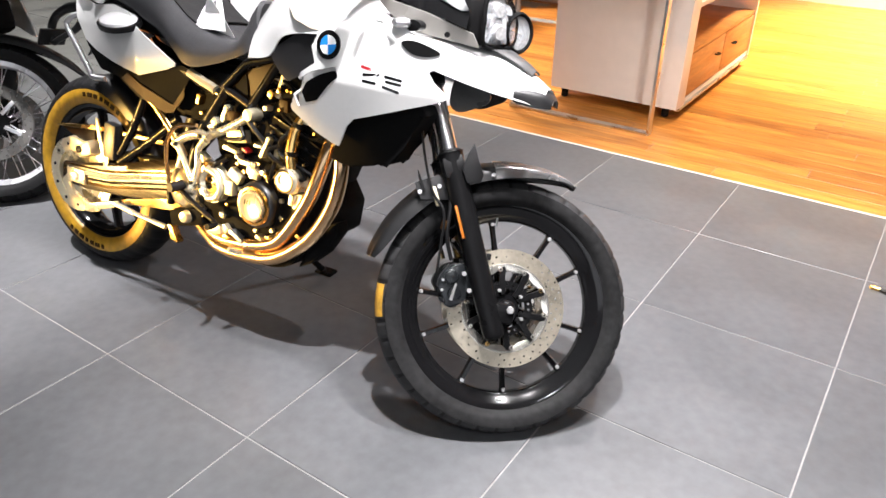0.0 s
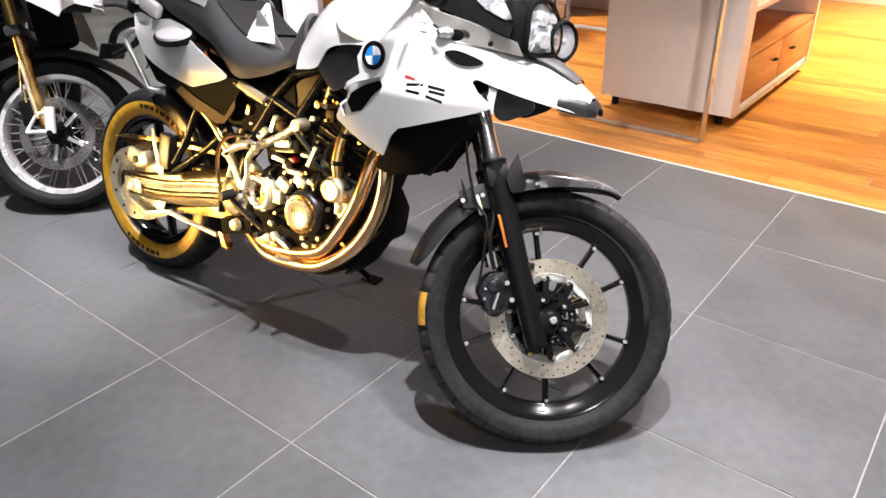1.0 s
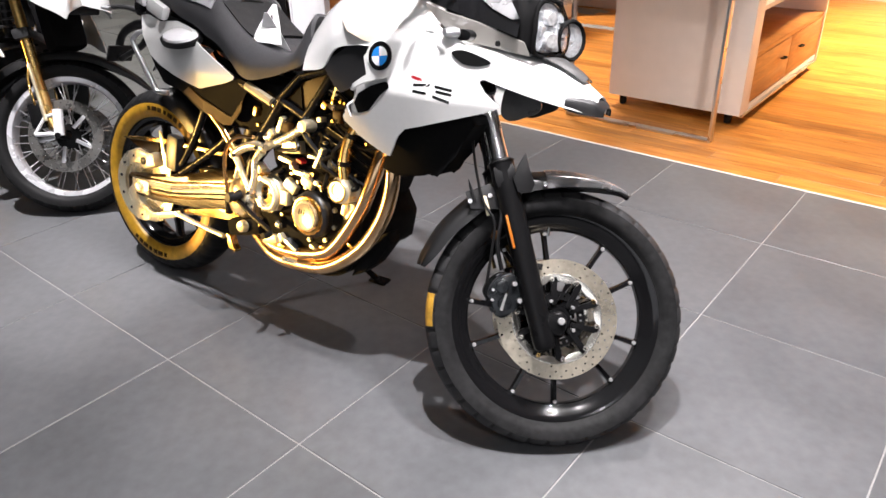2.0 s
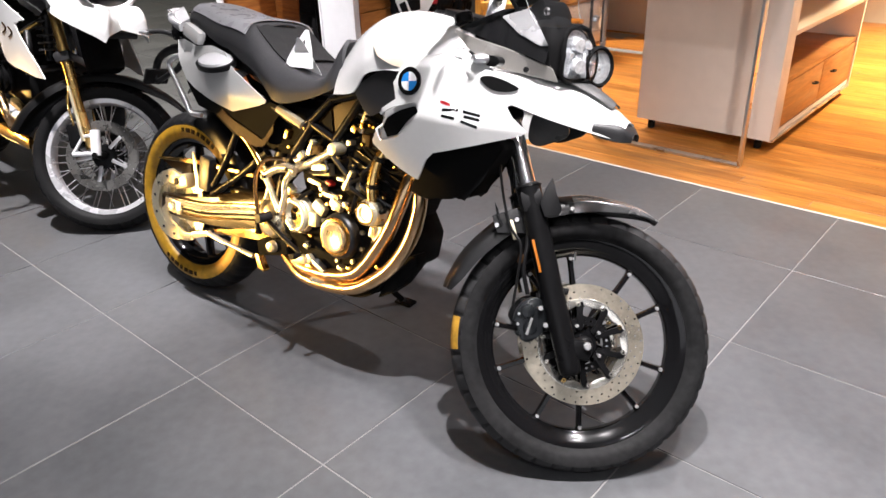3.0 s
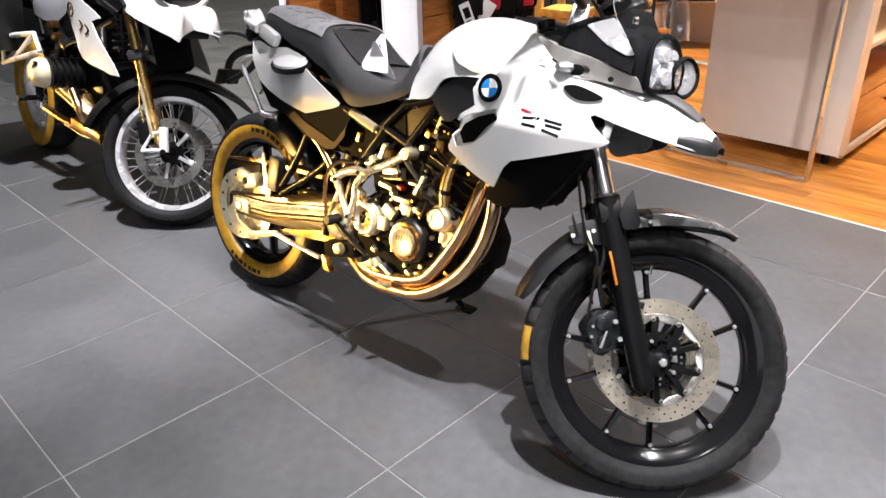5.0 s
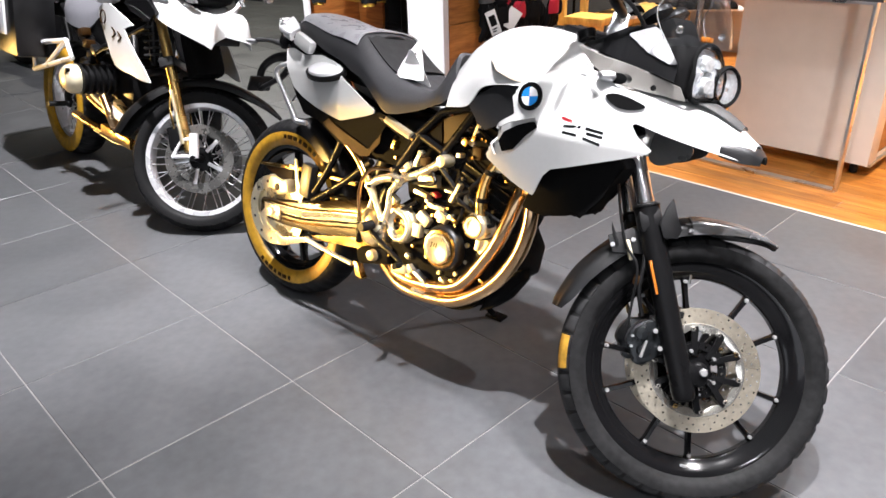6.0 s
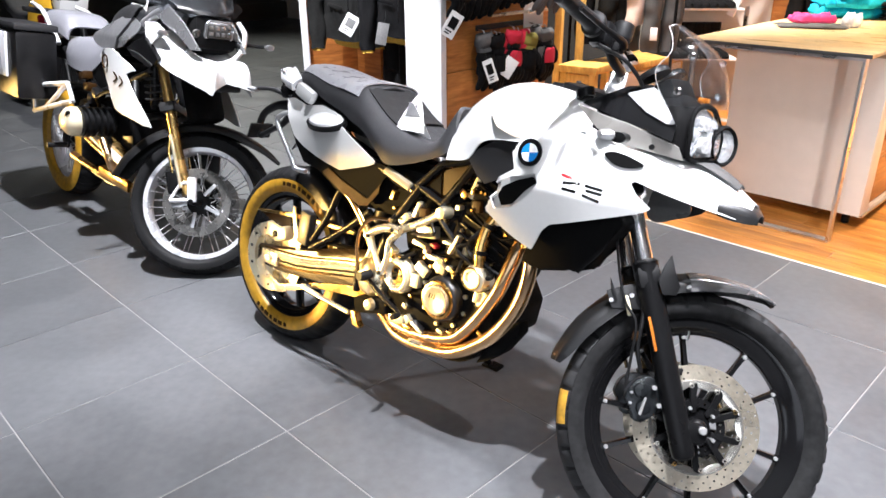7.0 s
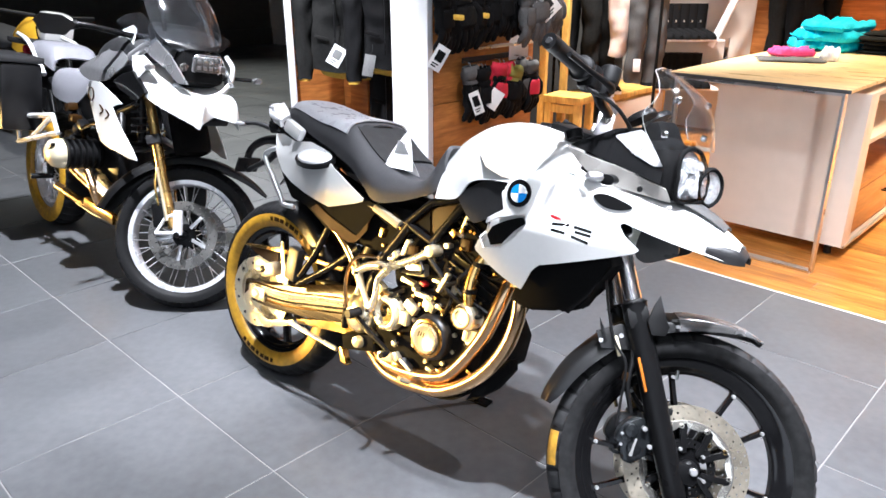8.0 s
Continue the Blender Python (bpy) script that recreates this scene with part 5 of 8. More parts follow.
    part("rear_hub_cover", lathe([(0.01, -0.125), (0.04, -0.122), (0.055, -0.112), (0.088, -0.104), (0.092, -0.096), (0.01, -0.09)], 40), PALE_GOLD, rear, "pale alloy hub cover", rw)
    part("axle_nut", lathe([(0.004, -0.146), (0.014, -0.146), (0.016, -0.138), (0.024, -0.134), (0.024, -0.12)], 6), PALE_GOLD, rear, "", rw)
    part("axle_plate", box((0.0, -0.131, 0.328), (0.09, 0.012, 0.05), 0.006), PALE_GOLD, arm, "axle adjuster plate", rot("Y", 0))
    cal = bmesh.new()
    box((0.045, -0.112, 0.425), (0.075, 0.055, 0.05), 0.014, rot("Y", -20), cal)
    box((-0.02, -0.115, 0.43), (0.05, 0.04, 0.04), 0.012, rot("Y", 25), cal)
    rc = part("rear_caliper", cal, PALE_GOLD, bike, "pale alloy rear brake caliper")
    # black disc in place of the dark inside a hole
    part("painted_caliper_hole", lathe([(0.004, -0.146), (0.012, -0.144), (0.013, -0.13)], 14, (0.03, 0, 0.424)), SATIN, rc)
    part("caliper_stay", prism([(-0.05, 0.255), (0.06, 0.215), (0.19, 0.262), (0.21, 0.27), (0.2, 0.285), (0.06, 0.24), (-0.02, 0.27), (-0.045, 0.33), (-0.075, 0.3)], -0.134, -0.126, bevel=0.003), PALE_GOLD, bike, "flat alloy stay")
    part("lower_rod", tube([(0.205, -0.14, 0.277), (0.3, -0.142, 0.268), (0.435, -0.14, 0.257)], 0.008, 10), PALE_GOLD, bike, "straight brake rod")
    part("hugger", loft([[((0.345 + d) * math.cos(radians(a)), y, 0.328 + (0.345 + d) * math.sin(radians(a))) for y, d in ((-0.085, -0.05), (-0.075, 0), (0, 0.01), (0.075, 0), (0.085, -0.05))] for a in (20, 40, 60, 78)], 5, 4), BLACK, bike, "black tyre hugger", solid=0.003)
    part("chain_guard", prism([(-0.12, 0.475), (0.08, 0.495), (0.39, 0.505), (0.395, 0.52), (0.08, 0.51), (-0.115, 0.482)], -0.112, -0.1, bevel=0.002), GOLD, bike, "slim chain guard, warm light put into its gold")
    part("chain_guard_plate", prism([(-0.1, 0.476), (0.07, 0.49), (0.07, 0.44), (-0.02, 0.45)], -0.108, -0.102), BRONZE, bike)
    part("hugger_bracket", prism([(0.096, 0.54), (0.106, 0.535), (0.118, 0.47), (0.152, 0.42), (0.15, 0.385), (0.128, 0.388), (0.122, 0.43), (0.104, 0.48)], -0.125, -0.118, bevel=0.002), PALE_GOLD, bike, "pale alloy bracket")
    part("hugger_box", box((0.165, -0.115, 0.475), (0.055, 0.035, 0.12), 0.012, rot("Y", 8)), GREY, bike, "dark plastic box")
    part("chain_upper", tube([(0.02, -0.085, 0.43), (0.25, -0.085, 0.44), (0.5, -0.085, 0.46)], 0.008, 6), SATIN, bike, "drive chain")
    part("chain_lower", tube([(0.02, -0.085, 0.24), (0.25, -0.085, 0.29), (0.5, -0.085, 0.36)], 0.008, 6), SATIN, bike, "drive chain")
    part("shock_absorber", tube([(0.36, 0, 0.42), (0.42, 0, 0.6), (0.45, 0, 0.72)], [0.028, 0.03, 0.022], 14), BLACK, bike, "black rear shock absorber")

    # frame
    for s in (-1, 1):
        def sy(pts):
            return [(x, y * -s, z) for x, y, z in pts]

        part("frame_spar", tube(sy([(1.16, -0.06, 0.88), (1.02, -0.1, 0.8), (0.9, -0.1, 0.72), (0.75, -0.1, 0.66), (0.62, -0.11, 0.6), (0.55, -0.115, 0.53), (0.53, -0.115, 0.45)]), [0.022, 0.022, 0.02, 0.02, 0.02, 0.022, 0.022], 12), SATIN, bike, "black tubular frame spar")
        for a, b, r in (((0.66, -0.132, 0.722), (0.745, -0.132, 0.803), 0.0115), ((0.745, -0.132, 0.803), (0.895, -0.132, 0.846), 0.0115), ((0.87, -0.132, 0.835), (0.765, -0.132, 0.69), 0.0125), ((0.655, -0.132, 0.728), (0.77, -0.132, 0.688), 0.011), ((0.675, -0.13, 0.728), (0.552, -0.13, 0.555), 0.0155)):
            part("frame_tube", tube(sy([a, b]), r, 12), SATIN, bike, "straight black frame tube")
        tri = [(0.676, 0.724), (0.742, 0.786), (0.85, 0.82), (0.764, 0.7)]
        part("frame_infill", prism(tri, -0.122, -0.116) if s < 0 else prism(tri, 0.116, 0.122), BRONZE, bike, "bronze plate inside the frame triangle")
        part("infill_fold", prism([(0.69, 0.726), (0.738, 0.772), (0.748, 0.712)], -0.126, -0.123) if s < 0 else prism([(0.69, 0.726), (0.738, 0.772), (0.748, 0.712)], 0.123, 0.126), MATTE, bike, "dark fold of the plate")
        part("subframe_rail", tube(sy([(0.655, -0.128, 0.705), (0.58, -0.13, 0.722), (0.512, -0.13, 0.748), (0.3, -0.12, 0.79), (0.05, -0.1, 0.86)]), 0.014, 10), SATIN, bike, "rear subframe rail")
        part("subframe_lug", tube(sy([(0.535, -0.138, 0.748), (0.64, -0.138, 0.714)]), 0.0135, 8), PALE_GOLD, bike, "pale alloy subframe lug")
        # near strut gold for the warm light on it, far one left black
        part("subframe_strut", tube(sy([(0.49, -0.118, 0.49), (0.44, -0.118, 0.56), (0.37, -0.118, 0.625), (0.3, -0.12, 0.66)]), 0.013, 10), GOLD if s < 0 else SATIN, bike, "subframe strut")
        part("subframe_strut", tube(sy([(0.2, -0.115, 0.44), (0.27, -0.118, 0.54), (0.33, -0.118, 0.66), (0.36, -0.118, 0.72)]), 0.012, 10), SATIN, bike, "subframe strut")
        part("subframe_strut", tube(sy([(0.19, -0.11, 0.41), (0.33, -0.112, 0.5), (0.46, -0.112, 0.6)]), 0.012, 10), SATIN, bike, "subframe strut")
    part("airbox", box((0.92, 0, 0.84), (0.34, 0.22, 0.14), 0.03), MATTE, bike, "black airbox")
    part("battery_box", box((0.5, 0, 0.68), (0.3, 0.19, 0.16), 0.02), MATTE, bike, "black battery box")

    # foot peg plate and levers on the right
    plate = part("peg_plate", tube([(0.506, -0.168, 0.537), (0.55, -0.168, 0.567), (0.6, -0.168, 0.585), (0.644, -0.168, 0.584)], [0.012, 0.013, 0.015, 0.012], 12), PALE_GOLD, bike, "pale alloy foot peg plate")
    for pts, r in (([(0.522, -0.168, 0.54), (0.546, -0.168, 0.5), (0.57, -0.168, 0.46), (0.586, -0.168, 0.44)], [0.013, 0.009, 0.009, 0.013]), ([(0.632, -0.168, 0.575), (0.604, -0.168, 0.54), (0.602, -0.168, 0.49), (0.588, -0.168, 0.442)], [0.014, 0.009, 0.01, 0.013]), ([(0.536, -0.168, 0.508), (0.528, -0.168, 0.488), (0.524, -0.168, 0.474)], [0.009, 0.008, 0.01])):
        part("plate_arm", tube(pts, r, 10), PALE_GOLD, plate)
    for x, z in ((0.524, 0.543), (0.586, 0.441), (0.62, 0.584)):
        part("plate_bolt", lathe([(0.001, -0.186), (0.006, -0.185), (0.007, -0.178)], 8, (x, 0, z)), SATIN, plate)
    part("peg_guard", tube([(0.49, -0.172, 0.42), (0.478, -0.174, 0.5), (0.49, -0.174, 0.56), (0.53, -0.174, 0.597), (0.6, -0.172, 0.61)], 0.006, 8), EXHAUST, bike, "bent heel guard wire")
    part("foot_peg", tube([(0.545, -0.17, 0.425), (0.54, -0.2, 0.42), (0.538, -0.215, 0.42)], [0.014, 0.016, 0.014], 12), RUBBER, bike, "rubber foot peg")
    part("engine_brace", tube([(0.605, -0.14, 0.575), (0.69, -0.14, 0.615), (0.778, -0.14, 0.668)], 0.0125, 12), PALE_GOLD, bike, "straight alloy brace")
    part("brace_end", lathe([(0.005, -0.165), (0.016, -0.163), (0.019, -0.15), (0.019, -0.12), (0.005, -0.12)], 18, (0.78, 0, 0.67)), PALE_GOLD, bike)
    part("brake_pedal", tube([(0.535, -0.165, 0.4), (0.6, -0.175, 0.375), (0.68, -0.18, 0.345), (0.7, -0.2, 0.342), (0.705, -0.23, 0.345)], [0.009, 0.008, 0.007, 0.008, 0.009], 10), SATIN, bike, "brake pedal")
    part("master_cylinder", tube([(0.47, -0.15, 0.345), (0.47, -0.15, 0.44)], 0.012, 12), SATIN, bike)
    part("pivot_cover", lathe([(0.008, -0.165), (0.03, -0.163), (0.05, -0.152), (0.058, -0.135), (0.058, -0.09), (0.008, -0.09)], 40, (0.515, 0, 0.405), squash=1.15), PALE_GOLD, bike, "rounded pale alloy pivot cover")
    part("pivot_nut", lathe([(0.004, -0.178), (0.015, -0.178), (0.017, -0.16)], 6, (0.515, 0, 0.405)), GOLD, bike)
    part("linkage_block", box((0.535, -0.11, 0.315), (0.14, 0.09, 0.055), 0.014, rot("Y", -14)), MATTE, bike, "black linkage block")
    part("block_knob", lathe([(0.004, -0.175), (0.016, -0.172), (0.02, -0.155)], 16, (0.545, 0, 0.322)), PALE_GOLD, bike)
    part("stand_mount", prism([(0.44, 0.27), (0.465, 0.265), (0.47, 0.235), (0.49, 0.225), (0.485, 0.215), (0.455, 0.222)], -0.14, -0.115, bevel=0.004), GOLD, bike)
    part("side_stand", tube([(0.6, 0.12, 0.28), (0.66, 0.22, 0.17), (0.72, 0.3, 0.078)], 0.011, 12), SATIN, bike, "black side stand")
    part("stand_foot", box((0.73, 0.31, 0.068), (0.07, 0.045, 0.012), 0.004, rot("X", 12)), SATIN, bike, "side stand foot")

    # engine
    case = bmesh.new()
    prism([(0.58, 0.36), (0.62, 0.31), (0.75, 0.285), (0.9, 0.29), (0.98, 0.34), (0.99, 0.43), (0.93, 0.52), (0.8, 0.55), (0.66, 0.54), (0.58, 0.48)], -0.13, 0.14, case, 0.02)
    engine = part("crankcase", case, MATTE, bike, "dark engine crankcase")
    part("cylinder_block", box((0.9, 0, 0.6), (0.2, 0.25, 0.19), 0.02, rot("Y", 20)), MATTE, engine, "black cylinder block")
    part("cylinder_head", box((0.955, 0, 0.72), (0.19, 0.27, 0.11), 0.025, rot("Y", 20)), MATTE, engine, "black cylinder head")
    for k in range(5):
        part("cooling_rib", box((0.88 + 0.012 * k, -0.128, 0.545 + 0.026 * k), (0.17, 0.012, 0.006), 0.002, rot("Y", 20)), SATIN, engine)
    cl = (0.813, 0, 0.42)
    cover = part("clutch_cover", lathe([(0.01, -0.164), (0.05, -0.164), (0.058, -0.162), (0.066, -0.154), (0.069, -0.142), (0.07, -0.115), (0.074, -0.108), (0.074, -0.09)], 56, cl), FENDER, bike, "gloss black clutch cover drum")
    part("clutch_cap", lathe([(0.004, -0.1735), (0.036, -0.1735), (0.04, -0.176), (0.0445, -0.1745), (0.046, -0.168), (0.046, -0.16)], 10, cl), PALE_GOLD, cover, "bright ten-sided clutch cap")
    part("clutch_rim", lathe([(0.047, -0.162), (0.049, -0.169), (0.055, -0.168), (0.058, -0.161)], 48, cl, closed=True), GOLD, cover, "ring round the cap, warm light put into its gold")
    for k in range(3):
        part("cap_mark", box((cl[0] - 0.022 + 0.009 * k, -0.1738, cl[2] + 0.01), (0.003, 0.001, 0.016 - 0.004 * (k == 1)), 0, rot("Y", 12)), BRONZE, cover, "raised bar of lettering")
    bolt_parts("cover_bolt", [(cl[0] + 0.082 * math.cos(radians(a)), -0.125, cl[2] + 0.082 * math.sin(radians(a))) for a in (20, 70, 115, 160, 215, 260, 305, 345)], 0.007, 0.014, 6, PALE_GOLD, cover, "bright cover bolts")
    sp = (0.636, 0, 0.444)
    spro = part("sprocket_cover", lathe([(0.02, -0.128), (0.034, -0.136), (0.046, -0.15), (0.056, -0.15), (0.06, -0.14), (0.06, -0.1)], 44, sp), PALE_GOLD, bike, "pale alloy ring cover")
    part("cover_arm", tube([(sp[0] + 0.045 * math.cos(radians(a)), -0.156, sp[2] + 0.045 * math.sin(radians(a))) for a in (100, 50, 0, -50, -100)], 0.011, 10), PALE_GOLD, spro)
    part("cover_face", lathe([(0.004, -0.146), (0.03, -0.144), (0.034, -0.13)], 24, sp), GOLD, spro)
    # black heads paint the dark of three holes
    bolt_parts("painted_cover_hole", [(sp[0] - 0.012, -0.144, sp[2] + 0.012), (sp[0] - 0.012, -0.144, sp[2] - 0.014), (sp[0] + 0.012, -0.144, sp[2])], 0.006, 0.004, 10, BLACK, spro)
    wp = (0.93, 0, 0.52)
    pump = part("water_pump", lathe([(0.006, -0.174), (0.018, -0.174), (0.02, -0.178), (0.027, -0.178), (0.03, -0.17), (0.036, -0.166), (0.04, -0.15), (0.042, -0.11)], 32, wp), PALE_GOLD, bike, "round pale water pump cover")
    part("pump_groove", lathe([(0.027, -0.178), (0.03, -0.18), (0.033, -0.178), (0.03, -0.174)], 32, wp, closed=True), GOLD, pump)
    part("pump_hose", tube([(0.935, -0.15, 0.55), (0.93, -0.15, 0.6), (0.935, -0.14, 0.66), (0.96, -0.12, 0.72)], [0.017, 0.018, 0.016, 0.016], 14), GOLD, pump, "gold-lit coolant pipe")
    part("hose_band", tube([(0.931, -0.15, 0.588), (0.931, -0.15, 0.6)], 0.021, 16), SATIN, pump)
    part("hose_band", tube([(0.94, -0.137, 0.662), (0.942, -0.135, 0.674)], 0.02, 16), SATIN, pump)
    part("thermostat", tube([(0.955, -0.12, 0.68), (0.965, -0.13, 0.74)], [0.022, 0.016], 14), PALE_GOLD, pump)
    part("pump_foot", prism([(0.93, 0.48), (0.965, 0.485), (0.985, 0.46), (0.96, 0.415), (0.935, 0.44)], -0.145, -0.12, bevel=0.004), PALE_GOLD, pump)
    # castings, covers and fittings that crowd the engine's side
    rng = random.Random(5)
    # gold and pale colours paint the warm light on the engine's side
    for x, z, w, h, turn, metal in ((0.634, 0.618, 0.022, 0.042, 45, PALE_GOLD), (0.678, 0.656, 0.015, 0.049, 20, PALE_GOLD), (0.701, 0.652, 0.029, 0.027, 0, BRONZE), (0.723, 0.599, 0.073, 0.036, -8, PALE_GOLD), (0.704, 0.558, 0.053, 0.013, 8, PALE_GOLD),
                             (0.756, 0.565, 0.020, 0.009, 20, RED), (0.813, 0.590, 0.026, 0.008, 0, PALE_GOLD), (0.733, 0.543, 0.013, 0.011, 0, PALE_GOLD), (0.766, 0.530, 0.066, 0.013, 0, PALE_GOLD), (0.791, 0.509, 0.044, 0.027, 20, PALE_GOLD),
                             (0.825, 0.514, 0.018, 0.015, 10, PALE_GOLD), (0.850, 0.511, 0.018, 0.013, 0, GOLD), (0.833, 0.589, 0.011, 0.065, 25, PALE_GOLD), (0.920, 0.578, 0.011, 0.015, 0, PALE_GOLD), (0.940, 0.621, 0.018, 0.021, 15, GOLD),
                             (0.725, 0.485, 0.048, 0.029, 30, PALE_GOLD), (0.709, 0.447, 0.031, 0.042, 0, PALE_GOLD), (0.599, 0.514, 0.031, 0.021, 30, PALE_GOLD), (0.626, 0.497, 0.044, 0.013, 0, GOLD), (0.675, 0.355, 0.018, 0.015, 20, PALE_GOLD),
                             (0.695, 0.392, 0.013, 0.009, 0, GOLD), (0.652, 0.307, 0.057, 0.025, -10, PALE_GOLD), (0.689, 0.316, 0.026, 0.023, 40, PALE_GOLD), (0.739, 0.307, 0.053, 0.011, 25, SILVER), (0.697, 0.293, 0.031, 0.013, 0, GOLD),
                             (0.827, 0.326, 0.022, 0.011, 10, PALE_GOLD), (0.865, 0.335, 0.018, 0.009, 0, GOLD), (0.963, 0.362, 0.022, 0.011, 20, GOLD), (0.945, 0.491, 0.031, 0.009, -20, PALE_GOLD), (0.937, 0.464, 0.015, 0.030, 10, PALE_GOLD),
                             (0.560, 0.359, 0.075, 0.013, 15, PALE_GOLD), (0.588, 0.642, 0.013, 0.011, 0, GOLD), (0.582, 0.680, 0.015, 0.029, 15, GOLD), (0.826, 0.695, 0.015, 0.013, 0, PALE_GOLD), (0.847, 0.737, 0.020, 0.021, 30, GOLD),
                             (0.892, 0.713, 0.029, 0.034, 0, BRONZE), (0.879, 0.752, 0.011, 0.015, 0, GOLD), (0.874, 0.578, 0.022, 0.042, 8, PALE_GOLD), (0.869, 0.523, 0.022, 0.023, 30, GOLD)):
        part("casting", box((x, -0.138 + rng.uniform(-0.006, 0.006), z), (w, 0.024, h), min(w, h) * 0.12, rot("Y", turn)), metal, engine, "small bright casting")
    for k in range(30):
        x, z = rng.uniform(0.6, 1.0), rng.uniform(0.32, 0.72)
        if (x - 0.813) ** 2 + (z - 0.42) ** 2 < 0.0078 or (x - 0.636) ** 2 + (z - 0.444) ** 2 < 0.005 or z < 0.3 + 0.6 * max(0, x - 0.85):
            continue
        part("fitting", box((x, rng.uniform(-0.142, -0.13), z), (rng.uniform(0.006, 0.02), rng.uniform(0.01, 0.016), rng.uniform(0.004, 0.01)), 0.001, rot("Y", rng.uniform(-60, 60))), rng.choice((GOLD, BLACK, SATIN, SATIN)), engine, "small metal fitting")
    # black box added to keep the gap behind the castings dark
    part("engine_backing", box((0.72, -0.03, 0.62), (0.24, 0.16, 0.16), 0.02, rot("Y", -14)), MATTE, engine, "black box added to back a dark gap in the engine")
    part("starter_motor", tube([(0.68, -0.09, 0.62), (0.79, -0.09, 0.665)], 0.028, 18), SATIN, engine, "black starter motor")
    bolt_parts("case_bolt", [(rng.uniform(0.6, 0.98), -0.138, rng.uniform(0.31, 0.55)) for _ in range(9)], 0.005, 0.012, 6, GOLD, engine, "bright case bolts")
    bolt_parts("head_bolt", [(rng.uniform(0.86, 1.02), -0.142, rng.uniform(0.6, 0.76)) for _ in range(5)], 0.005, 0.012, 6, GOLD, engine)
    for k in range(8):
        x0, z0 = rng.uniform(0.6, 0.95), rng.uniform(0.52, 0.7)
        part("engine_hose", tube([(x0, -0.135, z0), (x0 + rng.uniform(-0.06, 0.06), -0.155, z0 - 0.04), (x0 + rng.uniform(-0.08, 0.1), -0.14, z0 - rng.uniform(0.06, 0.12))], rng.uniform(0.004, 0.008), 8), rng.choice((BLACK, SATIN)), engine, "thin hose")
    for k, (z, sx) in enumerate(((0.79, 0.02), (0.775, 0.0), (0.7, 0.04))):
        part("wiring", tube([(0.82 + sx, -0.12, z), (0.9, -0.14, z - 0.02), (0.98, -0.13, z - 0.06), (1.04, -0.12, z - 0.03)], 0.005, 8), SATIN, engine, "black wiring")
    part("throttle_body", tube([(0.84, -0.08, 0.735), (0.92, -0.08, 0.765)], 0.03, 16), SATIN, engine)
    part("injector", tube([(0.86, -0.13, 0.73), (0.88, -0.13, 0.79)], 0.011, 10), PALE_GOLD, engine)
    part("skid_plate", loft([[(x, y, z) for y in (-0.12, -0.06, 0.0, 0.05)] for x, z in ((0.72, 0.235), (0.86, 0.24), (0.94, 0.28), (0.99, 0.37))], 5, 3), MATTE, bike, "black skid plate", solid=0.004)
    part("skid_side", prism([(0.93, 0.25), (0.975, 0.275), (1.02, 0.315), (1.065, 0.385), (1.06, 0.42), (1.02, 0.4), (0.97, 0.33)], -0.1, -0.05, bevel=0.008), MATTE, bike, "black cover below the radiator")

    # exhaust headers
    part("exhaust_header", tube([(1.06, -0.11, 0.71), (1.082, -0.135, 0.63), (1.086, -0.14, 0.55), (1.062, -0.142, 0.46), (0.998, -0.142, 0.364), (0.892, -0.14, 0.284), (0.79, -0.135, 0.256), (0.66, -0.13, 0.252), (0.55, -0.1, 0.285)], 0.0205, 20, 8), EXHAUST, bike, "heat-tinted steel exhaust header")
    part("exhaust_header", tube([(1.02, -0.05, 0.71), (1.03, -0.11, 0.64), (1.01, -0.138, 0.53), (0.98, -0.14, 0.458), (0.912, -0.14, 0.355), (0.855, -0.138, 0.312), (0.74, -0.13, 0.283), (0.63, -0.12, 0.28), (0.56, -0.09, 0.3)], 0.0205, 20, 8), EXHAUST, bike, "heat-tinted steel exhaust header")
    part("exhaust_clamp", tube([(1.078, -0.13, 0.655), (1.081, -0.134, 0.64)], 0.024, 18), PALE_GOLD, bike)
    part("exhaust_collector", tube([(0.58, -0.095, 0.28), (0.5, -0.04, 0.29), (0.35, 0.06, 0.3)], 0.03, 16), EXHAUST, bike, "exhaust collector")
    part("silencer", tube([(0.3, 0.16, 0.36), (0.1, 0.19, 0.45), (-0.2, 0.21, 0.56)], [0.04, 0.058, 0.055], 24), SILVER, bike, "silver silencer on the far side")
    part("lambda_sensor", tube([(0.76, -0.15, 0.262), (0.75, -0.19, 0.28)], 0.008, 10), PALE_GOLD, bike)
    return bike


touring = touring_bike()


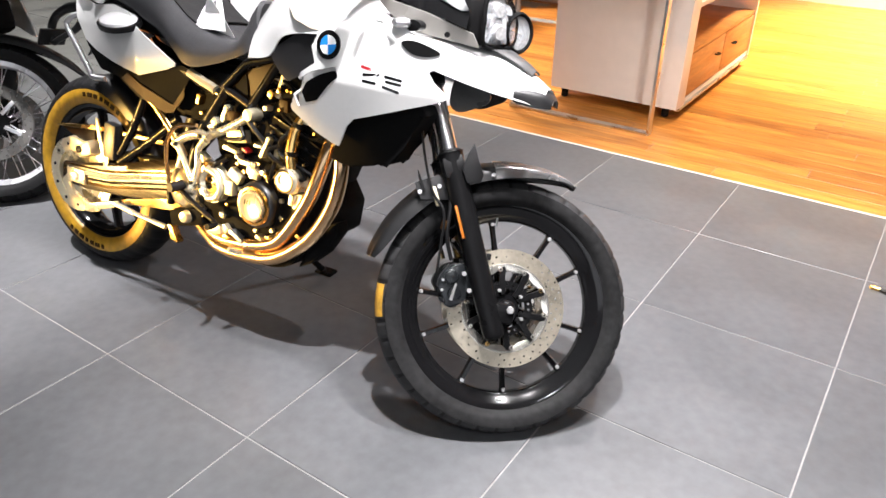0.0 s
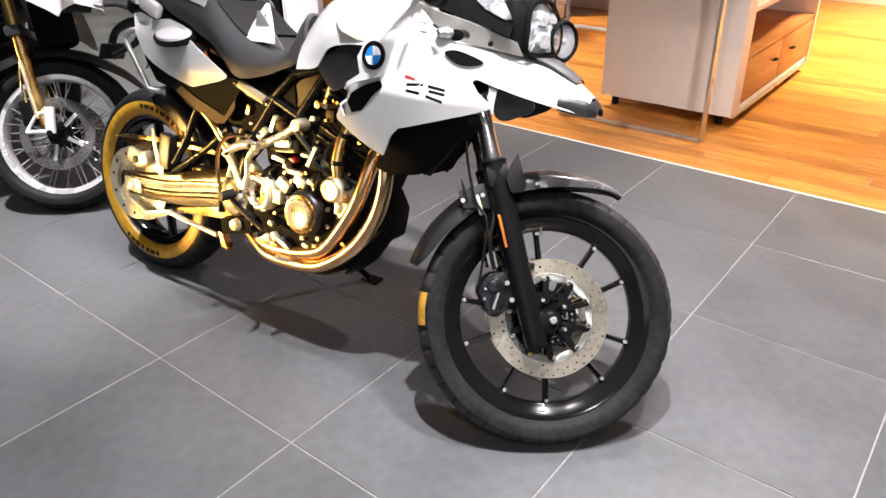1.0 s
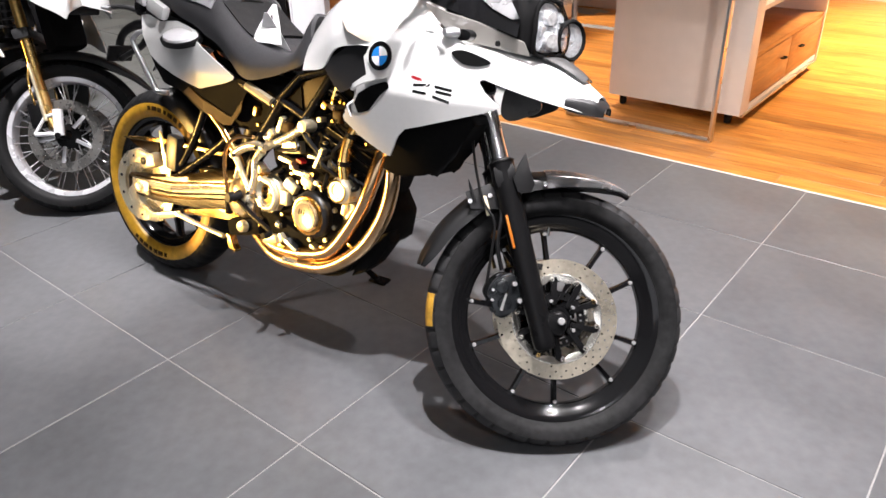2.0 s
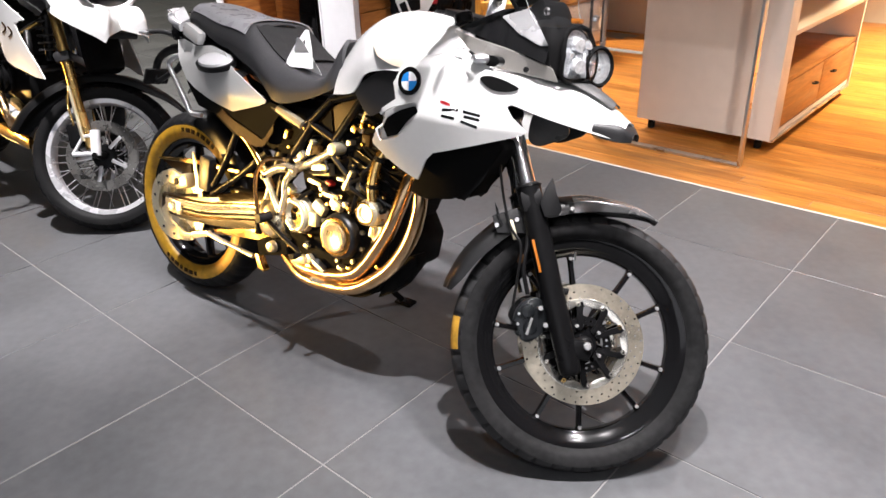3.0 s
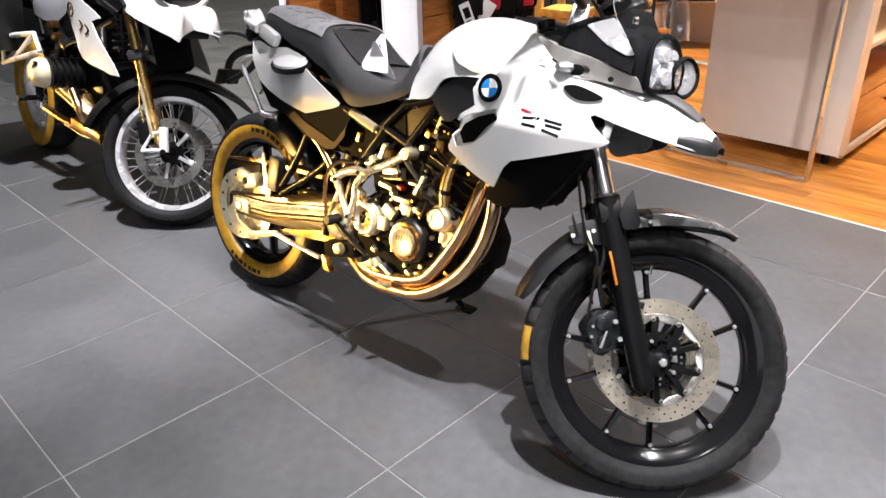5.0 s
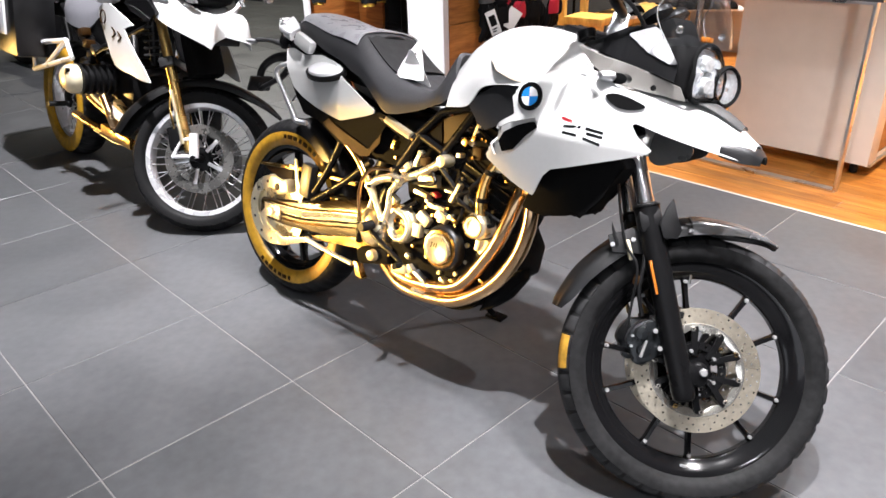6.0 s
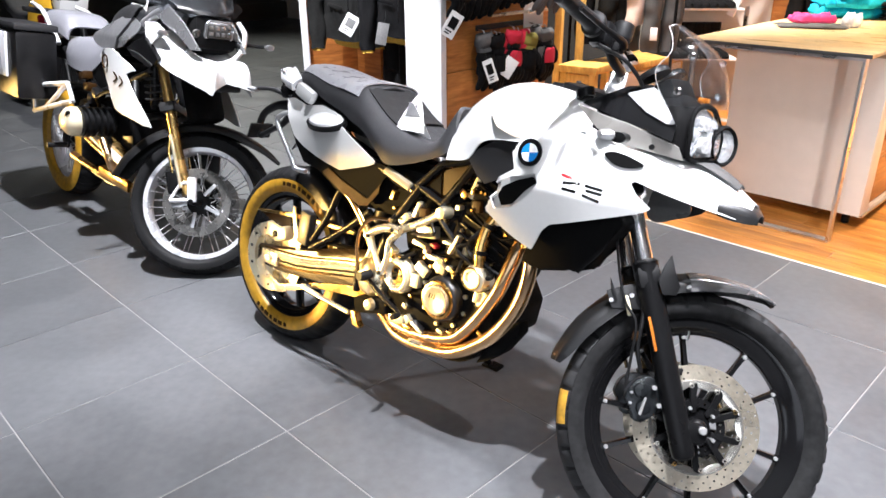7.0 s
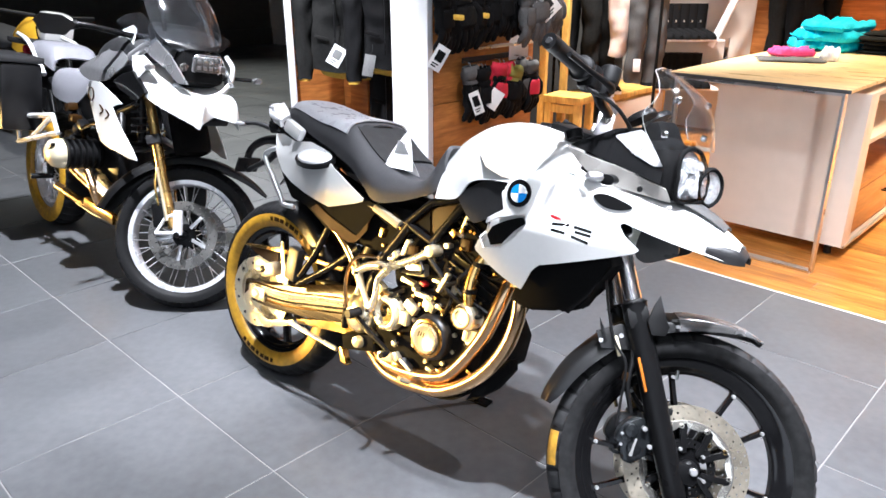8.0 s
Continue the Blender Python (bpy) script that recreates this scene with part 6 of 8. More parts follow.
# ---- the second motorcycle, with wire wheels and a white beak ----
def wire_wheel(bike, name, m, R, rb, w, label, spokes=40):
    ri = rb - 0.022
    rim = part(name, lathe([(ri, -0.42 * w), (ri + 0.006, -0.6 * w), (rb + 0.008, -0.68 * w), (rb + 0.008, -0.58 * w), (rb - 0.004, -0.4 * w), (rb - 0.004, 0.4 * w),
                            (rb + 0.008, 0.58 * w), (rb + 0.008, 0.68 * w), (ri + 0.006, 0.6 * w), (ri, 0.42 * w)], 96, closed=True), RIM_GREY, bike, label, m)
    part("tyre", tyre(R, rb, w, 5, 160, 0.008), RUBBER, rim, "black block-tread tyre", m)
    part("hub", lathe([(0.012, -0.055), (0.05, -0.05), (0.055, -0.04), (0.03, -0.02), (0.03, 0.02), (0.055, 0.04), (0.05, 0.05), (0.012, 0.055)], 32), SATIN, rim, "", m)
    for i in range(spokes):
        a = radians(360 * i / spokes)
        b = a + radians(24 if (i // 2) % 2 else -24)
        y = 0.042 if i % 2 else -0.042
        part("spoke", tube([(0.05 * math.cos(b), y, 0.05 * math.sin(b)), ((ri + 0.002) * math.cos(a), y * 0.55, (ri + 0.002) * math.sin(a))], 0.0022, 5), SILVER, rim, "", m)
    return rim


def adventure_bike():
    bike = thing("motorcycle", Matrix.Translation((-3.154, 3.93, 0)) @ pose(0, 0, 0, 0, 0, -33) @ pose(0, 0, 0, -10, 0, 0),
                 "large white adventure motorcycle with wire wheels and side cases", "motorcycle")
    fc = Vector((1.502, 0.004, 0.3))
    axis = Vector((-0.43, 0, 0.903))
    turn = Matrix.Translation(fc) @ Matrix.Rotation(radians(46), 4, axis)
    steer = turn @ Matrix.Translation(-fc)
    rw = move(-0.04, 0, 0.328)
    front = wire_wheel(bike, "front_wheel", turn, 0.325, 0.252, 0.058, "silver wire-spoked front wheel")
    for y in (-0.07, 0.07):
        d = part("brake_disc", drilled_disc(0.11, 0.153, y, 30, 2, 0.003), DISC_GREY, front, "drilled steel brake disc", turn, solid=0.005, offset=0)
        for i in range(5):
            part("disc_arm", box((0.08, y, 0), (0.07, 0.006, 0.016), 0.002), SILVER, d, "", turn @ rot("Y", 72 * i + 14))
    part("axle", lathe([(0.006, -0.12), (0.016, -0.12), (0.018, -0.11), (0.018, 0.11), (0.006, 0.11)], 20), SATIN, front, "", turn)
    rear = wire_wheel(bike, "rear_wheel", rw, 0.33, 0.222, 0.085, "silver wire-spoked rear wheel")
    # same warm light painted on the second bike's rear sidewall
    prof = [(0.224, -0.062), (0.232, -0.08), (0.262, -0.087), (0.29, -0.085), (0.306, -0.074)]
    part("sidewall", lathe(prof + [(r - 0.001, y + 0.003) for r, y in reversed(prof)], 100, closed=True), WARM_LIT_RUBBER, rear, "sidewall of the rear tyre, warm light put into its colour", rw)

    for s in (-1, 1):
        base = fc + Vector((-0.03, 0.105 * s, 0))
        # near leg and tube are gold for the warm light on them, far ones black
        leg = part("fork_leg", tube([base + axis * 0.02, base + axis * 0.16, base + axis * 0.3], [0.019, 0.021, 0.02], 16), GOLD if s < 0 else SATIN, bike, "fork leg, warm light put into its gold tone" if s < 0 else "black cast fork leg", steer)
        # thin pale tube paints the narrow highlight down the leg
        part("leg_highlight", tube([base + axis * 0.05 + Vector((-0.014, 0.021 * s, 0)), base + axis * 0.29 + Vector((-0.014, 0.021 * s, 0))], 0.008, 10), PALE_GOLD, leg, "highlight on the fork leg, added as a pale tube", steer)
        part("fork_tube", tube([base + axis * 0.28, base + axis * 0.72], 0.0225, 18), GOLD if s < 0 else SATIN, leg, "fork tube, warm light put into its gold tone" if s < 0 else "dark fork tube", steer)
        for a, b, r in (((-0.1, -0.02), (-0.02, 0.0), 0.009), ((-0.1, -0.02), (-0.075, 0.06), 0.007), ((-0.075, 0.06), (-0.025, 0.085), 0.008), ((-0.03, 0.1), (-0.005, -0.005), 0.021)):
            part("leg_foot", tube([(a[0], 0.122 * s, a[1]), (b[0], 0.12 * s, b[1])], r, 12), ENAMEL, leg, "white cast axle foot", turn)
        part("axle_nut", lathe([(0.004, 0.142 * s), (0.012, 0.142 * s), (0.014, 0.13 * s)], 8, (-0.005, 0, -0.005)), SATIN, leg, "", turn)
        part("fork_shield", prism([(-0.045, 0.0), (0.02, -0.005), (-0.05, 0.3), (-0.12, 0.33), (-0.12, 0.2)], 0.092 * s, 0.075 * s, bevel=0.004), BLACK, leg, "black fork shield", turn @ move(0.03, 0, 0.02)) if s > 0 else None
        cal = box((-0.11, 0.098 * s, 0.06), (0.06, 0.05, 0.11), 0.016, rot("Y", -22))
        part("brake_caliper", cal, SATIN, leg, "dark four-piston caliper", turn)
        part("brake_hose", tube([(-0.12, 0.12 * s, 0.1), (-0.16, 0.13 * s, 0.2), (-0.17, 0.11 * s, 0.3), (-0.2, 0.07 * s, 0.42)], 0.005, 8), GOLD, leg, "", turn)
    part("fork_bridge", box(fc + axis * 0.42 + Vector((-0.035, 0, 0)), (0.07, 0.28, 0.045), 0.014, rot("Y", -25)), GREY, bike, "dark fork bridge", steer)
    rows = []
    for a, r, hw, drop in ((176, 0.43, 0.05, 0.05), (160, 0.408, 0.07, 0.055), (138, 0.385, 0.078, 0.055), (115, 0.37, 0.078, 0.05), (95, 0.366, 0.074, 0.045), (75, 0.37, 0.066, 0.04), (55, 0.385, 0.05, 0.03), (42, 0.4, 0.03, 0.015)):
        c, q = math.cos(radians(a)), math.sin(radians(a))
        rows.append([((r - d) * c, y, (r - d) * q) for y, d in ((-hw, drop), (-hw * 0.9, drop * 0.4), (-hw * 0.5, 0.006), (0, 0))])
    part("front_mudguard", loft(rows, 5, 4, True), BLACK, bike, "black front mudguard", turn, solid=0.004)
    # telescopic strut with spring
    part("strut", tube([(1.25, -0.1, 0.69), (1.24, -0.1, 0.9)], 0.022, 14), SATIN, bike, "front strut")
    coil = [(1.24 + 0.036 * math.cos(k * 0.8) - 0.0005 * k, -0.1 + 0.036 * math.sin(k * 0.8), 0.71 + 0.0038 * k) for k in range(48)]
    part("spring", tube(coil, 0.0055, 7, 2), GREY, bike, "black coil spring")
    # black box added to keep the space behind the fork dark
    part("steering_backing", box((1.4, 0.05, 0.76), (0.1, 0.15, 0.22), 0.03, rot("Y", -24)), MATTE, bike, "black box added to fill the dark gap at the steering head")
    part("control_arm", tube([(0.95, -0.1, 0.6), (1.15, -0.09, 0.64), (1.32, -0.03, 0.68)], 0.018, 12), SATIN, bike, "")

    # beak with two prongs
    def half(sign):
        rows = [
            [(1.3, -0.166, 0.94), (1.29, -0.15, 1.0), (1.31, -0.1, 1.035), (1.33, -0.03, 1.05)],
            [(1.38, -0.158, 0.912), (1.37, -0.14, 1.0), (1.37, -0.085, 1.025), (1.38, -0.01, 1.03)],
            [(1.48, -0.145, 0.88), (1.46, -0.13, 0.965), (1.47, -0.09, 0.985), (1.48, 0.0, 0.965)],
            [(1.6, -0.115, 0.85), (1.6, -0.106, 0.92), (1.6, -0.08, 0.955), (1.6, 0.0, 0.93)],
            [(1.69, -0.1, 0.832), (1.7, -0.094, 0.89), (1.695, -0.075, 0.95), (1.66, 0.0, 0.92)],
            [(1.73, -0.092, 0.82), (1.74, -0.088, 0.868), (1.732, -0.066, 0.915), (1.685, 0.0, 0.875)],
            [(1.742, -0.09, 0.817), (1.75, -0.08, 0.84), (1.735, -0.055, 0.85), (1.69, 0.0, 0.862)],
        ]
        bm = loft(rows, 5, 5)
        return bm if sign < 0 else mirrored(bm)

    part("beak", half(-1), PAINT, bike, "white beak, right half", solid=0.005)
    part("beak", half(1), PAINT, bike, "white beak, left half", solid=-0.005)
    part("beak_underside", box((1.5, 0, 0.88), (0.36, 0.16, 0.03), 0.01, rot("Y", 14)), BLACK, bike, "")
    pan = rounded([(0.913, 0.889), (1.0, 0.925), (1.103, 0.935), (1.2, 0.91), (1.337, 0.864), (1.252, 0.841), (1.35, 0.742), (1.454, 0.641), (1.3, 0.655), (1.137, 0.675), (1.06, 0.75), (0.978, 0.832)], 2)
    for s in (-1, 1):
        def mk(outline, fun, step):
            bm = panel(outline, fun, step)
            return bm if s < 0 else mirrored(bm)

        sp = part("side_panel", mk(pan, lambda x, z: -0.205 - 0.03 * math.sin((x - 0.88) * 5), 0.01), PAINT, bike, "white pointed radiator side panel", solid=0.006 * -s)
        part("round_mark", lathe([(0.026, -0.003), (0.03, -0.004), (0.032, 0.0), (0.026, 0.001)], 28, closed=True), BRONZE, sp, "round bronze outline badge", Matrix.Translation((1.02, 0.232 * s, 0.872)) @ (Matrix.Identity(4) if s < 0 else rot("Z", 180)))
        for k in range(2):
            part("lettering_bar", tube([(1.13 + 0.06 * k, 0.238 * s, 0.835 - 0.012 * k), (1.165 + 0.06 * k, 0.239 * s, 0.815 - 0.012 * k), (1.13 + 0.06 * k, 0.238 * s, 0.795 - 0.012 * k)], 0.004, 6), BRONZE, sp, "bronze bar of lettering")
        part("air_inlet", mk([(1.14, 0.945), (1.22, 0.985), (1.31, 1.005), (1.42, 0.925), (1.35, 0.88), (1.2, 0.915)], lambda x, z: -0.178 + 0.05 * (x - 1.1), 0.012), GLOSS, bike, "black air inlet", solid=0.02)
        part("strut_plate", mk([(1.323, 1.113), (1.42, 1.153), (1.539, 1.088), (1.661, 0.987), (1.594, 0.984), (1.503, 1.035), (1.388, 1.076)], lambda x, z: -0.13 + 0.1 * (x - 1.4), 0.01), TIP_GREY, bike, "silver-grey plate beside the cockpit", solid=0.008)
        part("tank_cover", mk([(0.985, 1.125), (1.01, 1.168), (1.1, 1.195), (1.14, 1.18), (1.155, 1.085), (1.1, 1.08)], lambda x, z: -0.1 + 0.3 * max(0, z - 1.12), 0.01), PAINT, bike, "white cover before the tank", solid=0.005 * -s)
        part("hand_guard", panel([(0, 0), (0.06, 0.03), (0.14, 0.03), (0.17, 0.0), (0.14, -0.05), (0.05, -0.05)], lambda x, z: -0.1 * (x - 0.08) ** 2 * 10, 0.012), BLACK, bike, "black hand guard", Matrix.Translation((1.2, 0.36 * s, 1.17)) @ rot("Z", -90), solid=0.004)
        case = part("side_case", box((0.17, 0.33 * s, 0.78), (0.5, 0.2, 0.34), 0.03), BLACK, bike, "black aluminium-faced side case")
        part("case_plate", box((0.16, 0.438 * s, 0.82), (0.3, 0.014, 0.22), 0.006), SILVER_PAINT, case, "silver case plate")
        part("case_lid", box((0.17, 0.33 * s, 0.965), (0.51, 0.21, 0.035), 0.014), GREY, case, "grey case lid")
        part("grab_rail", tube([(0.16, 0.14 * s, 0.88), (0.08, 0.14 * s, 0.94), (-0.12, 0.13 * s, 1.04), (-0.3, 0.12 * s, 1.07)], 0.014, 10), PAINT, bike, "pale grab rail")
        cyl = part("cylinder", lathe([(0.03, -0.31)] + [q for k in range(7) for q in ((0.062, -0.3 + 0.028 * k), (0.084, -0.297 + 0.028 * k), (0.084, -0.287 + 0.028 * k), (0.062, -0.284 + 0.028 * k))] + [(0.03, -0.1)], 28, squash=0.85), SATIN, bike, "black finned boxer cylinder", Matrix.Translation((0.86, 0, 0.57)) @ (Matrix.Identity(4) if s < 0 else rot("Z", 180)))
        part("cylinder_cover", lathe([(0.01, -0.365), (0.05, -0.36), (0.074, -0.34), (0.082, -0.315), (0.082, -0.285)], 24, squash=0.85), ALLOY, cyl, "pale alloy valve cover", Matrix.Translation((0.84, 0, 0.57)) @ (Matrix.Identity(4) if s < 0 else rot("Z", 180)))
        part("cover_rib", box((0.85, 0.352 * s, 0.575), (0.01, 0.02, 0.13), 0.004, rot("Y", 40)), SATIN, cyl)
        peg = part("peg_frame", tube([(0.25, 0.3 * s, 0.667), (0.74, 0.3 * s, 0.735)], 0.013, 8), SILVER_PAINT, bike, "silver triangular peg frame")
        for a, b, w in (((0.74, 0.735), (0.44, 0.58), 0.012), ((0.8, 0.66), (0.25, 0.535), 0.013), ((0.25, 0.667), (0.27, 0.54), 0.012), ((0.74, 0.735), (0.8, 0.66), 0.011)):
            part("frame_bar", tube([(a[0], 0.3 * s, a[1]), (b[0], 0.3 * s, b[1])], w, 8), SILVER_PAINT, peg)
        part("foot_peg", tube([(0.42, 0.2 * s, 0.38), (0.42, 0.3 * s, 0.38)], 0.014, 10), RUBBER, bike, "")
        part("frame_tube", tube([(1.2, 0.1 * s, 0.85), (0.9, 0.14 * s, 0.74), (0.6, 0.14 * s, 0.7), (0.2, 0.12 * s, 0.86)], 0.018, 10), SATIN, bike, "dark frame tube")
        part("fuel_tank_side", mk(rounded([(0.735, 0.955), (0.8, 1.0), (0.91, 1.05), (1.03, 1.085), (1.2, 1.04), (1.1, 0.96), (1.0, 0.93), (0.85, 0.92)], 3), lambda x, z: -0.175 + 0.5 * max(0, z - 0.98), 0.012), SILVER, bike, "silver-grey tank side", solid=0.005 * -s)
        part("cockpit_strut", tube([(1.2, 0.13 * s, 1.06), (1.36, 0.12 * s, 1.12), (1.5, 0.09 * s, 1.1)], 0.02, 10), SILVER, bike, "grey cockpit strut")
        part("spark_lead", tube([(0.86, 0.2 * s, 0.64), (0.9, 0.22 * s, 0.7), (0.95, 0.15 * s, 0.74)], 0.008, 8), GOLD, bike)
        part("intake_tube", tube([(0.76, 0.15 * s, 0.68), (0.7, 0.17 * s, 0.72), (0.6, 0.14 * s, 0.74)], 0.026, 12), SATIN, bike, "black intake tube")
    rows = [[(x, -w, ze), (x, -w * 0.85, ze + (z - ze) * 0.7), (x, -w * 0.4, z - 0.004), (x, 0, z)] for x, z, w, ze in ((0.72, 1.05, 0.1, 0.97), (0.85, 1.12, 0.13, 0.98), (1.0, 1.155, 0.14, 1.0), (1.12, 1.15, 0.13, 1.02), (1.2, 1.11, 0.1, 1.03))]
    part("tank_top", loft(rows, 5, 5, True), GREY, bike, "grey tank top", solid=0.005)
    part("handlebar", tube([(0.98, 0.42, 1.13), (1.05, 0.3, 1.17), (1.12, 0.12, 1.15), (1.13, 0, 1.14), (1.12, -0.12, 1.15), (1.05, -0.3, 1.17), (0.98, -0.42, 1.13)], 0.013, 12), SATIN, bike, "black handlebar")
    for s in (-1, 1):
        part("grip", tube([(1.05, 0.3 * s, 1.17), (0.98, 0.42 * s, 1.13)], 0.019, 12), RUBBER, bike, "rubber grip")
    rows = [[(x, -w, ze), (x, -w, ze + (z - ze) * 0.5), (x, -w * 0.75, z - 0.008), (x, 0, z)] for x, z, w, ze in ((0.2, 0.91, 0.11, 0.8), (0.3, 0.93, 0.14, 0.79), (0.45, 0.94, 0.15, 0.775), (0.6, 0.95, 0.14, 0.78), (0.72, 0.97, 0.12, 0.86), (0.76, 1.0, 0.1, 0.92))]
    part("rider_seat", loft(rows, 5, 5, True), VINYL_GREY, bike, "grey vinyl rider seat", solid=0.01)
    rows = [[(x, -w, ze), (x, -w * 0.95, ze + (z - ze) * 0.5), (x, -w * 0.7, z - 0.006), (x, 0, z)] for x, z, w, ze in ((-0.2, 1.04, 0.08, 0.99), (-0.1, 1.05, 0.12, 0.98), (0.05, 1.05, 0.135, 0.96), (0.18, 1.035, 0.13, 0.93), (0.24, 0.98, 0.12, 0.91))]
    part("pillion_seat", loft(rows, 5, 5, True), VINYL_GREY, bike, "grey vinyl pillion seat", solid=0.01)
    part("seat_base", box((0.25, 0, 0.85), (0.9, 0.18, 0.12), 0.02), BLACK, bike, "")
    part("rear_carrier", box((-0.32, 0, 1.03), (0.32, 0.26, 0.03), 0.012), GREY, bike, "grey luggage carrier")
    part("tail_lamp", box((-0.42, 0, 0.98), (0.05, 0.12, 0.05), 0.015), CLOTH_RED, bike, "red tail lamp")
    part("engine_block", box((0.85, 0, 0.52), (0.42, 0.26, 0.3), 0.04), SATIN, bike, "dark engine block")
    part("gearbox", box((0.5, 0, 0.5), (0.36, 0.22, 0.24), 0.04), SATIN, bike, "dark gearbox")
    part("airbox", box((0.75, 0, 0.78), (0.5, 0.26, 0.2), 0.04), BLACK, bike, "black airbox")
    part("sump_guard", loft([[(x, y, z) for y in (-0.13, -0.05, 0.05, 0.13)] for x, z in ((0.55, 0.26), (0.85, 0.25), (1.05, 0.3), (1.16, 0.4))], 4, 3), SILVER, bike, "silver sump guard", solid=0.004)
    part("exhaust_header", tube([(0.95, -0.22, 0.5), (1.03, -0.22, 0.42), (1.0, -0.18, 0.33), (0.85, -0.16, 0.3), (0.6, -0.15, 0.3), (0.4, -0.16, 0.32)], 0.021, 14), EXHAUST, bike, "heat-tinted exhaust header")
    part("exhaust_header", tube([(0.69, -0.19, 0.46), (0.88, -0.19, 0.425), (1.14, -0.185, 0.37)], 0.018, 12), EXHAUST, bike, "silver lower crash tube")
    part("crash_bar", tube([(0.76, -0.2, 0.49), (0.95, -0.2, 0.45), (1.16, -0.2, 0.415)], 0.02, 14), SILVER_PAINT, bike, "pale crash bar beside the engine")
    part("crash_bar", tube([(0.92, -0.2, 0.45), (0.98, -0.19, 0.36), (1.05, -0.17, 0.32)], 0.014, 12), SILVER_PAINT, bike, "pale crash bar stay")
    part("skid_rail", box((1.02, -0.19, 0.325), (0.34, 0.03, 0.05), 0.01, rot("Y", 3)), GOLD, bike, "gold-toned skid rail")
    part("header_cover", box((1.02, -0.16, 0.44), (0.16, 0.04, 0.05), 0.012, rot("Y", 20)), GOLD, bike, "gold-toned header cover")
    part("engine_cover", lathe([(0.02, -0.25), (0.07, -0.24), (0.1, -0.2), (0.105, -0.12)], 28, (0.72, 0, 0.56), squash=0.85), GLOSS, bike, "gloss black front engine cover")
    for dx, dz in ((0.0, 0.0), (0.05, -0.05), (-0.05, 0.05), (0.1, -0.02)):
        part("throttle_part", box((0.72 + dx, -0.19, 0.72 + dz), (0.06, 0.05, 0.04), 0.012, rot("Y", 300 * dx)), SATIN if dx > 0 else BRONZE, bike, "")
    part("swing_arm", tube([(0.45, 0.11, 0.42), (0.2, 0.12, 0.38), (0.0, 0.12, 0.33)], [0.05, 0.045, 0.06], 16), SATIN, bike, "black shaft swing arm")
    lamp_box = part("headlamp", box((1.52, 0.01, 1.045), (0.13, 0.19, 0.15), 0.04, rot("Y", -14)), MATTE, bike, "black headlamp with a clear oval lens")

    def oval(w, h, r):
        return [(1.592 + 0.2 * (0.055 * math.sin(a)), 0.015 + w * max(-1, min(1, 1.35 * math.cos(a))), 1.068 + h * max(-1, min(1, 1.25 * math.sin(a)))) for a in (2 * math.pi * k / 20 for k in range(21))]

    part("lens_frame", tube(oval(0.06, 0.036, 0), 0.006, 8), SILVER, lamp_box, "silver frame of the oval lens")
    part("reflector_bowl", box((1.588, 0.015, 1.068), (0.012, 0.11, 0.062), 0.008, rot("Y", -14)), DISC_GREY, lamp_box, "grey reflector")
    for z in (1.055, 1.08):
        for y in (-0.025, 0.002, 0.029, 0.055):
            part("lamp_cell", box((1.6, y, z), (0.008, 0.018, 0.016), 0.003, rot("Y", -14)), SILVER, lamp_box)
    part("lens", box((1.604, 0.015, 1.068), (0.006, 0.112, 0.064), 0.003, rot("Y", -14)), LENS, lamp_box, "clear lens")
    for y in (-0.075, 0.1):
        part("side_lamp", lathe([(0.003, -0.01), (0.016, -0.008), (0.02, 0.0), (0.018, 0.01)], 16), DISC_GREY, lamp_box, "small round lamp", Matrix.Translation((1.572, y, 1.05)) @ rot("Z", 90))
    part("lamp_guard", tube([(1.53, -0.1, 0.975), (1.58, -0.03, 0.935), (1.61, 0.05, 0.945), (1.61, 0.11, 0.99), (1.595, 0.135, 1.06), (1.56, 0.12, 1.11)], 0.011, 10), SILVER_PAINT, bike, "silver lamp guard")
    rows = [[(x - 0.1 * c * c, hw * c, z) for c in (-1, -0.7, -0.35, 0)] for x, z, hw in ((1.58, 1.11, 0.12), (1.56, 1.17, 0.15), (1.5, 1.26, 0.16), (1.42, 1.35, 0.15), (1.34, 1.43, 0.12))]
    scr = part("windscreen", loft(rows, 5, 5, True), HAZY, bike, "clear tall wind screen", solid=0.003)
    scr.visible_shadow = False
    for s in (-1, 1):
        wing = panel([(1.1, 1.2), (1.2, 1.235), (1.33, 1.25), (1.47, 1.17), (1.4, 1.13), (1.25, 1.16)], lambda x, z: -0.16 + 0.25 * (x - 1.1) ** 2, 0.015)
        part("wind_deflector", wing if s < 0 else mirrored(wing), HAZY, scr, "clear side deflector", solid=0.003)
        flank = panel([(1.249, 1.067), (1.357, 1.076), (1.474, 1.039), (1.402, 1.014), (1.345, 0.98), (1.295, 1.006)], lambda x, z: -0.162 + 0.3 * max(0, z - 1.02), 0.01)
        part("tank_flank", flank if s < 0 else mirrored(flank), PAINT, bike, "white flank above the air inlet", solid=0.005)
    part("screen_frame", tube([(1.45, -0.1, 1.1), (1.43, -0.1, 1.22), (1.36, -0.09, 1.32)], 0.01, 8), SATIN, bike)
    part("screen_frame", tube([(1.45, 0.1, 1.1), (1.43, 0.1, 1.22), (1.36, 0.09, 1.32)], 0.01, 8), SATIN, bike)
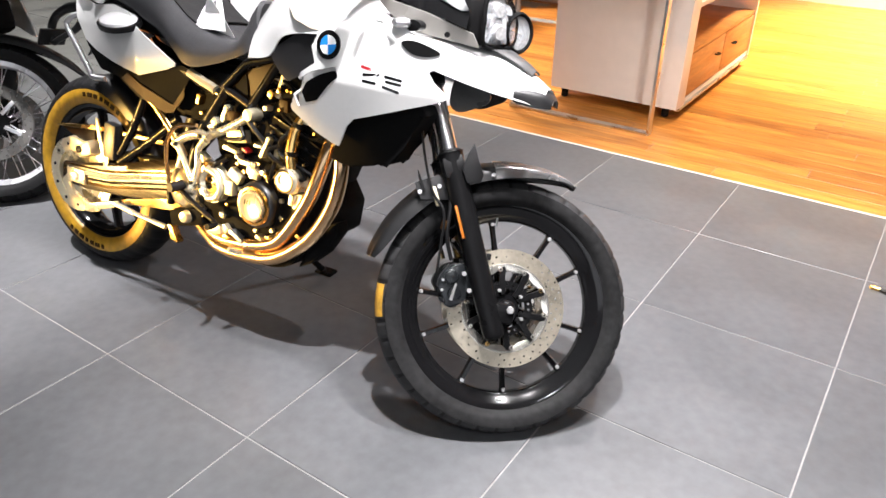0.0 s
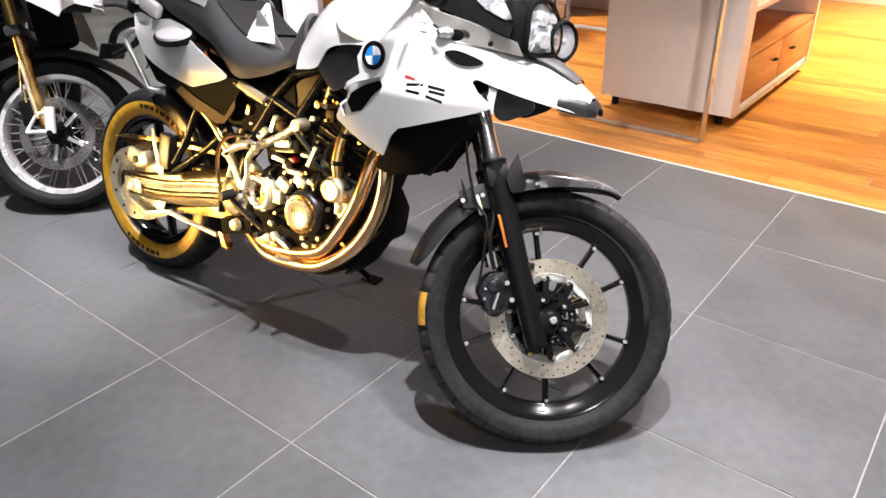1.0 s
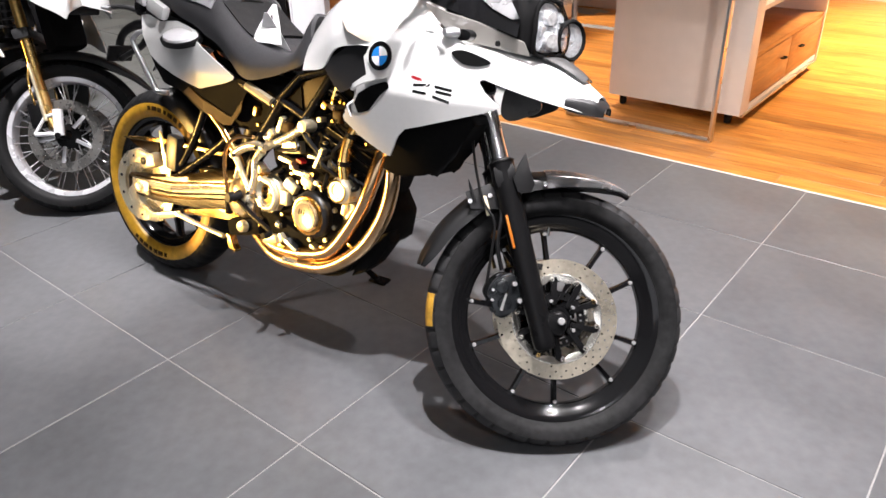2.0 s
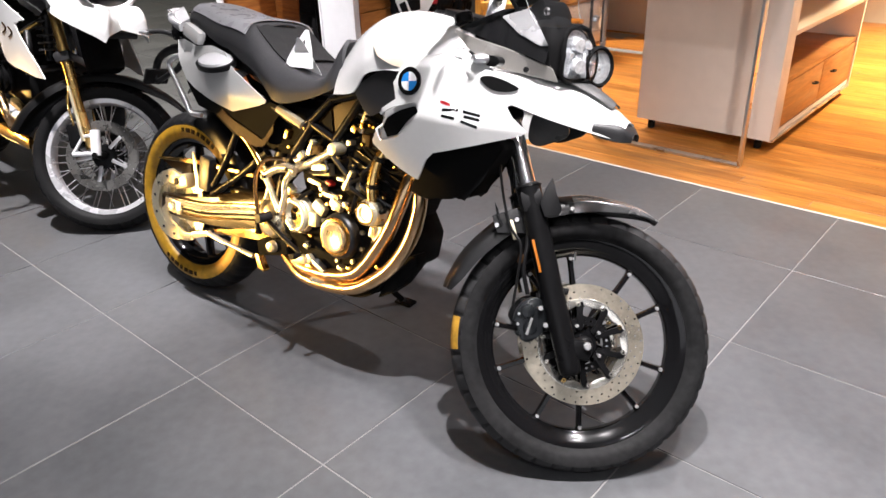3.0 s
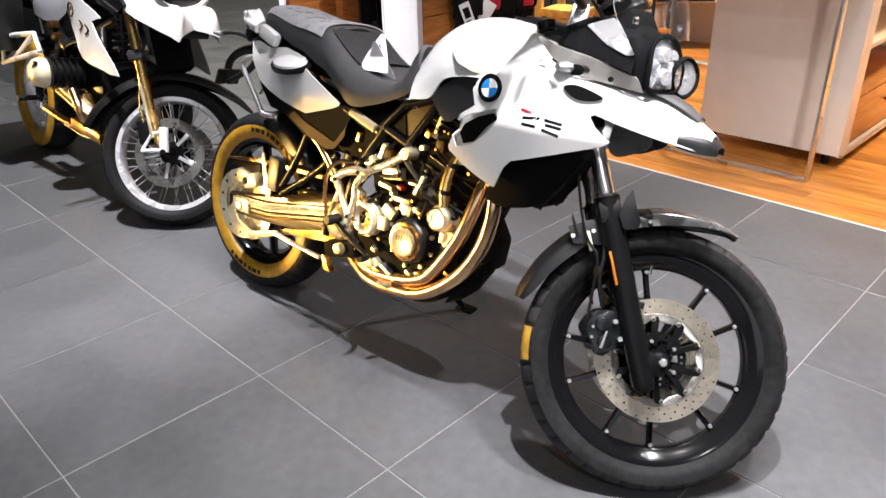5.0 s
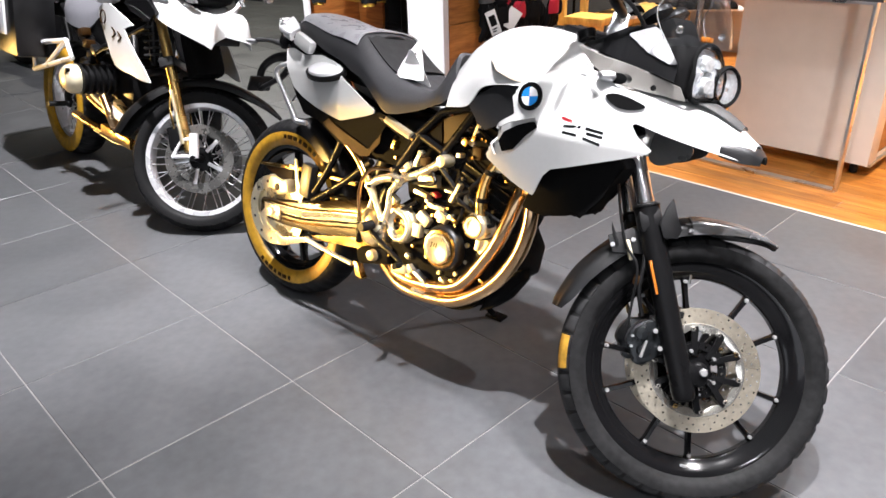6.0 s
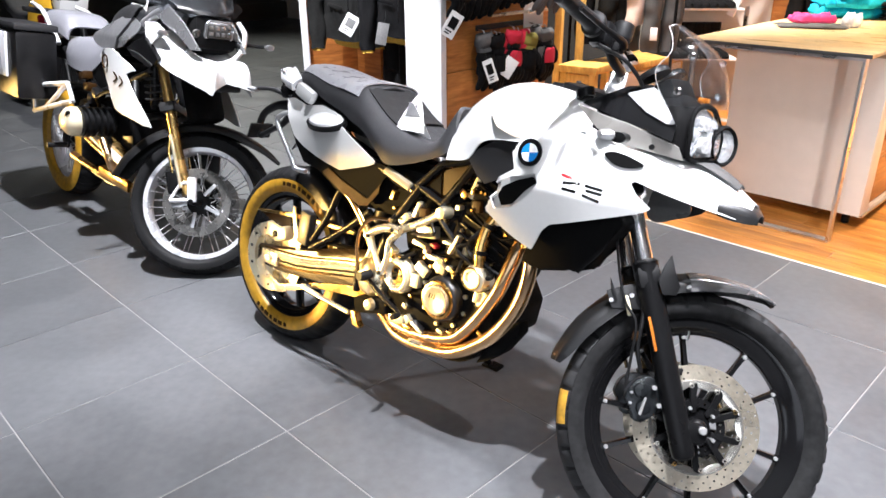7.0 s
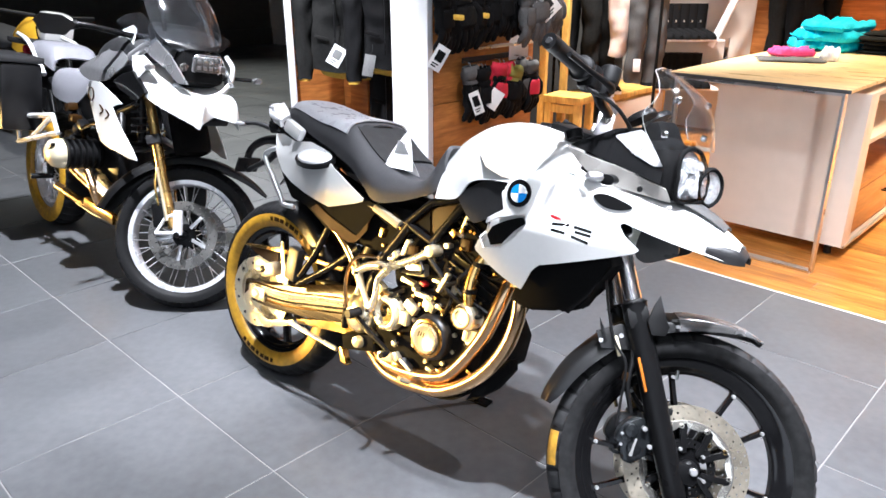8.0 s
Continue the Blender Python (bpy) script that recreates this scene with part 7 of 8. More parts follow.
    part("screen_base", loft([[(x - 0.06 * c * c, hw * c, z) for c in (-1, -0.6, 0)] for x, z, hw in ((1.585, 1.125, 0.1), (1.56, 1.145, 0.125), (1.5, 1.175, 0.135), (1.45, 1.2, 0.12))], 4, 4, True), BLACK, bike, "dark plastic base of the screen", solid=0.006)
    part("dashboard", box((1.34, 0, 1.16), (0.06, 0.22, 0.12), 0.02, rot("Y", -30)), BLACK, bike, "black instrument panel")
    part("turn_signal", lathe([(0.004, -0.02), (0.018, -0.016), (0.02, 0.0), (0.014, 0.012), (0.004, 0.014)], 16, squash=0.7), SILVER, bike, "clear turn signal", Matrix.Translation((1.62, 0.24, 1.02)) @ rot("Z", 90))
    part("signal_arm", tube([(1.58, 0.1, 1.02), (1.61, 0.22, 1.02)], 0.008, 8), BLACK, bike)
    part("turn_signal", lathe([(0.004, -0.02), (0.018, -0.016), (0.02, 0.0), (0.014, 0.012), (0.004, 0.014)], 16, squash=0.7), SILVER, bike, "clear turn signal", Matrix.Translation((1.56, -0.22, 1.04)) @ rot("Z", 90))
    part("side_stand", tube([(0.55, 0.12, 0.3), (0.62, 0.24, 0.16), (0.68, 0.33, 0.07)], 0.013, 10), SATIN, bike, "black side stand")
    part("stand_foot", box((0.69, 0.34, 0.066), (0.07, 0.05, 0.012), 0.004, rot("X", 10)), SATIN, bike)
    part("radiator_hose", tube([(1.15, -0.15, 0.8), (1.2, -0.17, 0.72), (1.16, -0.16, 0.62)], 0.016, 10), BLACK, bike)
    return bike


adventure = adventure_bike()


# ---- a third motorcycle, of which little shows ----
def yellow_bike():
    bike = thing("motorcycle", Matrix.Translation((-5.48, 6.24, 0)) @ pose(0, 0, 0, 0, 0, -33) @ pose(0, 0, 0, -9, 0, 0), "yellow motorcycle with black seat parked behind the white ones", "motorcycle")
    for x, name in ((0, "rear_wheel"), (1.5, "front_wheel")):
        m = move(x, 0, 0.32)
        rim = part(name, lathe([(0.2, -0.03), (0.24, -0.04), (0.25, 0), (0.24, 0.04), (0.2, 0.03)], 64, closed=True), GLOSS, bike, "black wheel", m)
        part("tyre", tyre(0.32, 0.24, 0.065), RUBBER, rim, "black tyre", m)
        for i in range(6):
            part("spoke", box((0.12, 0, 0), (0.2, 0.03, 0.02), 0.005), GLOSS, rim, "", m @ rot("Y", 60 * i))
        part("hub", lathe([(0.01, -0.06), (0.045, -0.05), (0.045, 0.05), (0.01, 0.06)], 24), GLOSS, rim, "", m)
    rows = [[(x, -w, ze), (x, -w * 0.9, ze + (z - ze) * 0.6), (x, -w * 0.5, z - 0.01), (x, 0, z)] for x, z, w, ze in ((0.62, 0.86, 0.1, 0.78), (0.75, 0.98, 0.15, 0.78), (0.95, 1.05, 0.17, 0.76), (1.12, 1.02, 0.16, 0.78), (1.25, 0.94, 0.12, 0.82))]
    part("tank", loft(rows, 5, 5, True), YELLOW, bike, "yellow fuel tank", solid=0.005)
    rows = [[(x, -w, ze), (x, -w * 0.9, z - 0.01), (x, 0, z)] for x, z, w, ze in ((-0.15, 0.95, 0.08, 0.88), (0.1, 0.92, 0.13, 0.84), (0.4, 0.84, 0.14, 0.76), (0.62, 0.84, 0.11, 0.77))]
    part("seat", loft(rows, 5, 5, True), VINYL, bike, "black seat", solid=0.01)
    part("fairing", box((1.3, 0, 0.98), (0.2, 0.24, 0.24), 0.07, rot("Y", 20)), PAINT, bike, "white front fairing")
    part("engine", box((0.75, 0, 0.5), (0.5, 0.3, 0.4), 0.06), SATIN, bike, "dark engine")
    part("frame", tube([(1.2, 0, 0.9), (0.6, 0, 0.75), (0.1, 0, 0.85)], 0.03, 10), SATIN, bike, "dark frame")
    for s in (-1, 1):
        part("fork_leg", tube([(1.5, 0.09 * s, 0.32), (1.2, 0.09 * s, 0.98)], 0.025, 12), SATIN, bike, "black fork leg")
        part("grip", tube([(1.15, 0.1 * s, 1.06), (1.08, 0.38 * s, 1.08)], 0.016, 10), RUBBER, bike, "black bar end")
    part("swing_arm", box((0.25, 0.09, 0.36), (0.55, 0.04, 0.06), 0.01), SATIN, bike, "black swing arm")
    part("exhaust", tube([(0.9, -0.15, 0.3), (0.5, -0.17, 0.28), (0.0, -0.2, 0.42)], [0.025, 0.03, 0.05], 14), SILVER, bike, "silver exhaust")
    part("side_stand", tube([(0.6, 0.1, 0.3), (0.65, 0.28, 0.05)], 0.012, 8), SATIN, bike, "side stand")
    return bike


yellow_bike()


# ---- the clothing shop: table ----
def steel_loop(u0, u1, v, z1, w=0.014, d=0.045):
    bm = bmesh.new()
    h = z1
    box(((u0 + u1) / 2, v, w / 2), (u1 - u0, d, w), 0.002, None, bm)
    box(((u0 + u1) / 2, v, h - w / 2), (u1 - u0, d, w), 0.002, None, bm)
    box((u0 + w / 2, v, h / 2), (w, d, h - 2 * w), 0.002, None, bm)
    box((u1 - w / 2, v, h / 2), (w, d, h - 2 * w), 0.002, None, bm)
    return bm


table = thing("display_table", SHOP, "sales table with pale maple top, steel loop legs and cream cabinet", "table")
part("leg_loop", steel_loop(-0.8, 0.04, 2.745, 0.893), STEEL, table, "flat steel loop leg")
part("leg_loop", steel_loop(-0.8, 0.04, 4.62, 0.893), STEEL, table, "flat steel loop leg")
part("tabletop", box((-0.385, 3.685, 0.903), (0.9, 1.94, 0.018), 0.003), TOP_WOOD, table, "pale maple table top")
# dark band paints the thin shadow along the table's front edge
part("top_edge_shade", box((-0.385, 2.712, 0.9025), (0.9, 0.005, 0.0165), 0.001), SHROUD, table, "front edge band, shade put into its dark colour")
part("apron", box((-0.385, 3.75, 0.883), (0.7, 1.5, 0.02), 0.003), STEEL, table, "steel apron under the top")
cab = part("cabinet", box((-0.3, 3.02, 0.465), (0.76, 0.03, 0.79), 0.003), LAMINATE, table, "cream laminate end panel")
part("side_panel", box((0.055, 3.085, 0.465), (0.05, 0.1, 0.79), 0.003), LAMINATE, cab, "cream side stile")
part("cabinet_bottom", box((-0.3, 3.75, 0.085), (0.74, 1.4, 0.03), 0.003), LAMINATE, cab, "cream bottom board")
part("cabinet_shelf", box((-0.3, 3.75, 0.36), (0.74, 1.4, 0.026), 0.003), DRAWER_WOOD, cab, "wooden shelf")
part("cabinet_shelf", box((-0.3, 3.75, 0.6), (0.74, 1.4, 0.026), 0.003), LAMINATE, cab, "cream shelf")
part("cabinet_top", box((-0.3, 3.75, 0.845), (0.74, 1.4, 0.026), 0.003), LAMINATE, cab, "cream top board")
part("cabinet_back", box((-0.3, 3.75, 0.465), (0.02, 1.4, 0.74), 0.003), DRAWER_WOOD, cab, "wooden divider")
part("cabinet_end", box((-0.3, 4.46, 0.465), (0.76, 0.03, 0.79), 0.003), LAMINATE, cab, "cream end panel")
for k in range(2):
    d = part("drawer", box((0.062, 3.465 + 0.655 * k, 0.226), (0.022, 0.645, 0.235), 0.003), DRAWER_WOOD, cab, "orange wood drawer front")
    part("handle", tube([(0.074, 3.62 + 0.345 * k, 0.25), (0.094, 3.62 + 0.345 * k, 0.25), (0.096, 3.66 + 0.345 * k, 0.25), (0.074, 3.66 + 0.345 * k, 0.25)], 0.005, 8, 3), SATIN, d, "dark bow handle")
# pale strip paints the lit bottom edge of the cabinet
part("lit_base_edge", box((0.07, 3.75, 0.062), (0.03, 1.42, 0.012), 0.002), STEEL, table, "pale strip added for the light on the cabinet's bottom edge")
for u, v in ((-0.62, 3.08), (0.0, 3.08), (-0.62, 4.4), (0.0, 4.4)):
    part("foot", lathe([(0.01, -0.035), (0.02, -0.03), (0.022, 0.035), (0.01, 0.035)], 16), SATIN, table, "black cabinet foot", move(u, v, 0.036) @ rot("X", 90))


def folded(name, u, v, z, w, d, h, material, label, turn=0.0, layers=3, seed=1):
    """A stack of folded cloth with sagging, uneven edges."""
    t = thing(name, shop(u, v, z, turn), label, "clothing", "clothes on the table")
    r = random.Random(seed)
    for k in range(layers):
        bm = bmesh.new()
        n = 22
        zs = h * k / layers
        th = h / layers
        grid = {}
        for side in (0, 1):
            for i in range(n + 1):
                for j in range(n + 1):
                    x, y = (i / n - 0.5), (j / n - 0.5)
                    edge = 1 - max(abs(x), abs(y)) * 2
                    soft = min(1, edge * 5)
                    wob = noise.noise(Vector((x * 3 + seed, y * 3 + k, seed))) * 0.8 + noise.noise(Vector((x * 9 + seed, y * 7, k + 0.5))) * 0.7 + noise.noise(Vector((x * 19, y * 17 + seed, k))) * 0.4
                    zz = zs + (th * (0.5 + 0.5 * math.sqrt(max(0, soft))) * (1 + 0.5 * wob) if side else th * 0.5 * (1 - math.sqrt(max(0, soft))) * 0.8)
                    grid[(side, i, j)] = bm.verts.new((x * w * (1 + 0.12 * wob) + r.uniform(-0.002, 0.002), y * d * (1 + 0.1 * wob), max(0.001, zz)))
        for side in (0, 1):
            for i in range(n):
                for j in range(n):
                    q = [grid[(side, i, j)], grid[(side, i + 1, j)], grid[(side, i + 1, j + 1)], grid[(side, i, j + 1)]]
                    bm.faces.new(q if side else q[::-1])
        ring = [(i, 0) for i in range(n)] + [(n, j) for j in range(n)] + [(i, n) for i in range(n, 0, -1)] + [(0, j) for j in range(n, 0, -1)]
        for a, b in zip(ring, ring[1:] + ring[:1]):
            bm.faces.new((grid[(0, *a)], grid[(0, *b)], grid[(1, *b)], grid[(1, *a)]))
        part("fold", bm, material, t, "", move(r.uniform(-0.03, 0.03), r.uniform(-0.03, 0.03), 0) @ rot("Z", r.uniform(-16, 16)), sharp=80)
    return t


folded("folded_shirt", -0.66, 4.3, 0.913, 0.24, 0.3, 0.12, CLOTH_TEAL, "turquoise shirt loosely piled on the maple table top", 24, 2, 4)
folded("folded_shirt", -0.52, 4.33, 0.913, 0.27, 0.34, 0.19, CLOTH_TEAL, "turquoise shirts heaped on the maple table top", -18, 3, 9)
folded("folded_trousers", -0.2, 4.4, 0.913, 0.3, 0.3, 0.13, CLOTH, "dark charcoal folded garments on the maple table top", 5, 5, 6)
folded("cap", -0.6, 3.83, 0.913, 0.24, 0.14, 0.045, CLOTH_PINK, "raspberry red folded cap on the maple table top", 40, 1, 3)
folded("cap", -0.55, 3.6, 0.913, 0.36, 0.17, 0.016, CLOTH_MID, "flat grey cap lying on the maple table top", 20, 1, 7)
folded("cap", -0.4, 3.78, 0.913, 0.1, 0.14, 0.06, PAPER, "small white folded cloth on the maple table top", 10, 1, 8)

# ---- display wall ----
wall = thing("display_wall", SHOP, "free-standing shop wall with white pillar end and wood-panelled face", "wall", "", "structure")
part("core", box((-1.9, 2.295, 1.6), (0.24, 0.89, 3.2), 0.004), LAMINATE, wall, "pale wall core")
part("pillar_face", box((-1.92, 1.838, 1.6), (0.205, 0.016, 3.2), 0.003), PILLAR_WHITE, wall, "pale grey pillar face")
part("corner_strip", box((-1.784, 1.845, 1.6), (0.06, 0.04, 3.2), 0.003), PILLAR_WHITE, wall, "white corner strip")
part("corner_strip", box((-2.03, 1.845, 1.6), (0.012, 0.04, 3.2), 0.002), PILLAR_WHITE, wall, "white corner strip")
for i, (z0, z1) in enumerate(((0.02, 0.36), (0.363, 0.725), (0.728, 1.1), (1.103, 1.48), (1.483, 1.9), (1.903, 2.5))):
    for v0, v1 in ((1.87, 2.3), (2.303, 2.735)):
        part("panel", box((-1.766, (v0 + v1) / 2, (z0 + z1) / 2), (0.022, v1 - v0, z1 - z0), 0.002), PANEL_WOOD, wall, "brown wood panel")
part("hook_rail", box((-1.748, 2.38, 0.945), (0.014, 0.58, 0.03), 0.003), GREY, wall, "grey hook rail")
part("hook_rail", box((-1.735, 2.44, 1.005), (0.03, 0.5, 0.016), 0.003), STEEL, wall, "steel hook rail")
part("hook_rail", box((-1.748, 2.3, 1.42), (0.014, 0.8, 0.03), 0.003), GREY, wall, "grey hook rail")

bay = thing("wardrobe_bay", SHOP, "open wardrobe bay with brown wood back and white end board", "wardrobe")
part("end_board", box((-3.2, 2.2, 1.45), (0.03, 0.48, 2.9), 0.003), PANEL_WOOD, bay, "brown wood end board")
part("front_strip", box((-3.172, 1.945, 1.45), (0.05, 0.024, 2.9), 0.003), PILLAR_WHITE, bay, "white front edge of the end board")
for i, (u0, u1) in enumerate(((-3.18, -2.98), (-2.98, -2.8), (-2.8, -2.62), (-2.62, -2.34), (-2.34, -2.03))):
    part("panel", box(((u0 + u1) / 2, 2.4 - 0.05 * (i % 2), 0.6), (u1 - u0 - 0.003, 0.03 + 0.1 * (i % 2), 1.2), 0.003), PANEL_WOOD, bay, "brown wood panel")
part("panel", box((-2.605, 2.44, 1.95), (1.15, 0.03, 1.5), 0.003), PANEL_WOOD, bay, "brown wood back panel")
part("plinth", box((-2.605, 2.2, 0.06), (1.15, 0.45, 0.12), 0.004), PANEL_WOOD, bay, "wooden plinth")
part("rail", tube([(-3.18, 2.12, 1.62), (-2.03, 2.12, 1.62)], 0.014, 12), STEEL, bay, "steel clothes rail")


def crumple(bm, amount, scale, seed):
    """Push the cloth about by noise at two sizes, for folds."""
    bm.normal_update()
    for v in bm.verts:
        p = Vector((v.co.x * scale, v.co.y * scale, v.co.z * scale * 0.55 + seed * 3.1))
        v.co += v.normal * amount * (noise.noise(p) + 0.5 * noise.noise(p * 2.3))
    return bm


def jacket(u, v, z, turn, material, label, length=0.66, lining=None, seed=1, width=0.14, sleeve=0.72):
    """A hanging jacket: shoulders, lined body, collar, sleeves, pocket and zip, with folds."""
    t = thing("jacket", shop(u, v, z, turn), label, "jacket", "jackets on the rail")

    def ring(x0, y0, z0, rx, ry, n=24, dip=0.0):
        out = []
        for k in range(n + 1):
            a = 2 * math.pi * k / n
            f = 1 + 0.14 * noise.noise(Vector((math.cos(a) * 1.6 + seed, math.sin(a) * 1.6, z0 * 3)))
            out.append((x0 + rx * f * math.cos(a), y0 + ry * f * math.sin(a), z0 + dip * math.sin(2 * a + seed)))
        return out

    rows = [ring(0, 0, 0.0, 0.07, 0.05), ring(0, 0, -0.05, width * 0.95, 0.06), ring(0, 0, -0.18, width * 1.05, 0.085), ring(0, 0.01, -0.36, width * 0.98, 0.095), ring(0, 0, -length + 0.1, width * 1.1, 0.1), ring(0, 0, -length, width * 1.16, 0.1, dip=0.016)]
    part("body", crumple(loft(rows, 10, 1), 0.028, 11, seed), material, t, "", solid=0.004, sharp=80)
    part("collar", loft([ring(0, 0, 0.0, 0.075, 0.055), ring(0, 0, 0.05, 0.065, 0.05)], 3, 1), material, t, "", solid=0.006, sharp=80)
    part("zip", tube([(0.012, -0.075, -0.1), (0.016, -0.118, -0.3), (0.012, -0.122, -length + 0.08)], 0.0035, 6), SATIN, t, "black front zip")
    part("pocket_flap", box((-width * 0.5, -0.11, -length + 0.2), (0.09, 0.012, 0.022), 0.005, rot("Y", 18)), material, t, "slanted pocket flap")
    for s in (-1, 1):
        wide = width + 0.045
        pts = [(s * width * 0.8, 0, -0.05), (s * (wide - 0.01), -0.02, -0.2), (s * wide, -0.035, -0.42), (s * (wide + 0.01), -0.055, -sleeve)]
        part("sleeve", crumple(tube(pts, [0.066, 0.062, 0.056, 0.046], 18, 9), 0.02, 17, seed + s), material, t, "", sharp=80)
        if lining:
            part("cuff_lining", tube([(pts[-1][0], pts[-1][1], -sleeve + 0.01), (pts[-1][0], pts[-1][1] - 0.003, -sleeve - 0.016)], [0.036, 0.034], 14), lining, t, "mustard cuff lining")
    part("hanger", tube([(0, 0, 0.0), (0, 0, 0.07), (0.012, 0, 0.1), (0, 0, 0.118), (-0.012, 0, 0.105)], 0.004, 7, 5), STEEL, t, "steel hanger hook")
    if lining:
        part("lining", crumple(loft([ring(0.02, 0.015, -length + 0.05, width * 0.98, 0.08), ring(0.045, 0.01, -length - 0.045, width * 0.92, 0.078, dip=0.014)], 4, 1), 0.02, 14, seed), lining, t, "mustard lining below the hem", solid=0.004, sharp=80)
    return t


jacket(-2.76, 1.99, 1.48, 50, CLOTH, "charcoal textile jacket with mustard lining on the rail", 0.66, CLOTH_YELLOW, 1, 0.135, 0.71)
jacket(-2.4, 2.07, 1.48, 54, CLOTH_BLACK, "black motorcycle jacket hanging close to the pillar", 0.62, CLOTH_YELLOW, 7, 0.12, 0.7)
jacket(-2.56, 2.22, 1.48, 50, CLOTH_BLACK, "long black motorcycle coat at the end of the rail", 1.05, None, 9, 0.085, 0.7)


def trousers(u, v, z, turn, material, label, length=0.95, group="trousers on the rail", seed=1):
    t = thing("trousers", shop(u, v, z, turn), label, "trousers", group)
    part("waist", tube([(-0.16, 0, 0), (0, 0.0, 0.0), (0.16, 0, 0)], [0.03, 0.04, 0.03], 14), material, t, "", sharp=80)
    for s in (-1, 1):
        part("leg", crumple(tube([(s * 0.08, 0, 0.01), (s * 0.085, 0.01, -0.3), (s * 0.08, -0.01, -0.6), (s * 0.085, 0, -length)], [0.085, 0.08, 0.068, 0.062], 18, 12), 0.02, 12, s + u), material, t, "", sharp=80)
    part("clip", box((0, 0, 0.055), (0.2, 0.02, 0.03), 0.006), SATIN, t, "black clip hanger")
    part("hook", tube([(0, 0, 0.06), (0, 0, 0.12), (0.012, 0, 0.15), (0, 0, 0.165)], 0.004, 7), STEEL, t, "")
    return t


# hang tags on the jackets and gloves
def tag(m, w, h, label, ink=None, card=None):
    t = thing("hang_tag", m, label, "price tag", "hang tags")
    part("card", box((0, 0, -h / 2), (w, 0.002, h), 0.0004), card or PAPER, t, "")
    if ink:
        part("print", box((0, -0.0022, -h * 0.42), (w * 0.6, 0.001, h * 0.44), 0), ink, t, "dark printed block")
        part("print_line", box((-w * 0.06, -0.0022, -h * 0.76), (w * 0.5, 0.001, h * 0.05), 0), ink, t)
        part("print_line", box((-w * 0.12, -0.0022, -h * 0.86), (w * 0.38, 0.001, h * 0.05), 0), ink, t)
    part("cord", tube([(0, 0, 0), (0.004, 0, 0.03), (0, 0, 0.06)], 0.0012, 5), GREY, t, "")
    return t


def shop_m(u, v, z, turn=0, lean=0):
    return shop(u, v, z, turn) @ rot("Y", lean)


tag(shop_m(-2.52, 1.86, 0.98, 52, 32), 0.085, 0.12, "white printed hang tag tilted on a charcoal jacket", CLOTH_GREY)
tag(shop_m(-2.3, 1.9, 0.95, 52, 12), 0.065, 0.125, "grey hang tag on a black jacket", None, CLOTH_GREY)


# ---- gloves on the wood panels ----
def glove(u, v, z, lean, material, cuff, pad, label, size=1.0, turn=90, seed=1):
    """A padded riding glove hung by its cuff, fingers down and curled."""
    t = thing("glove", shop(u, v, z, turn) @ rot("Y", lean), label, "glove", "gloves on the wall")
    s = size

    def band(x, y0, y1, zz):
        return [(x * s * math.cos(a), ((y1 + y0) / 2 - (y1 - y0) / 2 * math.sin(a)) * s, zz * s) for a in (2 * math.pi * k / 16 for k in range(17))]

    rows = [band(0.046, -0.03, 0.014, -0.055), band(0.042, -0.034, 0.016, -0.075), band(0.05, -0.042, 0.018, -0.105), band(0.056, -0.046, 0.018, -0.14), band(0.054, -0.044, 0.014, -0.165), band(0.034, -0.034, 0.004, -0.178)]
    part("palm", crumple(loft(rows, 4, 1), 0.008 * s, 40, seed), material, t, "", sharp=80)
    part("cuff", crumple(loft([band(0.05, -0.024, 0.012, 0.0), band(0.058, -0.036, 0.016, -0.02), band(0.054, -0.036, 0.018, -0.045), band(0.044, -0.03, 0.016, -0.062)], 4, 1), 0.008 * s, 34, seed + 2), cuff, t, "soft flared cuff", solid=0.003, sharp=80)
    r = random.Random(seed)
    for k in range(4):
        x = (-0.041 + 0.0272 * k) * s
        curl = r.uniform(0.004, 0.02) * s
        reach = (-0.212 - 0.016 * (k in (1, 2)) - r.uniform(0, 0.01)) * s
        part("finger", tube([(x * 0.96, -0.018 * s, -0.15 * s), (x * 1.05, -0.024 * s, -0.185 * s), (x * 1.05, -0.016 * s + curl, reach), (x * 1.04, -0.01 * s + curl * 1.4, reach - 0.012 * s)], [0.0165 * s, 0.0165 * s, 0.014 * s, 0.006 * s], 10, 4), material, t, "")
    part("thumb", tube([(0.044 * s, -0.016 * s, -0.085 * s), (0.068 * s, -0.026 * s, -0.115 * s), (0.066 * s, -0.03 * s, -0.152 * s), (0.06 * s, -0.03 * s, -0.164 * s)], [0.018 * s, 0.018 * s, 0.014 * s, 0.006 * s], 10, 4), material, t, "")
    part("strap", loft([band(0.046, -0.038, 0.02, -0.058), band(0.046, -0.039, 0.02, -0.074)], 3, 1), cuff if pad is material else SATIN, t, "wrist strap", solid=0.003)
    part("back_pad", loft([[(x * s, (y - 0.004) * s, zz * s) for x, y in ((-w, -0.03), (-w * 0.5, -0.044), (0, -0.05), (w * 0.5, -0.044), (w, -0.03))] for w, zz in ((0.03, -0.086), (0.044, -0.1), (0.05, -0.13), (0.046, -0.152))], 4, 3), pad, t, "padded back of the hand", solid=0.004, sharp=80)
    part("hook", tube([(0, 0.03, 0.02), (0, -0.005, 0.015), (0, -0.012, 0.0)], 0.003, 6), STEEL, t, "steel hook")
    return t


r = random.Random(8)
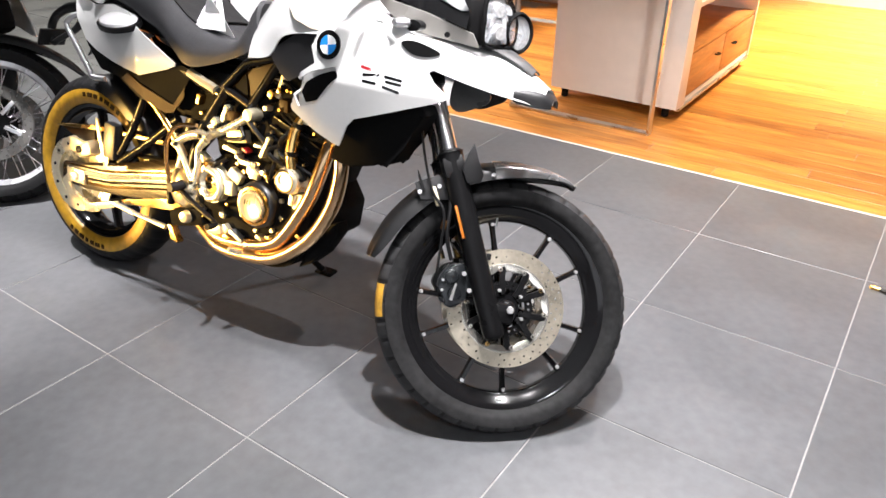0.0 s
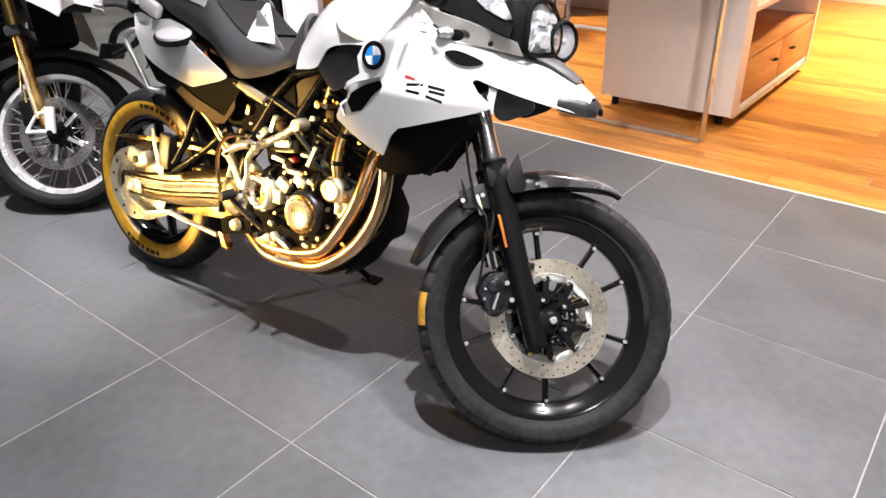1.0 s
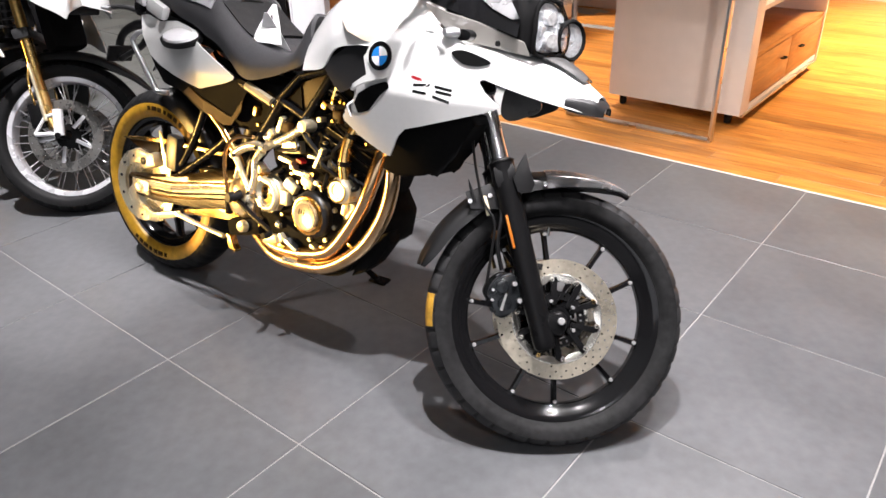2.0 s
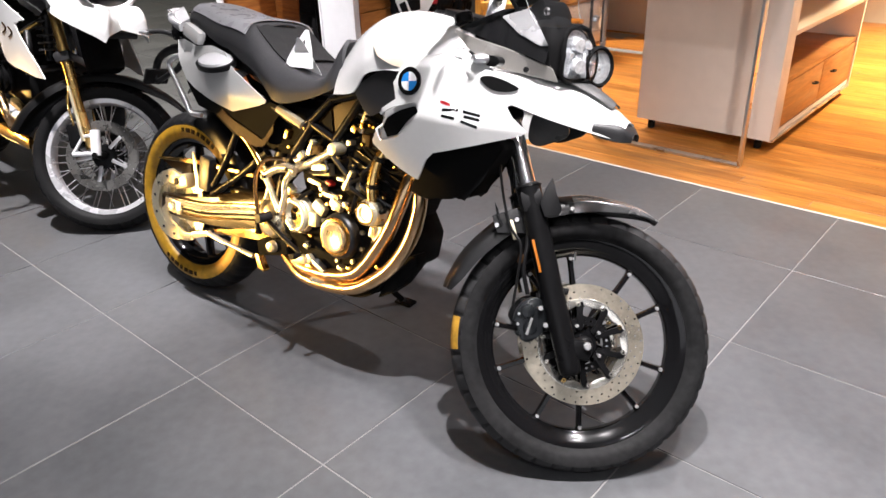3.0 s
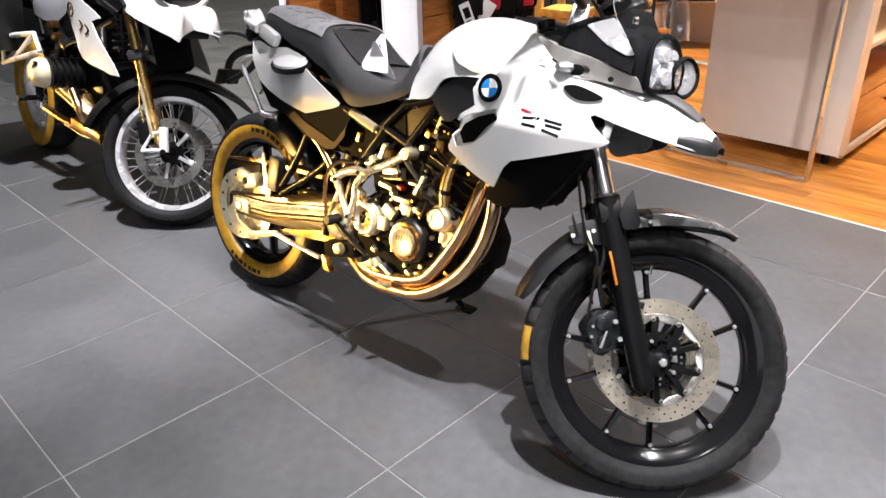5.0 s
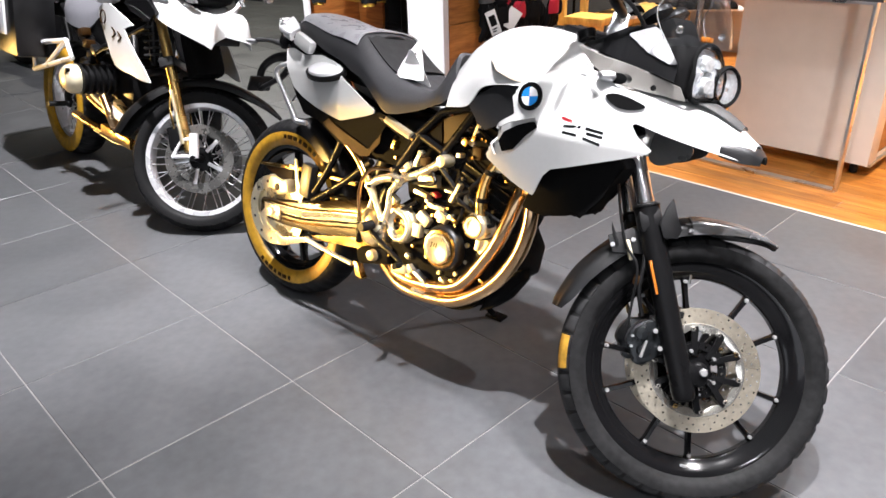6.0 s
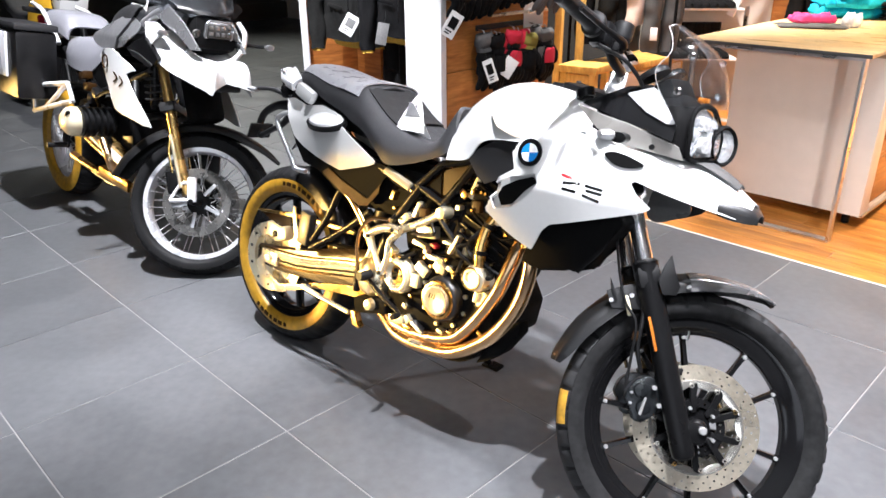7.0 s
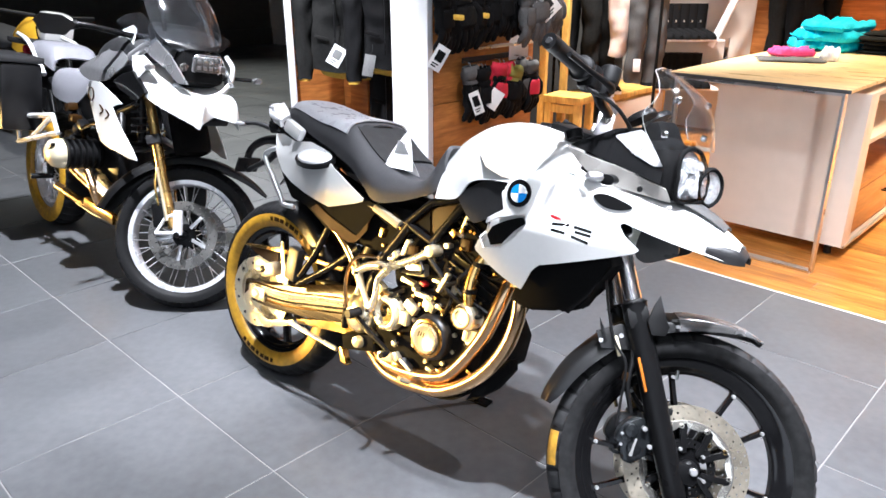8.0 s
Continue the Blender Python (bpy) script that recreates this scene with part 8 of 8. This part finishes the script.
for k, (v, z, cuff, pad) in enumerate(((1.86, 1.345, CLOTH_BLACK, CLOTH_BLACK), (1.93, 1.32, CLOTH_YELLOW, CLOTH_BLACK), (2.0, 1.35, CLOTH_BLACK, CLOTH), (2.07, 1.32, CLOTH_BLACK, CLOTH_GREY), (2.13, 1.34, CLOTH_YELLOW, CLOTH_BLACK))):
    glove(-1.7 - 0.02 * (k % 2), v, z, r.uniform(-10, 10), CLOTH_BLACK, CLOTH_BLACK, pad, "black leather motorcycle glove hanging on a hook", 1.35, 90 + r.uniform(-20, 20), k)
    if cuff is CLOTH_YELLOW:
        y = thing("glove_band", shop(-1.64, v - 0.02, 1.19, 60) @ rot("Y", 6), "yellow fabric band round a black glove", "glove band", "gloves on the wall")
        part("band", box((0, 0, 0), (0.1, 0.03, 0.028), 0.008), CLOTH_YELLOW, y)
for k, (v, z) in enumerate(((2.26, 1.35), (2.33, 1.37), (2.39, 1.35), (2.44, 1.36))):
    glove(-1.7 + 0.02 * (k % 2), v, z, r.uniform(-8, 8), CLOTH_BLACK, CLOTH_BLACK, CLOTH_BLACK, "black winter glove hanging on a hook", 1.25, 90 + r.uniform(-20, 20), 20 + k)
for k, (v, z) in enumerate(((2.43, 1.33), (2.52, 1.36), (2.58, 1.33), (2.63, 1.35))):
    glove(-1.6 + 0.02 * (k % 2), v, z, r.uniform(-8, 8), CLOTH_MID, CLOTH_MID, CLOTH_MID, "grey winter glove hanging on a hook", 1.32, 90 + r.uniform(-25, 25), 30 + k)
for k, (v, m, c, a) in enumerate(((2.1, CLOTH_BLACK, CLOTH_MID, CLOTH_BLACK), (2.18, CLOTH_BLACK, CLOTH_BLACK, CLOTH_BLACK), (2.24, CLOTH_BLACK, CLOTH_RED, CLOTH_BLACK), (2.33, CLOTH_BLACK, CLOTH_RED, CLOTH_RED), (2.4, CLOTH_BLACK, CLOTH_RED, CLOTH_BLACK), (2.47, CLOTH_BLACK, CLOTH_OLIVE, CLOTH_BLACK), (2.545, CLOTH_BLACK, CLOTH_MID, CLOTH_MID), (2.62, CLOTH_BLACK, CLOTH_MID, CLOTH_RED))):
    glove(-1.71 + 0.02 * (k % 2), v, 0.92 - 0.012 * (k % 3), r.uniform(-10, 10), m, c, a, "black riding glove with a coloured cuff hanging on a hook", 1.27, 90 + r.uniform(-25, 25), 40 + k)
tag(shop_m(-1.62, 1.82, 1.05, 62, 32), 0.075, 0.13, "white product card with a black block between black gloves", CLOTH_BLACK)
tag(shop_m(-1.64, 2.06, 0.79, 62, -20), 0.06, 0.13, "white product card with a black block hanging from a glove", CLOTH_BLACK)
tag(shop_m(-1.6, 2.24, 0.78, 62, 34), 0.08, 0.11, "plain white product card tilted on a red glove")
tag(shop_m(-1.735, 2.57, 1.085, 90, 0), 0.18, 0.17, "white blank card on the hook rail")
tag(shop_m(-1.54, 2.5, 1.27, 62, -42), 0.13, 0.13, "white product card with a dark block before the grey gloves", GREY)

# ---- pine furniture, shoes and further racks ----
post = thing("clothes_stand", shop(-2.16, 3.4, 0, 14), "pine clothes stand with square posts", "clothes rack")
for du, dv in ((0, 0), (0.0, 0.412)):
    part("post", box((du, dv, 0.85), (0.05, 0.05, 1.7), 0.004), YELLOW_WOOD, post, "square pine post")
part("crossbar", box((0, 0.206, 0.2), (0.045, 0.36, 0.05), 0.004), YELLOW_WOOD, post, "")
part("crossbar", box((0, 0.206, 1.66), (0.045, 0.36, 0.05), 0.004), YELLOW_WOOD, post, "")


def bench(u, v, turn, length, depth, height, label):
    t = thing("bench", shop(u, v, 0, turn), label, "bench", "pine benches")
    part("seat", box((0, 0, height - 0.025), (length, depth, 0.05), 0.005), YELLOW_WOOD, t, "pine bench board")
    for sx in (-1, 1):
        for sy in (-1, 1):
            part("leg", box((sx * (length / 2 - 0.035), sy * (depth / 2 - 0.035), (height - 0.05) / 2), (0.05, 0.05, height - 0.05), 0.004), YELLOW_WOOD, t)
    part("rail", box((0, -depth / 2 + 0.03, height - 0.09), (length - 0.12, 0.025, 0.06), 0.003), YELLOW_WOOD, t, "")
    return t


seat_bench = bench(-2.29, 4.66, 90, 1.0, 0.4, 0.45, "warm orange pine bench with shoes on top")
part("front_board", box((0, -0.185, 0.2), (0.9, 0.02, 0.36), 0.003), LAMINATE, seat_bench, "cream front board")
part_base = thing("platform", shop(-2.4, 3.12, 0), "low yellow pine display platform on the plank floor", "platform")
part("board", box((0, 0, 0.32), (0.6, 0.34, 0.04), 0.005), YELLOW_WOOD, part_base, "pine board")
part("plinth", box((0, 0, 0.15), (0.56, 0.3, 0.3), 0.004), PANEL_WOOD, part_base, "dark plinth")
bench(-2.0, 3.52, 8, 0.3, 0.26, 0.56, "small bright yellow pine stool")


def shoe(u, v, z, turn, boot, label, accent=PAPER):
    t = thing("shoe", shop(u, v, z, turn), label, "shoe", "shoes on display")
    rows = []
    for x, hw, top in ((-0.13, 0.025, 0.07), (-0.11, 0.036, 0.085), (-0.05, 0.036, 0.085), (0.02, 0.037, 0.07), (0.08, 0.042, 0.055), (0.12, 0.036, 0.045), (0.145, 0.016, 0.03)):
        rows.append([(x, -hw, 0.018), (x, -hw * 0.95, top * 0.6), (x, -hw * 0.6, top), (x, 0, top + 0.004)])
    part("upper", loft(rows, 4, 4, True), CLOTH_BLACK, t, "black upper", solid=0.004)
    part("sole", loft([[(x, -hw, z0), (x, 0, z0), (x, hw, z0)] for z0, q in ((0.0, 1), (0.02, 1)) for x, hw in ()] or [[(x, -hw, 0.012), (x, 0, 0.012), (x, hw, 0.012)] for x, hw in ((-0.14, 0.02), (-0.1, 0.04), (0.0, 0.038), (0.08, 0.046), (0.13, 0.036), (0.15, 0.012))], 4, 4), accent, t, "sole", solid=0.022, offset=0)
    if boot:
        part("shaft", tube([(-0.06, 0, 0.04), (-0.07, 0, 0.14), (-0.075, 0, 0.28)], [0.052, 0.058, 0.062], 16, 5), CLOTH_BLACK, t, "tall black boot shaft")
        part("buckle", box((-0.028, -0.01, 0.14), (0.02, 0.05, 0.018), 0.004), SILVER, t, "silver buckle")
    else:
        for q in range(3):
            part("lace", tube([(0.0 + 0.022 * q, -0.022, 0.078 - 0.006 * q), (0.004 + 0.022 * q, 0, 0.086 - 0.006 * q), (0.0 + 0.022 * q, 0.022, 0.078 - 0.006 * q)], 0.003, 6), PAPER, t, "white lace")
    return t


shoe(-2.17, 4.26, 0.45, -40, False, "black trainer with white sole on the pine bench")
shoe(-2.2, 4.42, 0.45, -40, False, "black trainer with white laces on the pine bench")

rack = thing("boot_rack", SHOP, "white boot rack with slanted shelves against a grey panel", "shelf")
part("back_panel", box((-2.2, 5.62, 1.3), (1.24, 0.04, 2.6), 0.003), LAMINATE, rack, "grey-cream back panel")
part("shelf", box((-2.03, 5.2, 0.83), (0.66, 0.3, 0.018), 0.003, rot("Z", 40)), PILLAR_WHITE, rack, "white shelf")
part("shelf", box((-2.03, 5.2, 0.42), (0.66, 0.3, 0.018), 0.003, rot("Z", 40)), PILLAR_WHITE, rack, "white shelf")
part("shelf", box((-2.03, 5.2, 1.3), (0.66, 0.3, 0.018), 0.003, rot("Z", 40)), PILLAR_WHITE, rack, "white shelf")
part("side_rail", box((-1.66, 5.3, 1.12), (0.06, 0.03, 0.75), 0.004, rot("Y", 22)), PILLAR_WHITE, rack, "white slanted side rail")
part("side_rail", box((-2.33, 5.15, 1.1), (0.03, 0.03, 1.9), 0.004), STEEL, rack, "steel upright")
part("side_rail", box((-1.72, 5.44, 0.42), (0.03, 0.03, 0.84), 0.004), STEEL, rack, "steel upright")
part("wood_panel", box((-1.48, 5.6, 1.3), (0.18, 0.05, 2.6), 0.004), PANEL_WOOD, rack, "orange wood upright panel")
for i in range(8):
    shoe(-2.23 + 0.052 * i, 4.96 + 0.044 * i, 0.84, -25, True, "tall black motorcycle boot on the white shelf", CLOTH_BLACK)
for i in range(8):
    shoe(-2.23 + 0.052 * i, 4.96 + 0.044 * i, 0.43, -25, True, "tall black motorcycle boot on the lower shelf", CLOTH_BLACK)
trousers(-2.27, 4.0, 1.58, 30, CLOTH_BLACK, "black motorcycle trousers hanging on the rail", 0.95)
trousers(-2.09, 4.0, 1.58, 70, CLOTH, "charcoal motorcycle trousers hanging on the rail", 0.9)
trousers(-1.86, 4.0, 1.6, 72, CLOTH_PALE, "pale beige trousers hanging on the rail", 0.79)
trousers(-1.74, 4.06, 1.58, 60, CLOTH_MID, "grey trousers hanging beside the pale pair", 0.96)
for u, material in ((-1.28, CLOTH), (-1.14, CLOTH_BLACK), (-1.02, CLOTH_BLACK)):
    trousers(u, 5.5, 1.55, 60, material, "dark trousers before the orange wood panel", 0.95, "trousers before the panel")
tag(shop_m(-1.7, 3.9, 0.8, 20, 0), 0.05, 0.09, "pale hang tag on grey trousers", None)
tag(shop_m(-1.06, 5.38, 1.0, 15, 30), 0.06, 0.1, "pale hang tag on dark trousers")
hang = thing("clothes_rail", SHOP, "black steel clothes rail on two posts", "clothes rack")
part("rail", tube([(-2.5, 4.0, 1.745), (-1.6, 4.0, 1.745)], 0.014, 10), SATIN, hang, "")
for u in (-2.5, -1.6):
    part("post", tube([(u, 4.0, 0.0), (u, 4.0, 1.75)], 0.012, 10), SATIN, hang, "")
# board added to keep the gap between the posts dark
screen_wall = thing("dark_backing", SHOP, "charcoal board added to back the dark gap behind the clothes rail", "wall", "", "structure")
part("board", box((-3.1, 4.7, 1.3), (1.2, 0.05, 2.6), 0.004), WALL_DARK, screen_wall, "charcoal board")
back = thing("wood_wall", SHOP, "orange wood back wall of the clothing shop", "wall", "", "structure")
for i in range(5):
    part("panel", box((-0.62, 5.66, 0.22 + 0.45 * i), (0.62, 0.04, 0.446), 0.003), PANEL_WOOD, back, "orange wood panel")


rod = thing("floor_rod", shop(1.215, 1.752, 0.008, -10), "thin black rod with a brass tip lying on the tiles", "rod")
part("rod_body", tube([(0.03, 0, 0.0), (0.2, -0.01, 0.0), (0.5, -0.02, 0.0)], 0.0075, 12), BLACK, rod, "black rod")
part("rod_tip", tube([(0.0, 0, 0.0), (0.006, 0, 0.0), (0.034, 0, 0.0)], [0.005, 0.008, 0.008], 14), GOLD, rod, "brass tip")


# ---- tiles and planks, piece by piece ----
def chamfer_block(name, w, d, h, c):
    """A flat block, its top at z = 0, with chamfered upper edges."""
    me = bpy.data.meshes.new(name)
    x, y = w / 2, d / 2
    v = [(sx * x, sy * y, -h) for sx, sy in ((-1, -1), (1, -1), (1, 1), (-1, 1))]
    v += [(sx * x, sy * y, -c) for sx, sy in ((-1, -1), (1, -1), (1, 1), (-1, 1))]
    v += [(sx * (x - c), sy * (y - c), 0) for sx, sy in ((-1, -1), (1, -1), (1, 1), (-1, 1))]
    f = [(8, 9, 10, 11)]
    for k in range(4):
        n = (k + 1) % 4
        f += [(k, n, 4 + n, 4 + k), (4 + k, 4 + n, 8 + n, 8 + k)]
    me.from_pydata(v, [], f)
    return me


T = 0.6
tile_mesh = chamfer_block("tile", T - 0.0045, T - 0.0045, 0.012, 0.001)
tile_mesh.materials.append(TILE)
floor_inv = floor.matrix_world.inverted()
rng = random.Random(3)
far = []
for i in range(-19, 12):
    for j in range(-10, 12):
        u, v = (i + 0.5) * T, (j + 0.5) * T
        if v > 2.4 and u > -3.0:
            continue
        lift = rng.uniform(-0.0003, 0.0003)
        if -4.9 < u < 3.0 and -2.5 < v < 4.3:
            ob = new("tile", tile_mesh)
            ob.parent = floor
            ob.matrix_local = floor_inv @ shop(u, v, lift, 90 * rng.randrange(4))
        else:
            far.append((u, v, lift))
verts, faces = [], []
for u, v, lift in far:
    base = len(verts)
    verts += [(p.co.x + u, p.co.y + v, p.co.z + lift) for p in tile_mesh.vertices]
    faces += [tuple(base + q for q in f.vertices) for f in tile_mesh.polygons]
far_mesh = bpy.data.meshes.new("tiles_beyond")
far_mesh.from_pydata(verts, [], faces)
far_mesh.materials.append(TILE)
tiles_far = tagged(new("tiles_beyond", far_mesh), "further grey slate tiles", "", "", "stuff")
tiles_far.parent = floor
tiles_far.matrix_local = floor_inv @ SHOP

plank_meshes = []
for length in (1.2, 1.5, 1.8):
    me = chamfer_block("plank", length - 0.002, 0.12 - 0.0016, 0.01, 0.0012)
    me.materials.append(PLANK)
    plank_meshes.append((length, me))
wood_inv = wood_floor.matrix_world.inverted()
row, rest = 0, []
v = 2.402 + 0.06
while v < V1:
    u = -3.0 + rng.uniform(-1.2, 0.0)
    while u < U1:
        length, me = rng.choice(plank_meshes)
        c = u + length / 2
        if c - length / 2 > -3.05 and c + length / 2 < U1:
            if -1.9 < c < 3.6 and v < 6.0:
                ob = new("plank", me)
                ob.parent = wood_floor
                ob.matrix_local = wood_inv @ shop(c, v, rng.uniform(-0.0004, 0.0004))
            else:
                rest.append((c, v, me))
        u += length
    v += 0.12
verts, faces = [], []
for c, v, me in rest:
    base = len(verts)
    verts += [(p.co.x + c, p.co.y + v, p.co.z) for p in me.vertices]
    faces += [tuple(base + q for q in f.vertices) for f in me.polygons]
rest_mesh = bpy.data.meshes.new("planks_beyond")
rest_mesh.from_pydata(verts, [], faces)
rest_mesh.materials.append(PLANK)
planks_far = tagged(new("planks_beyond", rest_mesh), "further oak planks", "", "", "stuff")
planks_far.parent = wood_floor
planks_far.matrix_local = wood_inv @ SHOP
